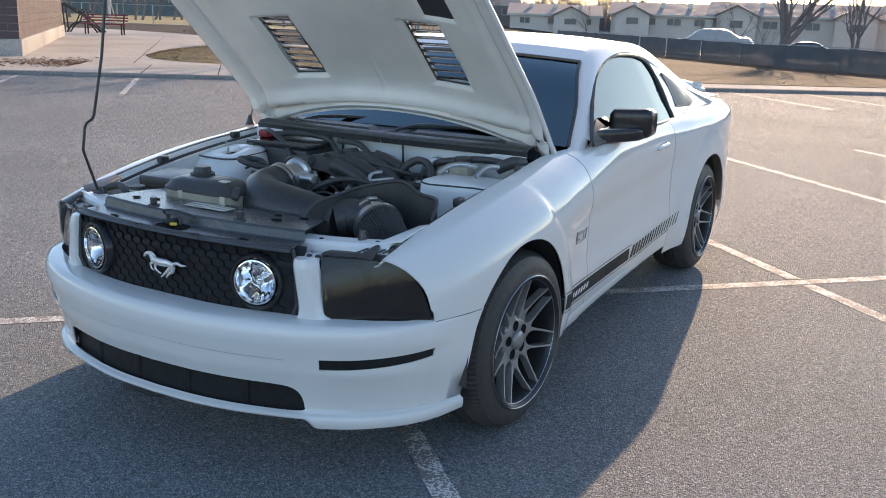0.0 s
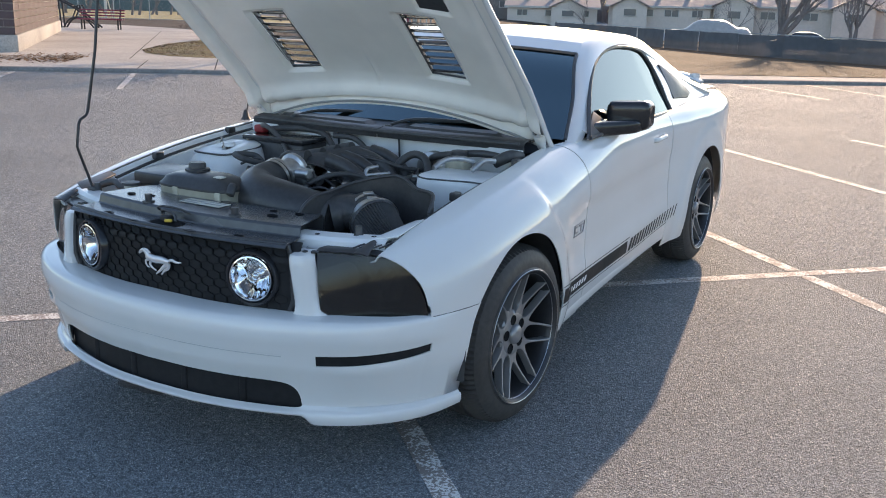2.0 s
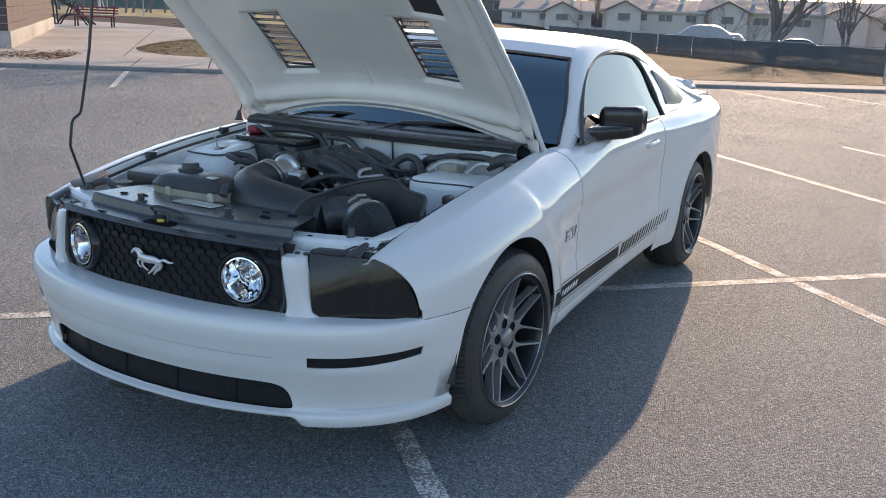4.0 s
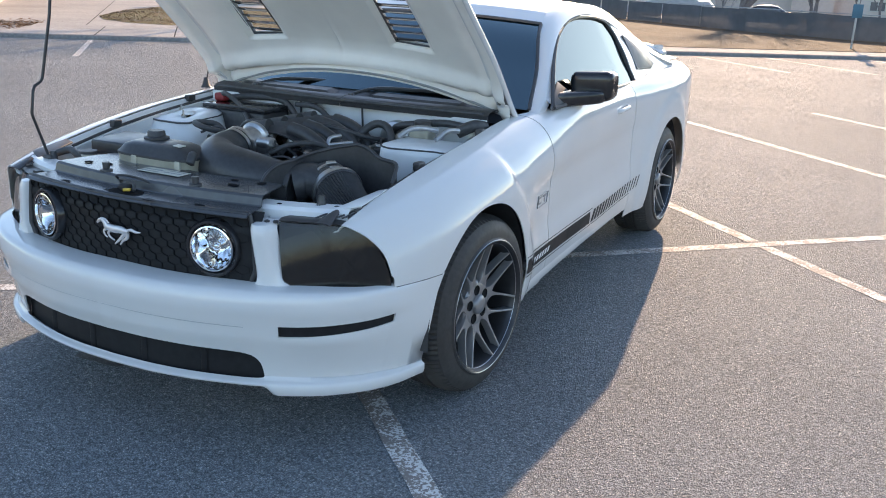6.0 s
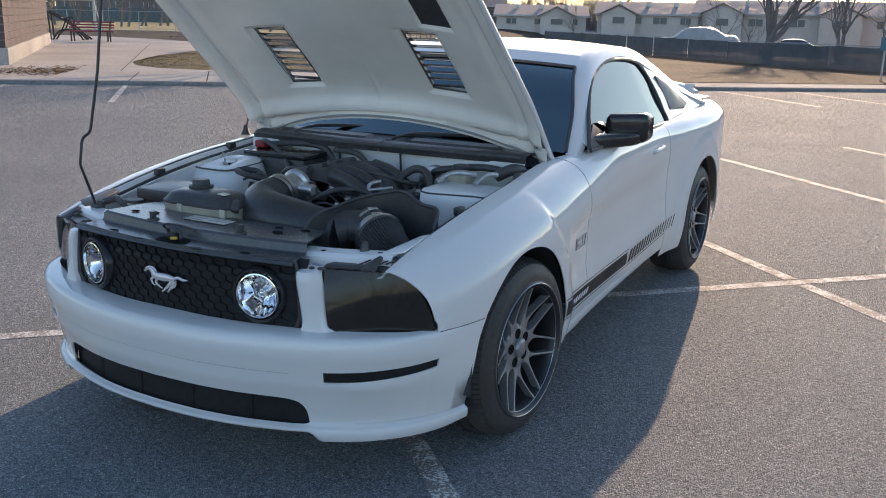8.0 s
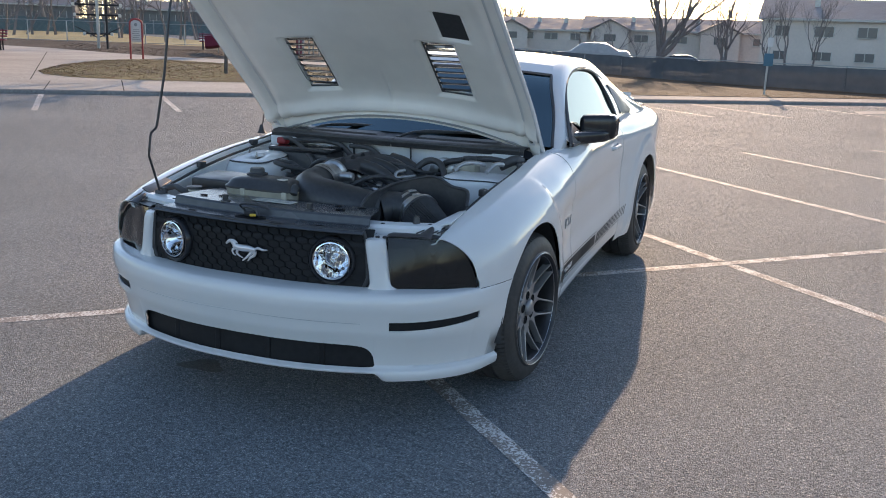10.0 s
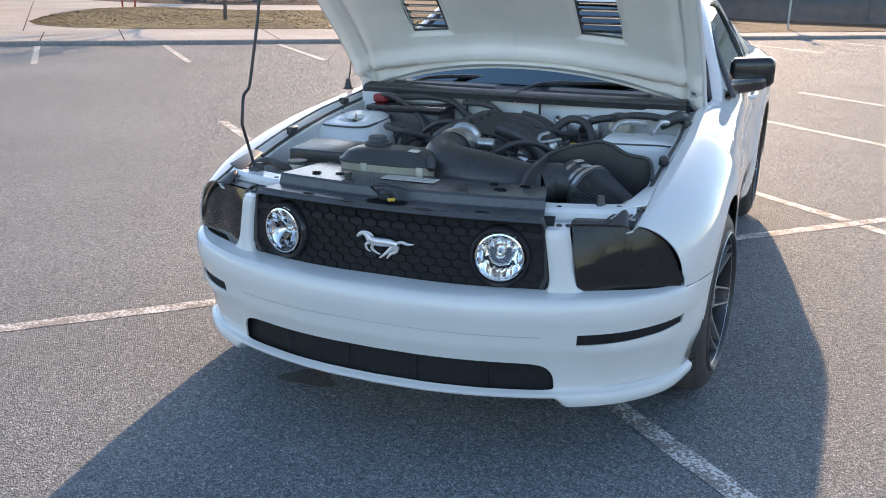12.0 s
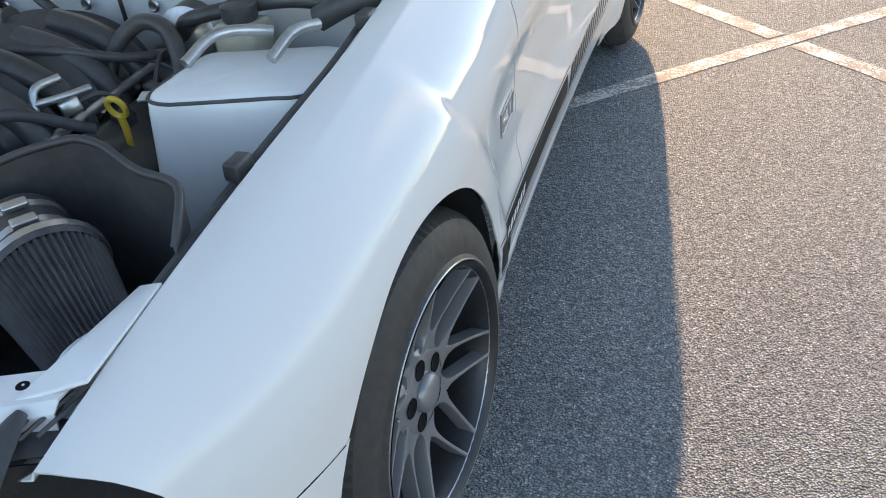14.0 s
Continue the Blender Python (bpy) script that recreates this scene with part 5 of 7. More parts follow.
        # left brace coloured black to pass for the shaded gap at that corner
        part("corner_brace", prism([(s * 0.66, -0.60, 0.778), (s * 0.735, -0.56, 0.79), (s * 0.735, -0.40, 0.815), (s * 0.70, -0.40, 0.805)], (0, 0, 0.006), 0.002), "paint_in" if s > 0 else "hose", sup)
    X = np.linspace(-0.47, 0.49, 40)
    def cover_y(x, y):
        return y + 0.20 * x * x
    steps = [(-0.856, 0.768), (-0.848, 0.775), (-0.80, 0.778), (-0.756, 0.779), (-0.750, 0.783), (-0.744, 0.806), (-0.736, 0.812), (-0.60, 0.815), (-0.545, 0.812), (-0.535, 0.80), (-0.535, 0.76)]
    cov = part("radiator_cover", sheet([[(x * (1.0 - 0.165 * (y + 0.872) / 0.337), cover_y(x, y) + (0.06 * (0.1 - x) * (y > -0.56)), z) for y, z in steps] for x in X], sharp=30), "black_sheet", car, "satin black radiator cover with push pins", 0.004)
    for x, y in ((-0.185, -0.735), (0.20, -0.728)):
        pin = part("push_pin", moved(lathe([(0.030, 0.0), (0.030, 0.012), (0.026, 0.0125), (0.008, 0.011), (0.006, 0.020), (0.0, 0.021)], 16, "z"), Matrix.Translation((x, y + 0.02, 0.813))), "black", cov, "tall black push pin")
    for x, y, a, b in ((-0.33, -0.68, 0.016, 0.012), (-0.25, -0.655, 0.018, 0.009), (0.30, -0.66, 0.020, 0.010), (0.36, -0.60, 0.016, 0.012), (0.26, -0.60, 0.014, 0.010), (-0.12, -0.845, 0.022, 0.007), (0.13, -0.845, 0.026, 0.010), (0.30, -0.82, 0.020, 0.007), (-0.28, -0.82, 0.020, 0.007)):
        z = 0.8175 if y > -0.74 else 0.7815
        me = lathe([(0.0, 0.0), (0.0, 0.85), (0.0015, 1.0), (0.0, 1.1)], 18, "z")
        me.transform(Matrix.Translation((x, cover_y(x, y), z)) @ Matrix.Diagonal((a, b, 1, 1)))
        part("cover_hole", me, "seam", cov)
    lab = part("cover_label", box(-0.10, 0.085, -0.66, -0.60, 0.8185, 0.8195), "label", cov, "pale notice label with unreadable bars")
    for k in range(4):
        part("print_bar", box(-0.092 + (0.09 if k % 2 else 0), -0.015 + (0.09 if k % 2 else 0), -0.652 + 0.012 * k, -0.646 + 0.012 * k, 0.8197, 0.8203), "grey_mark", lab)
    # latch
    rec = lathe([(0.0, 0.0), (0.0, 0.85), (0.0015, 1.0), (0.0, 1.1)], 20, "z")
    rec.transform(Matrix.Translation((-0.01, -0.80, 0.7815)) @ Matrix.Diagonal((0.062, 0.036, 1, 1)))
    lat = part("hood_latch", rec, "seam", cov, "black hood latch in a recess with a yellow tab")
    part("latch_hook", tube([(-0.045, -0.775, 0.790), (-0.05, -0.785, 0.812), (-0.02, -0.79, 0.818), (0.02, -0.795, 0.806), (0.035, -0.81, 0.792)], 0.005, 8, 18), "hose", lat)
    part("latch_hook", tube([(-0.065, -0.76, 0.800), (-0.07, -0.78, 0.818), (0.03, -0.765, 0.820), (0.05, -0.76, 0.812)], 0.004, 8, 18), "black", lat)
    part("latch_pawl", box(-0.030, 0.006, -0.815, -0.785, 0.788, 0.806, 0.004), "trim", lat)
    part("latch_tab", moved(box(-0.012, 0.012, -0.006, 0.006, 0.0, 0.010, 0.003), Matrix.Translation((0.016, -0.822, 0.790)) @ Matrix.Rotation(0.6, 4, "Z")), "yellow", lat, "yellow release tab")
    # coolant tank
    rows = []
    for z, g in ((0.70, 0.96), (0.80, 1.0), (0.832, 1.0), (0.840, 1.03), (0.848, 1.03), (0.853, 0.98), (0.875, 0.86), (0.886, 0.66), (0.888, 0.2), (0.888, 0.0)):
        rows.append([(-0.145 + 0.165 * g * math.copysign(abs(math.cos(a)) ** 0.5, math.cos(a)), -0.485 + 0.088 * g * math.copysign(abs(math.sin(a)) ** 0.5, math.sin(a)), z) for a in np.linspace(0, 2 * math.pi, 41)])
    tank = part("coolant_tank", sheet(rows[:4], sharp=40), "tank", car, "yellowed translucent coolant tank")
    part("tank_top", sheet(rows[3:], sharp=40), "black", tank, "dark tank upper half")
    part("tank_cap", moved(lathe([(0.0, 0.034), (0.006, 0.034), (0.008, 0.044), (0.022, 0.045), (0.026, 0.032), (0.040, 0.031), (0.045, 0.027), (0.046, 0.0)], 28, "z"), Matrix.Translation((-0.205, -0.455, 0.872))), "hose", tank, "ribbed black filler cap")
    part("tank_sticker", box(-0.06, -0.025, -0.53, -0.50, 0.884, 0.889, 0.001), "label", tank)
    part("tank_spout", tube([(0.0, -0.50, 0.83), (0.02, -0.52, 0.86), (0.025, -0.54, 0.835)], 0.016, 10, 10), "hose", tank)
    for x in (-0.20, 0.0):
        part("tank_strap", box(x - 0.012, x + 0.012, -0.578, -0.57, 0.70, 0.845, 0.003), "tank", tank)
    lb = part("shroud_label", moved(box(-0.036, 0.036, -0.018, 0.018, 0, 0.002), Matrix.Translation((0.255, -0.520, 0.789)) @ Matrix.Rotation(0.25, 4, "X")), "label", car, "white sticker with a blue bar")
    part("sticker_bar", moved(box(-0.020, 0.028, -0.012, 0.010, 0.002, 0.003), Matrix.Translation((0.255, -0.520, 0.789)) @ Matrix.Rotation(0.25, 4, "X")), "playblue", lb)
    part("shroud_plug", moved(lathe([(0.0, 0.026), (0.022, 0.026), (0.026, 0.02), (0.027, 0.0)], 18, "z"), Matrix.Translation((0.225, -0.455, 0.775))), "hose", car)
    # fuse box
    fb = part("fuse_box", box(-0.566, -0.346, -0.42, -0.25, 0.60, 0.805, 0.012, 3), "black", car, "black fuse box with a flat lid")
    lid = box(-0.572, -0.340, -0.428, -0.242, 0.800, 0.846, 0.008, 3)
    for v in lid.vertices:
        v.co.z += 0.10 * (v.co.y + 0.335) * 0.6
    part("fuse_box_lid", lid, "black", fb)
    for k in range(2):
        part("relay", box(-0.30 + 0.06 * k, -0.255 + 0.06 * k, -0.40, -0.36, 0.74, 0.81, 0.005), "tank", fb)
    part("washer_neck", moved(lathe([(0.0, 0.017), (0.05, 0.018), (0.06, 0.026), (0.066, 0.026), (0.07, 0.0)], 20, "z"), Matrix.Translation((-0.485, -0.520, 0.742))), "label", car, "washer filler with a dark cap")
    part("washer_cap", moved(lathe([(0.066, 0.0), (0.068, 0.034), (0.078, 0.034), (0.08, 0.0)], 20, "z"), Matrix.Translation((-0.485, -0.520, 0.742))), "hose", car)
    # battery
    bt = part("battery", box(-0.58, -0.25, 0.22, 0.40, 0.66, 0.898, 0.012, 3), "black", car, "black battery with a red terminal cover")
    part("battery_top", box(-0.585, -0.245, 0.215, 0.405, 0.895, 0.917, 0.006), "black_gloss", bt)
    part("terminal_cover", box(-0.592, -0.535, 0.30, 0.345, 0.917, 0.952, 0.010, 3), "red", bt, "red terminal cover")
    part("battery_cable", tube([(-0.57, 0.33, 0.945), (-0.50, 0.28, 0.955), (-0.40, 0.25, 0.915), (-0.30, 0.18, 0.86), (-0.25, 0.05, 0.78)], 0.011, 8, 24), "hose", bt)
    part("battery_clamp", tube([(-0.58, 0.22, 0.91), (-0.42, 0.215, 0.915), (-0.25, 0.22, 0.91)], 0.006, 8, 12), "hose", bt)
    # engine: block, ribbed intake manifold, cam covers
    eng = part("engine", box(-0.20, 0.26, -0.20, 0.36, 0.40, 0.74, 0.04, 3), "black", car, "black V-engine under a ribbed intake manifold")
    rows = []
    for k in range(41):
        y = -0.10 + 0.46 * k / 40
        rib = 0.010 * math.cos(k / 40 * 2 * math.pi * 8)
        r = 0.175 * (1 - 0.25 * abs(k / 20 - 1) ** 4) + rib
        rows.append([(0.04 + 1.18 * r * math.cos(a), y, 0.785 + (0.72 * r + 0.25 * rib) * math.sin(a)) for a in np.linspace(-0.3, math.pi + 0.3, 25)])
    part("intake_manifold", sheet(rows, sharp=60), "black", eng, "ribbed black intake manifold", 0.004)
    for k in range(4):
        for s in (-1, 1):
            y = -0.05 + 0.10 * k
            part("intake_runner", tube([(0.04 + s * 0.05, y, 0.905), (0.04 + s * 0.13, y, 0.885), (0.04 + s * 0.20, y + 0.01, 0.83), (0.04 + s * 0.235, y + 0.01, 0.74)], 0.028, 10, 14), "black", eng)
    for s in (-1, 1):
        part("cam_cover", moved(box(-0.075, 0.075, -0.24, 0.30, -0.05, 0.05, 0.025, 3), Matrix.Translation((0.04 + s * 0.29, 0.02, 0.715)) @ Matrix.Rotation(s * 0.6, 4, "Y")), "black", eng, "black cam cover")
        part("fuel_rail", tube([(0.04 + s * 0.235, -0.16, 0.80), (0.04 + s * 0.235, 0.28, 0.815)], 0.010, 8), "alu", eng)
        for k in range(4):
            part("coil", box(0.04 + s * 0.28 - 0.016, 0.04 + s * 0.28 + 0.016, -0.14 + 0.11 * k, -0.10 + 0.11 * k, 0.75, 0.80, 0.006), "hose", eng)
            part("injector", tube([(0.04 + s * 0.235, -0.12 + 0.11 * k, 0.80), (0.04 + s * 0.20, -0.12 + 0.11 * k, 0.765)], 0.009, 8), "steel", eng)
    # throttle body and intake tube
    tb = part("throttle_body", moved(lathe([(-0.055, 0.050), (-0.05, 0.058), (-0.035, 0.058), (-0.03, 0.050), (0.02, 0.052), (0.03, 0.062), (0.045, 0.062), (0.05, 0.05)], 28, "y"), Matrix.Translation((0.0, -0.185, 0.865)) @ Matrix.Rotation(0.25, 4, "X")), "alu", eng, "cast aluminium throttle body")
    part("throttle_motor", box(0.045, 0.105, -0.22, -0.15, 0.825, 0.885, 0.014, 3), "alu", tb)
    part("throttle_plug", moved(lathe([(0.0, 0.0), (0.0, 0.020), (0.05, 0.020), (0.055, 0.016), (0.056, 0.0)], 18, "x"), Matrix.Translation((0.085, -0.235, 0.878))), "alu", tb)
    pipe = [(0.0, -0.245, 0.862), (-0.006, -0.30, 0.852), (0.0, -0.355, 0.832), (0.045, -0.405, 0.812), (0.12, -0.425, 0.800), (0.22, -0.42, 0.790), (0.29, -0.405, 0.780), (0.343, -0.385, 0.772)]
    part("intake_tube", tube(pipe, lambda t: 0.063 + 0.029 * math.sin(math.pi / 2 * min(1, max(0, t * 2.2 - 0.15))) - 0.016 * max(0, (t - 0.6) / 0.4), 28, 44), "black", car, "large black intake tube")
    for k, (p, ax) in enumerate((((0.0, -0.245, 0.862), 0.25), ((0.0, -0.262, 0.858), 0.28))):
        part("hose_clamp", moved(lathe([(-0.006, 0.066), (0.006, 0.066), (0.006, 0.0685), (-0.006, 0.0685)], 30, "y"), Matrix.Translation(p) @ Matrix.Rotation(ax, 4, "X")), "steel", car, "steel hose clamp")
    part("filter_duct", tube([(0.345, -0.375, 0.780), (0.39, -0.345, 0.790), (0.47, -0.342, 0.782)], lambda t: 0.074 - 0.018 * t, 24, 10), "hose", car, "black rubber coupling")
    # cone filter
    axis = (Vector((0.680, -0.478, 0.708)) - Vector((0.45, -0.325, 0.790)))
    m = Matrix.Translation((0.468, -0.330, 0.790)) @ axis.to_track_quat("X", "Z").to_matrix().to_4x4() @ Matrix.Scale(0.90, 4)
    filt = part("air_filter", moved(lathe([(-0.055, 0.069), (-0.048, 0.0725), (0.026, 0.0730), (0.045, 0.080), (0.055, 0.094), (0.07, 0.098), (0.078, 0.094)], 36), m), "hose", car, "black pleated cone air filter")
    rows = []
    for k in range(2 * 52 + 1):
        a = 2 * math.pi * k / (2 * 52)
        w = 0.004 if k % 2 else -0.003
        rows.append([(x, (r + w) * math.cos(a), (r + w) * math.sin(a)) for x, r in ((0.075, 0.091), (0.12, 0.084), (0.19, 0.074), (0.265, 0.064))])
    part("pleats", moved(sheet(rows, sharp=20), m), "hose", filt)
    part("end_cap", moved(lathe([(0.262, 0.064), (0.264, 0.070), (0.285, 0.068), (0.29, 0.060), (0.286, 0.02), (0.286, 0.0)], 36), m), "black", filt)
    part("end_ring", moved(lathe([(0.262, 0.069), (0.262, 0.0725), (0.272, 0.072), (0.272, 0.069)], 36), m), "steel", filt, "bright ring at the filter's end")
    for x, r in ((-0.022, 0.0745), (0.018, 0.0745), (0.062, 0.0985)):
        part("filter_clamp", moved(lathe([(x - 0.007, r - 0.002), (x - 0.007, r + 0.0015), (x + 0.007, r + 0.0015), (x + 0.007, r - 0.002)], 36), m), "steel", filt, "steel band clamp")
    for x in (-0.022, 0.018):
        part("clamp_screw", moved(box(x - 0.009, x + 0.009, -0.022, 0.018, 0.072, 0.083, 0.003), m), "steel", filt)
    # heat shield
    shield = path_curve([(0.340, -0.555, 0.80), (0.346, -0.540, 0.832), (0.352, -0.505, 0.856), (0.358, -0.40, 0.868), (0.370, -0.305, 0.880), (0.41, -0.258, 0.893), (0.475, -0.234, 0.909), (0.505, -0.226, 0.914), (0.535, -0.226, 0.911), (0.605, -0.240, 0.882), (0.685, -0.262, 0.871), (0.703, -0.300, 0.850), (0.706, -0.325, 0.82)], 60)
    rows = [[p, p + Vector((0, 0, -0.02)), Vector((p.x, p.y, 0.70)), Vector((p.x, p.y, 0.58))] for p in shield]
    hs = part("heat_shield", sheet(rows), "black", car, "black plastic air box wall", 0.005)
    part("shield_edge", tube(shield, 0.0065, 8), "black", hs, "rubber edge on the air box")
    part("air_box_floor", box(0.34, 0.70, -0.60, -0.22, 0.585, 0.60, 0.004), "black", hs)
    # brake reservoir, booster, dipstick
    br = part("brake_reservoir", box(0.43, 0.52, 0.26, 0.34, 0.80, 0.905, 0.014, 3), "tank", car, "yellowed brake fluid reservoir with a black cap")
    part("reservoir_cap", moved(lathe([(0.0, 0.030), (0.01, 0.034), (0.032, 0.034), (0.036, 0.028), (0.037, 0.0)], 24, "z"), Matrix.Translation((0.475, 0.30, 0.902))), "hose", br)
    part("brake_booster", moved(lathe([(-0.06, 0.0), (-0.058, 0.06), (-0.03, 0.12), (0.03, 0.125), (0.05, 0.10)], 32, "y"), Matrix.Translation((0.315, 0.37, 0.842)) @ Matrix.Scale(0.56, 4)), "alu", br, "pale grey brake booster drum")
    part("dipstick_loop", mesh_of(*tube_data([(0.356 + 0.017 * math.cos(a), 0.046 - 0.006 * math.sin(a), 0.832 + 0.019 * math.sin(a)) for a in np.linspace(0, 2 * math.pi, 21)], 0.0055, 8, False)), "yellow", eng, "yellow dipstick loop")
    part("dipstick_stem", tube([(0.356, 0.05, 0.815), (0.356, 0.055, 0.79), (0.355, 0.06, 0.70)], 0.007, 8), "yellow", eng)
    # hard pipes and hoses
    hoses = [([(0.30, 0.36, 0.84), (0.36, 0.30, 0.90), (0.44, 0.33, 0.915), (0.56, 0.36, 0.925), (0.66, 0.38, 0.91)], 0.015),
             ([(0.215, 0.20, 0.80), (0.235, 0.24, 0.872), (0.285, 0.26, 0.908), (0.34, 0.25, 0.902), (0.38, 0.22, 0.862), (0.395, 0.17, 0.78)], 0.016),
             ([(0.62, 0.33, 0.90), (0.68, 0.34, 0.93), (0.70, 0.40, 0.92)], 0.024),
             ([(-0.20, -0.05, 0.85), (-0.27, -0.14, 0.885), (-0.34, -0.10, 0.89), (-0.30, -0.03, 0.88), (-0.22, -0.06, 0.85)], 0.012),
             ([(-0.12, -0.42, 0.82), (-0.20, -0.30, 0.80), (-0.22, -0.12, 0.82), (-0.20, 0.05, 0.84)], 0.016),
             ([(-0.16, 0.34, 0.87), (-0.30, 0.42, 0.93), (-0.48, 0.40, 0.935), (-0.60, 0.36, 0.92)], 0.014),
             ([(-0.02, 0.38, 0.88), (-0.10, 0.40, 0.92), (-0.22, 0.41, 0.925)], 0.012),
             ([(-0.06, 0.06, 0.90), (-0.16, 0.02, 0.90), (-0.24, 0.06, 0.86), (-0.30, 0.10, 0.80)], 0.010),
             ([(0.12, -0.22, 0.84), (0.18, -0.17, 0.87), (0.24, -0.08, 0.865), (0.32, 0.02, 0.80)], 0.010),
             ([(0.16, -0.30, 0.70), (0.24, -0.22, 0.78), (0.33, -0.15, 0.80), (0.37, 0.0, 0.78)], 0.016),
             ([(-0.26, -0.60, 0.70), (-0.30, -0.45, 0.72), (-0.26, -0.30, 0.74), (-0.18, -0.22, 0.70)], 0.022),
             ([(0.10, 0.10, 0.905), (0.20, 0.14, 0.89), (0.27, 0.20, 0.86), (0.34, 0.30, 0.84)], 0.009)]
    for pts, r in hoses:
        part("hose", tube(pts, r, 10, 26), "hose", car, "black rubber hose")
    for pts, r in (([(0.475, 0.10, 0.895), (0.50, 0.17, 0.922), (0.56, 0.20, 0.924), (0.585, 0.22, 0.915)], 0.0105), ([(0.62, 0.14, 0.895), (0.64, 0.20, 0.925), (0.66, 0.25, 0.92)], 0.0105), ([(0.24, -0.02, 0.84), (0.235, 0.0, 0.875), (0.26, 0.04, 0.885)], 0.008), ([(0.21, -0.03, 0.85), (0.28, 0.02, 0.86), (0.30, 0.06, 0.86)], 0.007)):
        part("metal_pipe", tube(pts, r, 10, 18), "alu", car, "dull bent metal pipe")
    rng = random.Random(5)
    for k in range(26):
        x, y = rng.uniform(-0.30, 0.38), rng.uniform(-0.28, 0.36)
        z = 0.80 + 0.05 * rng.random()
        part("connector", moved(box(-0.018, 0.018, -0.012, 0.012, -0.014, 0.014, 0.004), Matrix.Translation((x, y, z)) @ Euler((rng.uniform(-0.5, 0.5), rng.uniform(-0.5, 0.5), rng.uniform(0, 3))).to_matrix().to_4x4()), rng.choice(["hose", "black", "black", "alu", "steel", "hose"]), car)
        a = Vector((x, y, z))
        b = a + Vector((rng.uniform(-0.2, 0.2), rng.uniform(-0.15, 0.15), rng.uniform(-0.08, 0.02)))
        part("wire", tube([a, (a + b) / 2 + Vector((0, 0, 0.03)), b], rng.uniform(0.003, 0.006), 6, 10), "hose", car)
    # pulley end of the engine, radiator fan shroud
    for x, z, r in ((0.04, 0.62, 0.075), (-0.12, 0.70, 0.045), (0.19, 0.70, 0.05), (0.30, 0.60, 0.05)):
        part("pulley", moved(lathe([(-0.02, r), (-0.016, r * 0.93), (0.0, r * 0.93), (0.004, r), (0.01, 0.0)], 24, "y"), Matrix.Translation((x, -0.26, z))), "steel", eng)
    part("fan_shroud", box(-0.42, 0.27, -0.535, -0.47, 0.42, 0.76, 0.01), "black", car, "black fan shroud")
    # wires and lock parts in the far front corner
    part("corner_harness", tube([(-0.70, -0.52, 0.775), (-0.62, -0.48, 0.80), (-0.56, -0.50, 0.79), (-0.50, -0.46, 0.77)], 0.014, 8, 16), "hose", car)
    part("rod_clip", box(-0.635, -0.59, -0.60, -0.565, 0.772, 0.80, 0.006), "hose", car, "black clip at the prop rod's foot")
    # whip aerial on the far wing
    a = part("aerial", tube([(-0.815, 0.50, 0.95), (-0.815, 0.52, 1.02), (-0.815, 0.57, 1.22)], lambda t: 0.004 - 0.0025 * t, 8, 10), "black", car, "short black whip aerial")
    part("aerial_foot", moved(lathe([(0.05, 0.0), (0.045, 0.008), (0.012, 0.016), (0.0, 0.026)], 16, "z"), Matrix.Translation((-0.815, 0.50, 0.94))), "black", a)

doors = body_side()
front_bumper()
grille()
headlamps()
hood()
greenhouse(doors)
bay()
for ob in car.children_recursive:   # the body draws in towards the tail
    for vert in ob.data.vertices:
        vert.co.x *= 1 - 0.088 * min(1.0, max(0.0, (vert.co.y - 0.4) / 2.2))
first = wheel(0.0, 1)
for wy, ws in ((2.72, 1), (0.0, -1), (2.72, -1)):
    steer = Matrix.Rotation(radians(-4.0 if wy < 1 else 0.0), 4, "Z")   # the front wheels stand slightly turned
    copy_thing(first, Matrix.Translation((ws * (0.925 if wy < 1 else 0.858), wy, 0.335)) @ steer @ (Matrix.Identity(4) if ws > 0 else Matrix.Rotation(math.pi, 4, "Z")))

# ---- surroundings: a runs along the kerb, b away from the car park ----
KANG = 37.4
KERB = Vector((-11.05, 12.1, 0))
KA, KB = Vector((math.cos(radians(KANG)), math.sin(radians(KANG)), 0)), Vector((-math.sin(radians(KANG)), math.cos(radians(KANG)), 0))


def at(a, b, z=0.0):
    return KERB + KA * a + KB * b + Vector((0, 0, z - (0.065 if z > 0.09 else 0.0)))


def area(name, pts, z, mat, label, category):
    return slab(name, [(at(a, b).x, at(a, b).y) for a, b in pts], z - 0.065, mat, label, category)


def single(name, me, mat, label, category, group="", kind=""):
    ob = new(name, me)
    me.materials.append(M[mat])
    return tagged(ob, label, category, group, kind)


# kerb: rounded stones end to end
def kerb():
    run = thing("kerb", "grey concrete kerb along the car park", "kerb", kind="structure")
    prof = [(0.0, 0.0), (0.008, 0.048), (0.022, 0.072), (0.042, 0.079), (0.17, 0.081), (0.17, 0.0)]
    L = 3.0
    me = None
    for k in range(-12, 17):
        if me is None:
            me = sheet([[(x, y, z) for y, z in prof] for x in (0.004, L - 0.004)], flip=True, sharp=40)
        ob = part("kerb_stone", me, "kerb", run)
        ob.matrix_basis = Matrix.Translation(at(k * L, 0)) @ Matrix.Rotation(radians(KANG), 4, "Z")


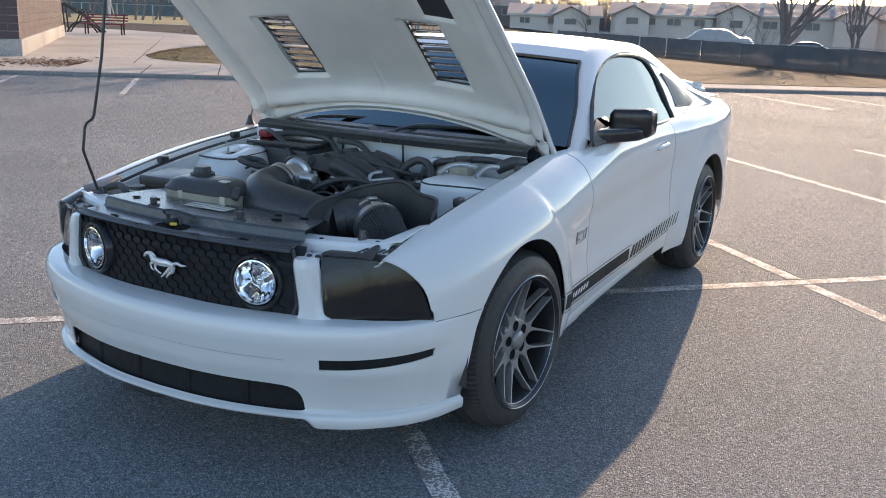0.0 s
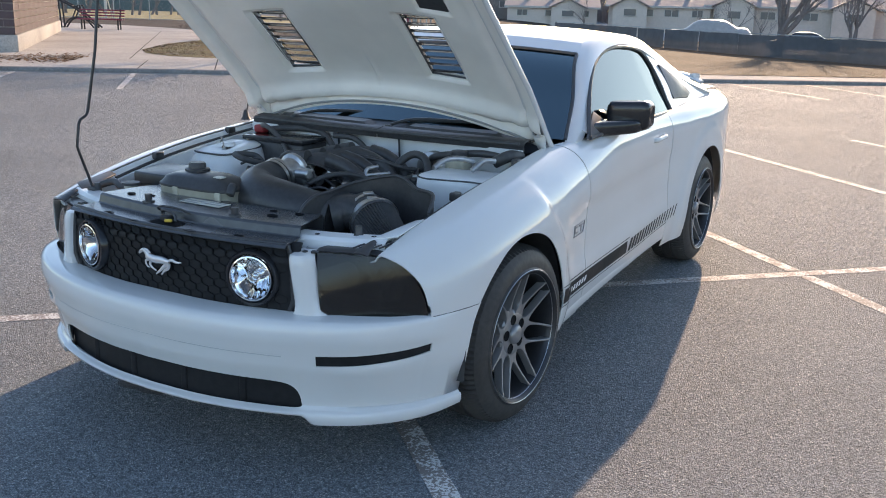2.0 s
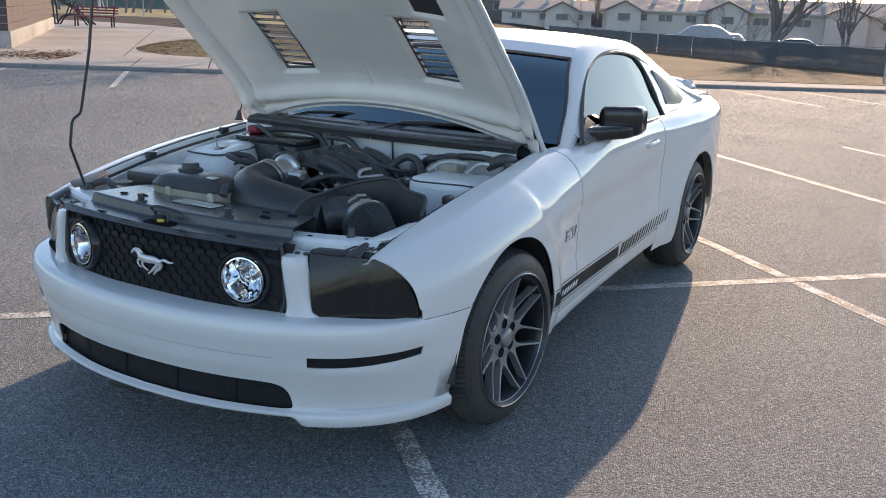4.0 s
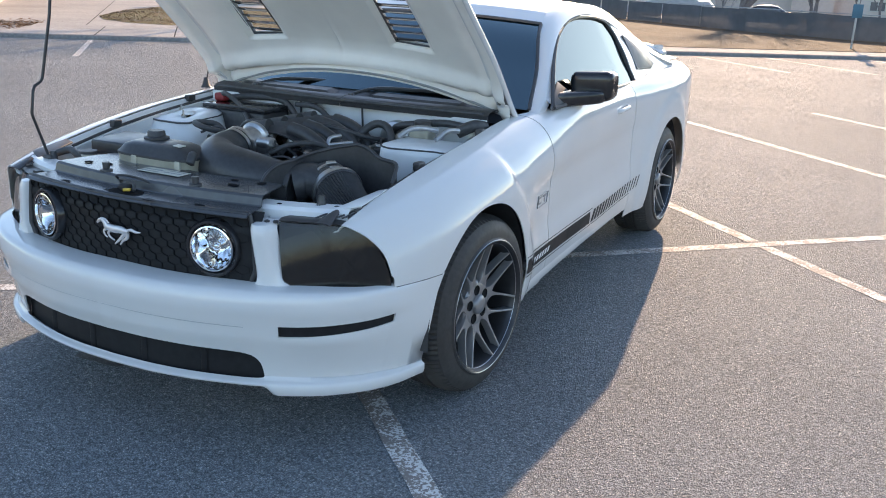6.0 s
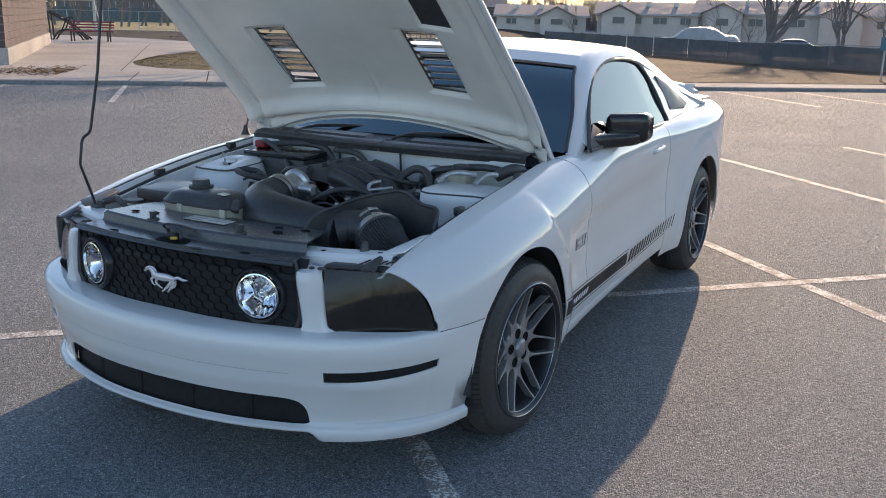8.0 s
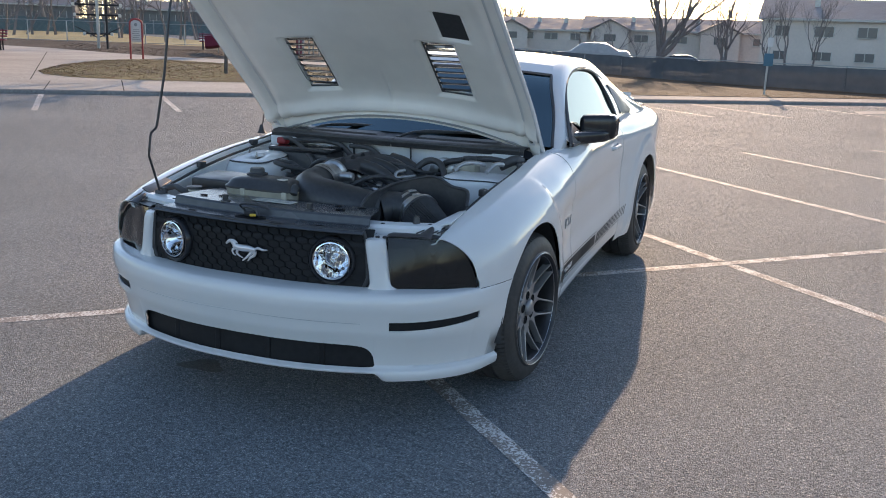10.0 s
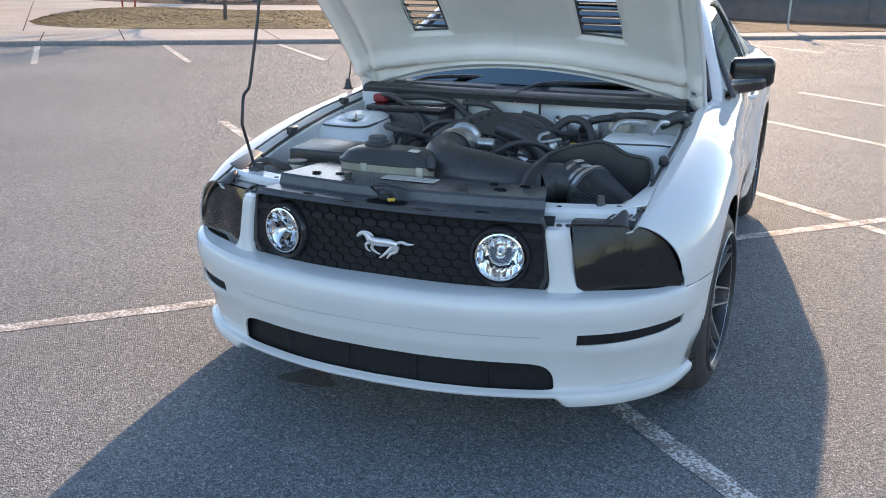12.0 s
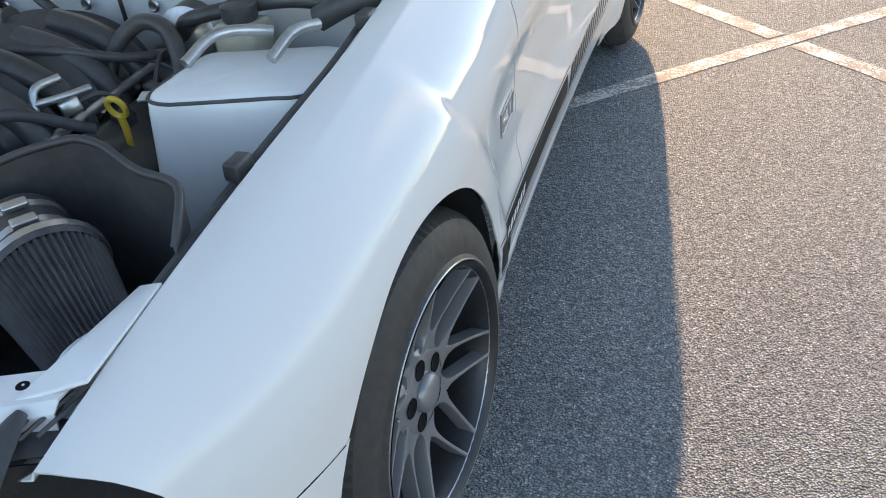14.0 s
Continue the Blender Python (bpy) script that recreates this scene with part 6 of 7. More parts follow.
kerb()
area("pavement", [(-60, 0.17), (70, 0.17), (70, 1.45), (12, 1.45), (12, 20), (5.9, 19.6), (2.8, 19.4), (-0.3, 21.1), (-3.0, 24.7), (-5.6, 28.9), (-8.3, 31.8), (-30, 44), (-60, 44)], 0.14, "concrete", "sunlit pale concrete pavement with joints", "pavement")
area("lawn", [(-3.38, 7.7), (-3.0, 6.0), (-2.2, 4.8), (-0.6, 4.0), (1.4, 3.85), (8.0, 3.6), (12, 3.4), (12, 14.2), (5.2, 14.4), (2.5, 14.9), (1.2, 16.2), (-0.24, 17.7), (-1.4, 17.2), (-2.35, 15.9), (-3.2, 11.6)], 0.15, "dry_grass", "patchy dry winter grass island", "grass")
area("bark_bed", [(12, 20), (5.9, 19.6), (2.8, 19.4), (-0.3, 21.1), (-3.0, 24.7), (-5.6, 28.9), (-8.3, 31.8), (-30, 44), (-11, 47.8), (-5.6, 46.2), (-0.2, 41.4), (4.8, 39.9), (14, 36), (20, 28)][::-1], 0.145, "mulch", "dark bark mulch under the playground", "mulch")
area("field", [(-200, 44), (-30, 44), (-11, 47.8), (-5.6, 46.2), (-0.2, 41.4), (4.8, 39.9), (14, 36), (2, 60), (-8, 95), (-200, 95)][::-1], 0.13, "field", "pale yellow winter playing field", "grass")
area("verge", [(7.5, 1.45), (70, 1.45), (70, 2.0), (24, 2.0), (19, 14), (16.5, 26), (13, 30), (9.0, 22), (7.5, 14)], 0.152, "verge", "brown bare winter verge before the fence", "grass")


def far_place(a, b):
    q = at(a, b)
    return (q.x, q.y, 0.035 - 1.7 * fall(q.x, q.y))


land("far_ground", [-300, -150, -100] + list(range(-60, 64, 4)) + [80, 120, 300], [2.1, 10, 18, 26, 30] + list(range(34, 110, 4)) + [130, 180, 300], far_place, "verge", "dull ground round the far houses", "ground",
     lambda a, b: b >= 94 or a >= 24 or (b >= 26 and a >= 18) or (b >= 34 and a >= 3))

# joints in the pavement
for a0, b0, a1, b1 in ((-2.95, 3.5, -5.25, 23.4), (-9.5, 3.6, -3.2, 4.4), (-0.64, 0.2, -0.93, 3.9), (2.4, 0.2, 2.35, 3.8), (5.6, 0.2, 5.6, 3.7), (-2.2, 0.2, -2.45, 3.0), (-7.8, 0.2, -8.2, 20.0), (13, 0.2, 13, 1.42), (16.5, 0.2, 16.5, 1.42), (20, 0.2, 20, 1.42)):
    p, q = at(a0, b0, 0.142), at(a1, b1, 0.142)
    n = (q - p).cross(Vector((0, 0, 1))).normalized() * 0.012
    tagged(single("pavement_joint", mesh_of([p - n, q - n, q + n, p + n], [(0, 1, 2, 3)], False), "seam", "dark joint between concrete slabs", "joint", "pavement joints", "structure"))

# stall lines by the kerb
for a0 in (-6.9, -4.55, -2.22, 0.11, 2.33, 4.7, 7.5, 10.5, 12.3, 14.9, 17.4, 19.9, 22.4):
    b0, a1, b1 = -0.05, a0 + 0.40, -3.7
    painted("stall_line", at(a0, b0), at(a1, b1), 0.10, "line", "white stall line running to the kerb")
ramp = [at(15.2, -2.6), at(17.6, -2.1), at(17.9, -1.4), at(15.6, -1.9)]
single("ramp_patch", mesh_of([(v.x, v.y, 0.006) for v in ramp], [(0, 1, 2, 3)], False), "concrete", "pale concrete patch in the asphalt", "patch", kind="structure")

# grass tufts and leaves
def scatter(name, n, region, mat, label, category, size, seed, flat=False):
    rng = random.Random(seed)
    verts, faces = [], []
    while len(faces) < n:
        a, b, z = region(rng)
        p = at(a, b, z)
        t = rng.uniform(0, 6.3)
        d = Vector((math.cos(t), math.sin(t), 0))
        s = size * rng.uniform(0.5, 1.3)
        o = len(verts)
        if flat:
            e = Vector((-d.y, d.x, 0))
            verts += [p - d * s, p + e * s * 0.5 + Vector((0, 0, 0.02 * rng.random())), p + d * s + Vector((0, 0, 0.015)), p - e * s * 0.5]
            faces.append((o, o + 1, o + 2, o + 3))
        else:
            lean = Vector((rng.uniform(-0.5, 0.5), rng.uniform(-0.5, 0.5), 1)) * s
            verts += [p - d * s * 0.10, p + d * s * 0.10, p + lean]
            faces.append((o, o + 1, o + 2))
    ob = single(name, mesh_of(verts, faces, False), mat, label, category, kind="stuff")
    return ob


def in_lawn(rng):
    a = rng.uniform(-3.3, 9.0)
    near = np.interp(a, [-3.4, -3.0, -2.2, -0.6, 1.4, 12], [7.7, 6.1, 4.9, 4.1, 3.9, 3.45])
    far = np.interp(a, [-3.4, -3.2, -2.35, -1.4, -0.24, 1.2, 2.5, 12], [7.8, 11.5, 15.7, 17.0, 17.5, 16.0, 14.7, 14.1])
    return a, rng.uniform(near, far), 0.15


def in_bark(rng):
    a = rng.uniform(-6, 10)
    return a, np.interp(a, [-8.3, -5.6, -3, -0.3, 2.8, 5.9, 12], [32, 29.1, 24.9, 21.3, 19.6, 19.8, 20.2]) + rng.uniform(0.1, 12), 0.148


scatter("grass", 22000, in_lawn, "blade", "short dry grass blades", "grass", 0.035, 3)
scatter("leaves", 4200, in_lawn, "leaf", "brown leaves lying in the grass", "leaves", 0.05, 4, True)
scatter("leaf_litter", 700, lambda r: (-4.0 - abs(r.gauss(0, 1.1)), 3.0 + r.gauss(0, 0.8), 0.145), "leaf", "brown leaf litter swept along the pavement", "leaves", 0.06, 5, True)
scatter("verge_grass", 7000, lambda r: (r.uniform(11.5, 24), 1.5 + 9 * r.random() ** 1.6, 0.15), "blade", "short brown verge grass", "grass", 0.03, 6)
scatter("bark_chips", 5000, in_bark, "chip", "bark chips in the play area", "mulch", 0.07, 7, True)


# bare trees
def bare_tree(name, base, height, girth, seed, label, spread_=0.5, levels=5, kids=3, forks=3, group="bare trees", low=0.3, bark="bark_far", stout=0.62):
    rng = random.Random(seed)
    wood, twigs = [], []

    def grow(p, d, length, r, level):
        n = 5 if level < 2 else 3
        pts, q, way = [p], p.copy(), d.copy()
        for _ in range(n):
            way = (way + Vector((rng.gauss(0, 0.12), rng.gauss(0, 0.12), rng.gauss(0.02, 0.08)))).normalized()
            q = q + way * length / n
            pts.append(q.copy())
        end = r * (stout if level < levels else 0.3)
        (wood if level < 2 else twigs).append(tube_data(pts, lambda t: r + (end - r) * t, 9 if level < 1 else 6 if level < 2 else 4, False))
        if level >= levels:
            return
        m = forks if level == 0 else kids
        for k in range(m):
            i = n if (k == 0 or level == 0) else rng.randint(max(1, n // 2), n)
            ang = spread_ * rng.uniform(0.5, 1.3)
            side = Vector((rng.gauss(0, 1), rng.gauss(0, 1), rng.gauss(0, 0.4)))
            side = (side - way * side.dot(way)).normalized()
            nd = (way * math.cos(ang) + side * math.sin(ang) + Vector((0, 0, 0.12))).normalized()
            grow(pts[i], nd, (height * 0.27 if level == 0 else length) * rng.uniform(0.62, 0.85), end * rng.uniform(0.6, 0.85) if k else end * 0.95, level + 1)
    grow(Vector((0, 0, -0.05)), Vector((rng.gauss(0, 0.05), rng.gauss(0, 0.05), 1)).normalized(), height * low, girth / 2, 0)
    t = thing(name, label, "tree", group, at=tuple(base))
    part("trunk", joined(wood), bark, t)
    part("crown", joined(twigs), bark, t, "leafless spread of fine twigs")
    return t


bare_tree("tree", at(1.71, 8.0, 0.15), 7.2, 0.115, 11, "young leafless tree with a thin trunk on the grass", 0.62, 5, 3, 5, low=0.20, bark="bark", stout=0.86)
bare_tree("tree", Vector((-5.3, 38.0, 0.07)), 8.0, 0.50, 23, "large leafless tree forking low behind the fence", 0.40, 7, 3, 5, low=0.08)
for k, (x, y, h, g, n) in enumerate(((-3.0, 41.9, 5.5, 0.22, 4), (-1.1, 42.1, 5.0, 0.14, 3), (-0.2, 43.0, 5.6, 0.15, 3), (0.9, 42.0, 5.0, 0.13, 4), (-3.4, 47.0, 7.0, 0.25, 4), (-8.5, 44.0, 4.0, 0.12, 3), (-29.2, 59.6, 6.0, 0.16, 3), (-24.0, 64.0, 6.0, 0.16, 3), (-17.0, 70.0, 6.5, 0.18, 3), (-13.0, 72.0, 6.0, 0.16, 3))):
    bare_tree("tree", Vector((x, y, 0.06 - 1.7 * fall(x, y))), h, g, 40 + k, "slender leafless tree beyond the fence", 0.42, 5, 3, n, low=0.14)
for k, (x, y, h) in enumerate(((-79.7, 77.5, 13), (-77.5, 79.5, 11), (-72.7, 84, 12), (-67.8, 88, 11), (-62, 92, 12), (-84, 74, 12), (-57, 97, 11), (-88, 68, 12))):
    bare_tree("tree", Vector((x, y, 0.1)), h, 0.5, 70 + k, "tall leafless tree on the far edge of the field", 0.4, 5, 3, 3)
bare_tree("tree", at(-1.0, 52, 0.1), 7.5, 0.20, 91, "leafless tree behind the playground", 0.5, 6, 3, 3)
bare_tree("tree", at(7.0, 45, 0.1), 7.0, 0.18, 92, "leafless tree behind the playground", 0.5, 6, 3, 3)


# fences
def screen_fence(pts, h, label):
    f = thing("fence", label, "fence")
    for k in range(len(pts) - 1):
        p, q = pts[k], pts[k + 1]
        rng = random.Random(k)
        m = max(2, int((q - p).length / 0.5))
        n = (q - p).normalized().cross(Vector((0, 0, 1)))
        rows = []
        for i in range(m + 1):
            c = p + (q - p) * i / m + n * 0.03 * math.sin(i * 2.1 + k)
            rows.append([c + Vector((0, 0, 0.02)), c + n * rng.uniform(-0.02, 0.02) + Vector((0, 0, h * 0.5)), c + Vector((0, 0, h - 0.04 + rng.uniform(-0.02, 0.015)))])
        part("fence_panel", sheet(rows), "fence", f, "", 0.006)
        part("fence_post", tube([p - n * 0.06, p - n * 0.06 + Vector((0, 0, h + 0.03))], 0.026, 8), "galv", f, "galvanised post")
        part("top_rail", tube([p - n * 0.05 + Vector((0, 0, h)), q - n * 0.05 + Vector((0, 0, h))], 0.014, 6), "galv", f)
    return f


line = [at(14.2, 30, 0.12), at(15.6, 17.5, 0.12), at(17.1, 10.3, 0.12), at(18.9, 6.6, 0.12), at(20.3, 4.6, 0.12), at(21.3, 3.3, 0.12), at(23.5, 2.2, 0.12), at(40, 2.0, 0.12)]
fence_pts = []
for p, q in zip(line, line[1:]):
    m = max(1, round((q - p).length / 2.6))
    fence_pts += [p + (q - p) * i / m for i in range(m)]
fence_pts.append(line[-1])
screen_fence(fence_pts, 0.80, "chain-link fence with dark privacy screen on steel posts")

def link_fence(p, q, h, gap, label):
    f = thing("wire_fence", label, "fence")
    m = round((q - p).length / gap)
    for i in range(m + 1):
        c = p + (q - p) * i / m
        part("fence_post", tube([c, c + Vector((0, 0, h))], 0.035, 8), "galv", f)
    for z in (h, 0.08):
        part("fence_rail", tube([p + Vector((0, 0, z)), q + Vector((0, 0, z))], 0.022, 6), "galv", f)
    way = (q - p).normalized()
    wires = []
    L = (q - p).length
    for i in range(int(L / 0.35)):
        for s in (1, -1):
            a = p + way * (i * 0.35)
            b = a + way * s * h
            if 0 <= (b - p).dot(way) <= L:
                wires.append(tube_data([a + Vector((0, 0, 0.08)), b + Vector((0, 0, h))], 0.002, 3, False))
    part("wire_mesh", joined(wires), "galv", f)


link_fence(at(-26, 50.0, 0.13), at(10, 38.8, 0.13), 1.3, 2.6, "low galvanised chain-link fence round the field")
green = thing("windbreak", "long dark green screen on the field's far fence", "fence")
for k in range(11):
    p, q = at(-75 + 8 * k, 86.5 - 0.05 * k, 0.1), at(-75 + 8 * (k + 1) - 0.1, 86.5 - 0.05 * k, 0.1)
    part("screen_panel", sheet([[p + (q - p) * u + Vector((0, 0, 0.1)), p + (q - p) * u + Vector((0, 0, 1.5 + 0.05 * math.sin(3 * u)))] for u in np.linspace(0, 1, 5)]), "fence_g", green, "", 0.01)
    part("screen_post", tube([p, p + Vector((0, 0, 1.6))], 0.03, 6), "galv", green)

# football goal on the field
goal = thing("goal", "white steel football goal on the playing field", "goal", at=(-50.6, 42.9, 0.065), turn=29)
for x in (0.0, -5.6):
    part("goal_post", tube([(x, 0, 0), (x, 0, 2.0)], 0.10, 10), "frame_w", goal)
    part("back_stay", tube([(x, 0, 1.95), (x, 1.2, 0)], 0.04, 8), "frame_w", goal)
part("crossbar", tube([(-5.65, 0, 2.0), (0.05, 0, 2.0)], 0.09, 10), "frame_w", goal)


# playground
def playground():
    sl = thing("slide", "maroon plastic playground slide", "slide", at=tuple(at(1.55, 27.6, 0.15)), turn=39 - 16)
    run = path_curve([(-0.05, 0, 0.20), (0.45, 0, 0.26), (1.05, 0.05, 0.62), (1.7, 0.1, 1.08), (2.5, 0.15, 1.42)], 24)
    rows = [[p + Vector((0, -0.46, 0.60)), p + Vector((0, -0.38, 0.12)), p + Vector((0, -0.2, 0)), p + Vector((0, 0.2, 0)), p + Vector((0, 0.38, 0.12)), p + Vector((0, 0.46, 0.60))] for p in run]
    part("chute", sheet(rows), "playred", sl, "", 0.03)
    part("side_rail", tube([p + Vector((0, -0.46, 0.60)) for p in run], 0.04, 8), "playred", sl)
    part("side_rail", tube([p + Vector((0, 0.46, 0.60)) for p in run], 0.04, 8), "playred", sl)
    for x, z in ((0.5, 0.36), (1.7, 1.06)):
        part("slide_leg", tube([(x, 0.1, 0), (x, 0.1, z)], 0.03, 8), "galv", sl)
    tw = thing("play_tower", "maroon and teal climbing tower with posts", "playground", at=tuple(at(3.45, 25.4, 0.15)), turn=39)
    for x in (0, 1.2, 2.4):
        for y in (0, 1.3):
            part("tower_post", tube([(x, y, 0), (x, y, 2.7)], 0.055, 10), "playred" if x != 1.2 else "trim", tw)
    for x in (0, 1.2):
        part("deck", box(x, x + 1.2, 0, 1.3, 1.30, 1.38, 0.02), "trim", tw)
    part("roof_panel", prism([(-0.2, -0.2, 2.5), (1.4, -0.2, 2.5), (1.0, 0.65, 3.2), (0.2, 0.65, 3.2)], (0, 0.05, 0.04), 0.01), "playred", tw)
    part("roof_panel", prism([(-0.2, 1.5, 2.5), (1.4, 1.5, 2.5), (1.0, 0.65, 3.2), (0.2, 0.65, 3.2)], (0, -0.05, 0.04), 0.01), "playred", tw)
    for k in range(8):
        part("rail_bar", tube([(1.25 + 0.15 * k, 0, 1.38), (1.25 + 0.15 * k, 0, 2.1)], 0.018, 6), "playred", tw)
    part("hand_rail", tube([(1.2, 0, 2.12), (2.4, 0, 2.12)], 0.03, 8), "playred", tw)
    wall = part("climbing_wall", sheet([[(0.35 + 0.05 * math.sin(z * 3) + 0.55 * u, -0.35 - 0.25 * (1 - z / 1.6), z) for z in np.linspace(0, 1.6, 9)] for u in np.linspace(0, 1, 6)]), "playblue", tw, "teal climbing wall with holds", 0.06)
    rng = random.Random(8)
    for k in range(9):
        z = 0.25 + 0.16 * k
        hold = moved(lathe([(0.0, 0.06), (0.03, 0.05), (0.05, 0.0)], 8, "y"), Matrix.Translation((0.35 + rng.uniform(0.1, 0.5), -0.42 - 0.25 * (1 - z / 1.6), z)) @ Matrix.Rotation(math.pi, 4, "Z"))
        part("hold", hold, "label", wall)
    for k in range(5):
        a = 0.5 * k
        part("arch_bar", tube([(2.5 + 0.5 * k, 0, 0), (2.5 + 0.5 * k, 0.1, 1.4 + 0.1 * math.sin(a)), (2.5 + 0.5 * k, 0.65, 1.9), (2.5 + 0.5 * k, 1.3, 1.5), (2.5 + 0.5 * k, 1.4, 0)], 0.035, 8, 20), "galv", tw)
    part("top_beam", tube([(2.4, 0.65, 1.9), (4.6, 0.65, 1.9)], 0.04, 8), "playred", tw)
    # tall post with cross arms
    po = thing("climbing_pole", "tall grey climbing pole with cross arms", "playground", at=tuple(at(-3.7, 30.0, 0.15)), turn=39)
    po.scale = (1.17, 1.17, 1.17)
    part("mast", tube([(0, 0, 0), (0, 0, 3.6)], 0.065, 12), "galv", po)
    part("mast", tube([(0.35, 0.1, 0), (0.35, 0.1, 3.6)], 0.05, 10), "trim", po)
    for z, w in ((1.82, 0.95), (1.40, 0.9), (0.62, 0.55)):
        part("cross_arm", tube([(-w, 0, z), (w, 0.05, z)], 0.04, 8), "trim", po)
        for s in (-1, 1):
            part("arm_end", box(s * w - 0.06, s * w + 0.06, -0.06, 0.06, z - 0.08, z + 0.06, 0.02), "label", po)
    for s in (-1, 1):
        part("brace", tube([(s * 0.9, 0, 1.82), (s * 0.4, 0, 2.3)], 0.025, 8), "trim", po)
        part("brace", tube([(s * 0.9, 0, 0.9), (0, 0, 0.45)], 0.02, 8), "trim", po)
    # sign
    sg = thing("park_sign", "pale notice board in a red arched frame", "sign", at=tuple(at(-1.25, 17.4, 0.15)), turn=36)
    sg.scale = (0.92, 0.92, 1.03)
    for x in (-0.24, 0.24):
        part("sign_post", box(x - 0.035, x + 0.035, -0.035, 0.035, 0, 1.30, 0.008), "signred", sg)
    part("sign_arch", tube([(0.24 * math.cos(a), 0, 1.28 + 0.16 * math.sin(a)) for a in np.linspace(0, math.pi, 17)], 0.04, 8), "signred", sg)
    part("sign_board", prism([(-0.20, -0.02, 0.62), (0.20, -0.02, 0.62), (0.20, -0.02, 1.25)] + [(0.20 * math.cos(a), -0.02, 1.27 + 0.13 * math.sin(a)) for a in np.linspace(0.2, math.pi - 0.2, 9)] + [(-0.20, -0.02, 1.25)], (0, 0.03, 0), 0.004), "signface", sg)
    for k in range(6):
        part("sign_bar", box(-0.15 + 0.02 * (k % 3), 0.15 - 0.03 * (k % 2), -0.030, -0.024, 0.70 + 0.07 * k, 0.72 + 0.07 * k), "grey_mark", sg, "plain bar in place of writing")
    part("sign_mark", moved(lathe([(0.0, 0.0), (-0.006, 0.055), (0.0, 0.065)], 16, "y"), Matrix.Translation((0, -0.024, 1.24))), "grey_mark", sg)
    # benches
    for k, (p, t) in enumerate(((Vector((-31.9, 26.3, 0.075)), 30), (at(2.2, 33.5, 0.14), 39))):
        b = thing("bench", "red steel park bench with a slatted back", "bench", "park benches", at=tuple(p), turn=t)
        for y, z in ((0.0, 0.45), (0.12, 0.45), (0.24, 0.45), (0.36, 0.60), (0.40, 0.72), (0.43, 0.84)):
            part("slat", box(-1.0, 1.0, y - 0.05, y + 0.05, z - 0.03, z + 0.03, 0.012), "playred", b)
        for x in (-0.8, 0.8):
            part("bench_leg", tube([(x, 0.0, 0), (x, 0.0, 0.43), (x, 0.30, 0.45), (x, 0.45, 0.9)], 0.035, 8), "trim", b)
            part("bench_leg", tube([(x, 0.34, 0), (x, 0.32, 0.45)], 0.035, 8), "trim", b)
    # black tubular frame by the building
    fr = thing("climber", "black tubular climber beside the brick building", "playground", at=(-34.0, 26.9, 0.075), turn=30)
    fr.scale = (0.78, 0.78, 0.85)
    for y in (0, 0.5):
        part("hoop", tube([(-1.2, y, 1.5), (-0.4, y, 1.15), (0.2, y, 0.8), (0.75, y, 0.35), (1.2, y, 0.05)], 0.05, 8, 20), "trim", fr)
        part("hoop", tube([(-0.9, y, 0), (-0.5, y, 0.45), (0.0, y, 0.55), (0.5, y, 0.42), (0.9, y, 0)], 0.05, 8, 20), "trim", fr)
        part("strut", tube([(-0.35, y, 0.5), (0.1, y, 1.2), (0.3, y, 0.7)], 0.04, 8, 10), "trim", fr)
        part("strut", tube([(-1.0, y, 0), (-1.1, y, 1.5)], 0.05, 8), "trim", fr)
    for x, z in ((-0.4, 1.15), (0.2, 0.8), (0.0, 0.55)):
        part("rung", tube([(x, 0, z), (x, 0.5, z)], 0.03, 8), "trim", fr)


playground()

# street sign post by the far kerb
sp = thing("sign_post", "thin steel post with small parking signs", "sign", at=tuple(at(16.19, 2.63, 0.15)), turn=39)
part("post", tube([(0, 0, 0), (0.02, 0, 1.62)], 0.03, 8), "galv", sp)
part("sign_plate", box(-0.15, 0.15, -0.045, -0.035, 0.78, 1.12, 0.004), "playblue", sp, "dark blue-grey plate")
part("sign_plate", box(-0.09, 0.09, -0.05, -0.04, 1.30, 1.55, 0.004), "signface", sp, "small pale plate")


# parked cars beyond the fence
def far_car(base, turn, mat, label, size, bumpy=False):
    c = thing("parked_car", label, "car", at=tuple(base), turn=turn)
    c.scale = (size, size, size)
    top = spline([(-2.2, 0.55), (-1.9, 0.75), (-1.1, 0.88), (-0.6, 1.25), (0.1, 1.36), (0.9, 1.30), (1.5, 0.98), (2.0, 0.92), (2.25, 0.6)])
    rng = random.Random(3)
    rows = []
    for k in range(31):
        x = -2.2 + 4.45 * k / 30
        t = top(x)
        r = []
        for q in np.linspace(-1, 1, 15):
            w = 0.86
            z = t - (t - 0.25) * abs(q) ** 3.5 + (rng.uniform(-0.02, 0.02) if bumpy else 0)
            r.append((x, w * math.copysign(abs(q) ** 0.7, q), z))
        rows.append(r)
    part("body", sheet(rows, sharp=70), mat, c)
    if not bumpy:
        for x in (-1.35, 1.35):
            for s in (-1, 1):
                part("wheel", moved(lathe([(-0.1, 0.2), (-0.1, 0.31), (0.1, 0.31), (0.1, 0.2)], 24, "y"), Matrix.Translation((x, s * 0.8, 0.31))), "rubber", c)
        for s in (-1, 1):
            part("window", prism([(-0.95, s * 0.80, 0.92), (1.2, s * 0.80, 0.95), (0.75, s * 0.66, 1.22), (-0.45, s * 0.66, 1.20)], (0, s * 0.02, 0), 0.004), "pane", c)


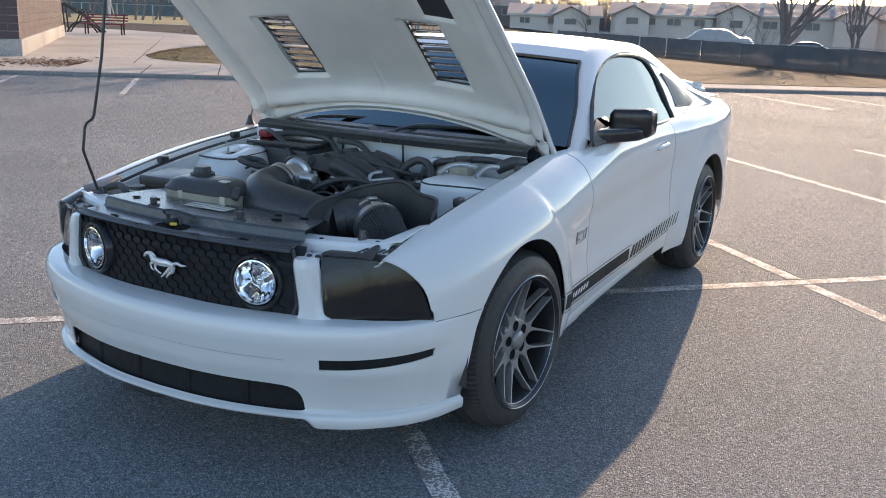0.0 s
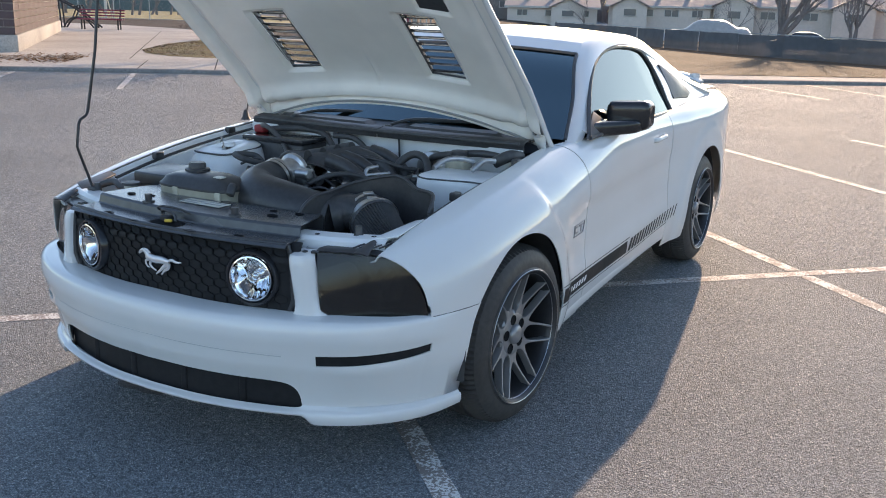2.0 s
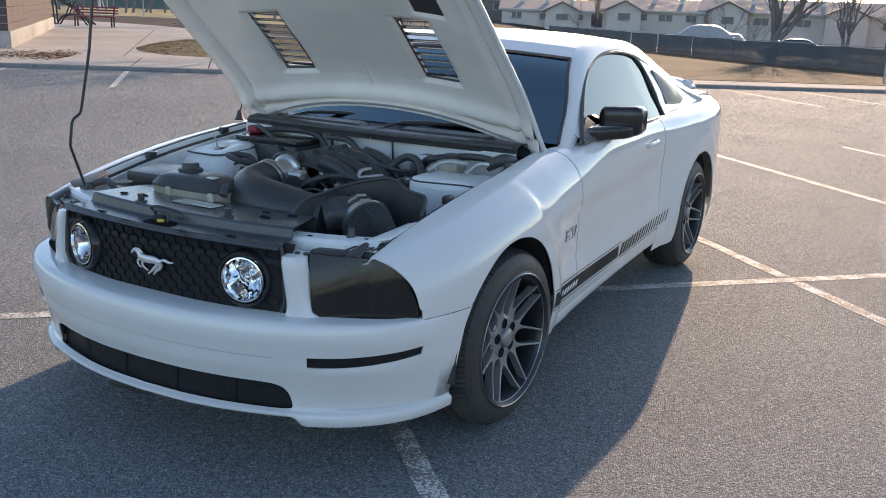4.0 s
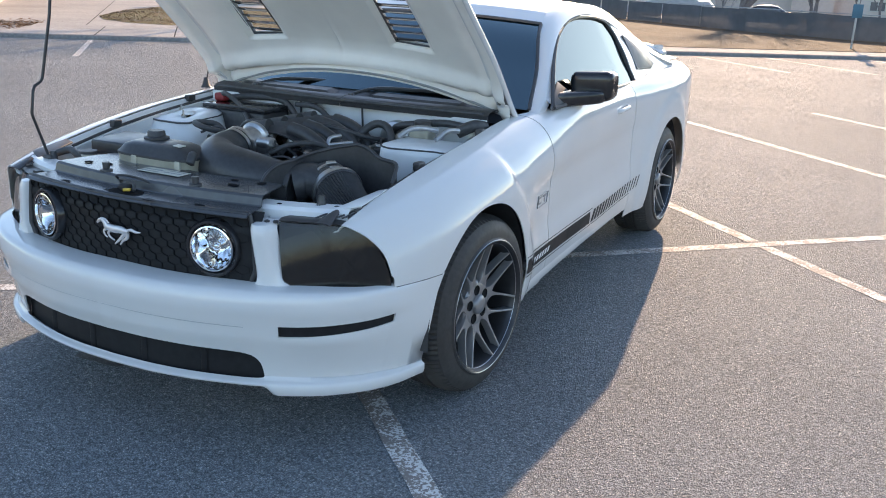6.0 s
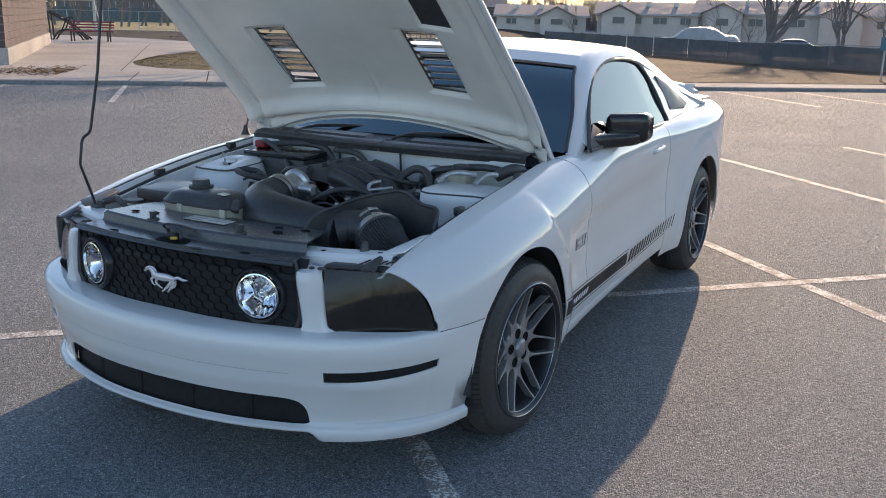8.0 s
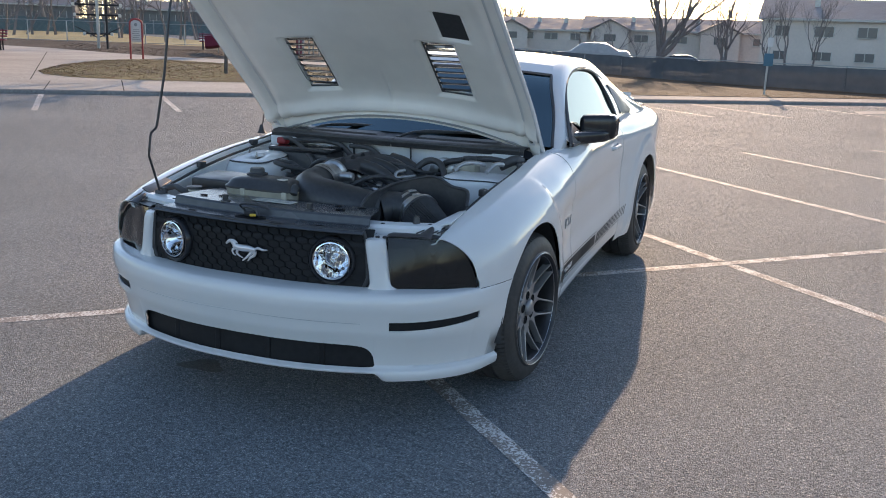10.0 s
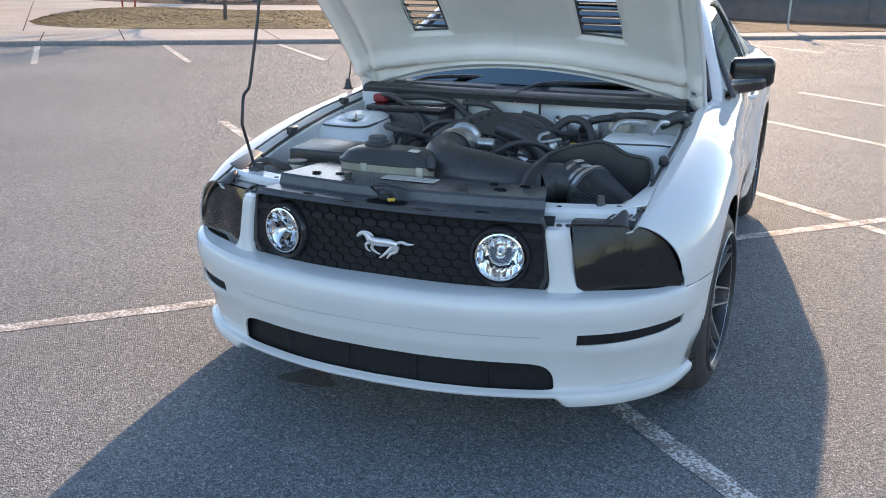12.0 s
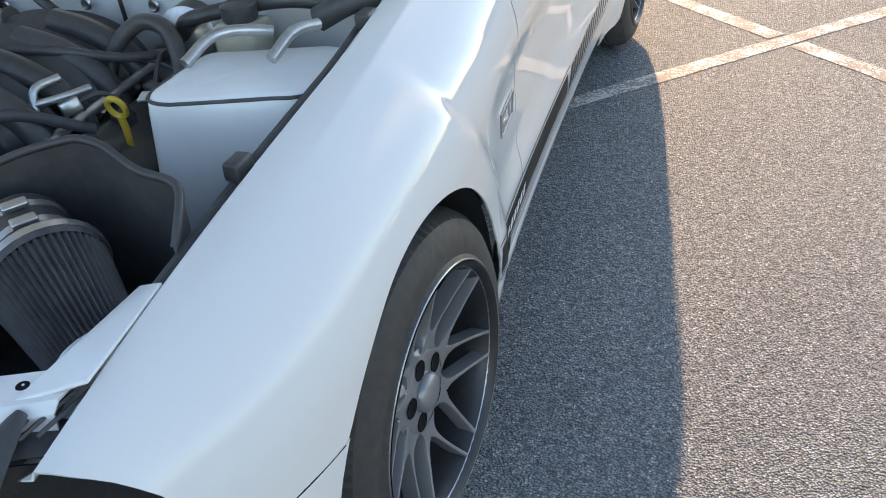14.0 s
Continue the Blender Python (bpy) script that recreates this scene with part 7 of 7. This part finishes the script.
far_car((-8.7, 40.0, 0.06), 8, "tarp", "car under a crumpled silver cover behind the fence", 0.86, True)
far_car((-4.2, 37.0, 0.06), 10, "darkcar", "dark parked car glinting behind the fence", 0.60)


# houses
def house(x, y, turn, w, d, eave, ridge, mat, label, rows_, cols, wings=()):
    roof = "shingle_g" if mat == "siding_g" else "shingle"
    h = thing("house", label, "house", "far houses", at=(x, y, 0.0), turn=turn)
    part("wall", box(0, w, 0, d, -2.2, eave), mat, h)
    o = 0.4
    for y0, y1 in ((-o, d / 2), (d + o, d / 2)):
        part("roof_slope", prism([(-o, y0, eave - 0.08), (w + o, y0, eave - 0.08), (w + o, y1, ridge), (-o, y1, ridge)], (0, 0, 0.14)), roof, h)
    for xx in (0, w):
        part("gable", prism([(xx, 0.02, eave - 0.1), (xx, d - 0.02, eave - 0.1), (xx, d / 2, ridge - 0.05)], (0.1 if xx == 0 else -0.1, 0, 0)), mat, h)
    part("fascia", box(-o, w + o, -o - 0.06, -o, eave - 0.16, eave + 0.04), "frame_w", h)
    for z0, z1 in rows_:
        for c in range(cols):
            cx = w * (c + 0.5) / cols
            ww = 0.8 if c % 3 else 0.6
            win = part("window", box(cx - ww, cx + ww, -0.06, -0.02, z0, z1), "pane", h, "dark window")
            for a, b in ((cx - ww - 0.08, cx - ww), (cx + ww, cx + ww + 0.08), (cx - 0.03, cx + 0.03)):
                part("window_frame", box(a, b, -0.10, -0.02, z0 - 0.06, z1 + 0.06), "frame_w", win)
            part("window_sill", box(cx - ww - 0.08, cx + ww + 0.08, -0.14, -0.02, z0 - 0.10, z0 - 0.02), "frame_w", win)
    for x0, x1 in wings:
        c, top = (x0 + x1) / 2, eave + (x1 - x0) * 0.24
        part("wall", box(x0, x1, -1.6, -0.15, -2.2, eave), mat, h)
        part("gable", prism([(x0, -1.6, eave - 0.05), (x1, -1.6, eave - 0.05), (c, -1.6, top)], (0, 0.15, 0)), mat, h)
        for xe, q in ((x0 - 0.35, -1), (x1 + 0.35, 1)):
            part("roof_slope", prism([(xe, -2.0, eave - 0.14), (c, -2.0, top + 0.04), (c, d * 0.4, top + 0.04), (xe, d * 0.4, eave - 0.14)], (0, 0, 0.13)), roof, h)
        win = part("window", box(c - 0.7, c + 0.7, -1.66, -1.62, rows_[0][0], rows_[0][1]), "pane", h, "dark window")
        part("window_sill", box(c - 0.8, c + 0.8, -1.74, -1.62, rows_[0][0] - 0.10, rows_[0][0] - 0.02), "frame_w", win)
    for k in range(3):
        part("roof_vent", box(w * (0.2 + 0.28 * k), w * (0.2 + 0.28 * k) + 0.5, d * 0.28, d * 0.28 + 0.5, ridge - 1.0 + 0.1, ridge + 0.15), "galv", h)
    return h


house(-5.0, 91.0, 1, 22, 12, 3.7, 5.6, "stucco", "pale two-storey apartment house with dark windows", ((2.15, 3.05), (0.0, 0.75)), 6)
house(-38.5, 109.0, 17, 12, 10, 2.15, 3.5, "stucco_b", "tan two-storey house under a brown shingle roof", ((1.0, 1.75),), 4, ((0.6, 4.6),))
house(-50.0, 104.5, 23, 11, 10, 1.75, 2.95, "stucco", "pale house under a brown shingle roof", ((0.7, 1.35),), 3, ((5.4, 9.4),))
house(-27.6, 113.0, 10, 28, 10, 2.4, 3.9, "stucco_b", "tan house row under a brown shingle roof", ((1.0, 1.8),), 6, ((1.0, 5.5), (14.0, 18.5)))
house(-84.0, 94.0, 39, 16, 9, 3.0, 4.0, "siding_g", "low grey building beyond the playing field", ((1.6, 2.3),), 5)
house(-100.0, 80.0, 39, 16, 9, 3.1, 4.2, "siding_g", "pale house beyond the playing field", ((1.6, 2.3),), 5)
house(-66.0, 108.0, 30, 14, 9, 2.9, 4.2, "siding_g", "pale house beyond the playing field", ((1.6, 2.3),), 5)
house(21.0, 92.0, -5, 20, 12, 3.8, 5.7, "stucco_b", "tan apartment house with dark windows", ((2.15, 3.05),), 6)


# leafless woods in the distance, and an unseen ring round the other sides
def woods(name, spots, height, seed, label, base=0.0):
    rng = random.Random(seed)
    bits = []
    for x, y in spots:
        h = height * rng.uniform(0.65, 1.15)
        for k in range(9):
            p = Vector((x + rng.gauss(0, 0.25), y + rng.gauss(0, 0.25), 0))
            lean = Vector((rng.gauss(0, 0.22), rng.gauss(0, 0.22), 1)) * h * rng.uniform(0.5, 1)
            q = p + lean * rng.uniform(0.25, 0.5)
            bits.append(tube_data([p if k < 2 else Vector((x, y, h * rng.uniform(0.1, 0.4))), q, p + lean], lambda t, g=(0.14 if k < 2 else 0.05): g * (1 - 0.8 * t), 3, False))
            for j in range(3):
                u = q + (p + lean - q) * rng.random()
                bits.append(tube_data([u, u + Vector((rng.gauss(0, 0.8), rng.gauss(0, 0.8), abs(rng.gauss(0.7, 0.5))))], 0.022, 3, False))
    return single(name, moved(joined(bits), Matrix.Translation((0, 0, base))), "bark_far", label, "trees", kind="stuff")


rng = random.Random(77)
woods("far_woods", [tuple((at(a, 119 + 14 * rng.random()))[:2]) for a in np.arange(-115, 55, 0.40)], 8.5, 5, "hazy belt of leafless trees beyond the field")
woods("ridge_woods", [(x, 128 + 12 * rng.random()) for x in np.arange(-85, 45, 0.28)], 6.0, 8, "hazy row of far leafless trees behind the houses", -1.7)
woods("field_woods", [tuple((at(a, 62 + 10 * rng.random()))[:2]) for a in np.arange(-46, 16, 1.25) if math.sin(a * 0.9) > -0.5], 7.5, 9, "clumps of leafless trees behind the field fence")
# never in view: added to be mirrored in the car and dim the horizon
woods("reflected_woods", [((62 + 9 * rng.random()) * math.cos(a), (62 + 9 * rng.random()) * math.sin(a)) for a in np.arange(radians(-165), radians(48), 0.012)], 8.0, 6, "ring of leafless trees out of view, added for reflections")


# brick building: dark end wall, tan long wall on a concrete plinth
def brick_building():
    c0, c1, cl = at(-6.05, 5.3, 0.14), at(-8.98, 21.2, 0.14), at(-15.2, 2.6, 0.14)
    bld = thing("brick_building", "low school-like building of dark and mauve-brown brick", "building", kind="structure")
    for tag, p, q, mat in (("tan", c0, c1, "brick_l"), ("dark", cl, c0, "brick_d")):
        L = (q - p).length
        ang = math.atan2((q - p).y, (q - p).x)
        m = Matrix.Translation(p) @ Matrix.Rotation(ang, 4, "Z")
        core = box(0.0, L, 0.02, 0.4, 0.40, 3.6)
        core.transform(m)
        part("wall_core", core, "mortar", bld)
        plinth = box(-0.04 if tag == "tan" else 0, L + 0.06, -0.07, 0.4, -0.1, 0.42, 0.015)
        plinth.transform(m)
        part("plinth", plinth, "concrete", bld, "pale concrete plinth")
        bw, bh, j = (1.60, 0.195, 0.020) if tag == "tan" else (0.60, 0.195, 0.020)
        shared = box(0, bw - 0.006, -0.012, 0.05, 0, bh - j)
        shared.materials.append(M[mat])
        courses = 8
        for r in range(courses):
            k = 0
            x = -0.3 if r % 2 else 0.0
            while x < L - 0.05:
                xa = max(0.0, x)
                if xa + bw - 0.003 <= L and xa == x:
                    b = new("brick", shared)
                    b.parent = bld
                    b.matrix_basis = m @ Matrix.Translation((xa, 0, 0.43 + r * bh))
                else:
                    me = box(xa, min(L, x + bw - j), -0.012, 0.05, 0, bh - j)
                    part("brick", me, mat, bld).matrix_basis = m @ Matrix.Translation((0, 0, 0.43 + r * bh))
                x += bw
        top = box(-0.3, L + 0.3, -0.35, 0.5, 3.6, 3.8, 0.02)
        top.transform(m)
        part("roof_edge", top, "frame_w", bld)
        band = box(0, L, -0.012, 0.05, 0.43 + courses * bh, 3.6)
        band.transform(m)
        part("upper_wall", band, mat, bld)


brick_building()
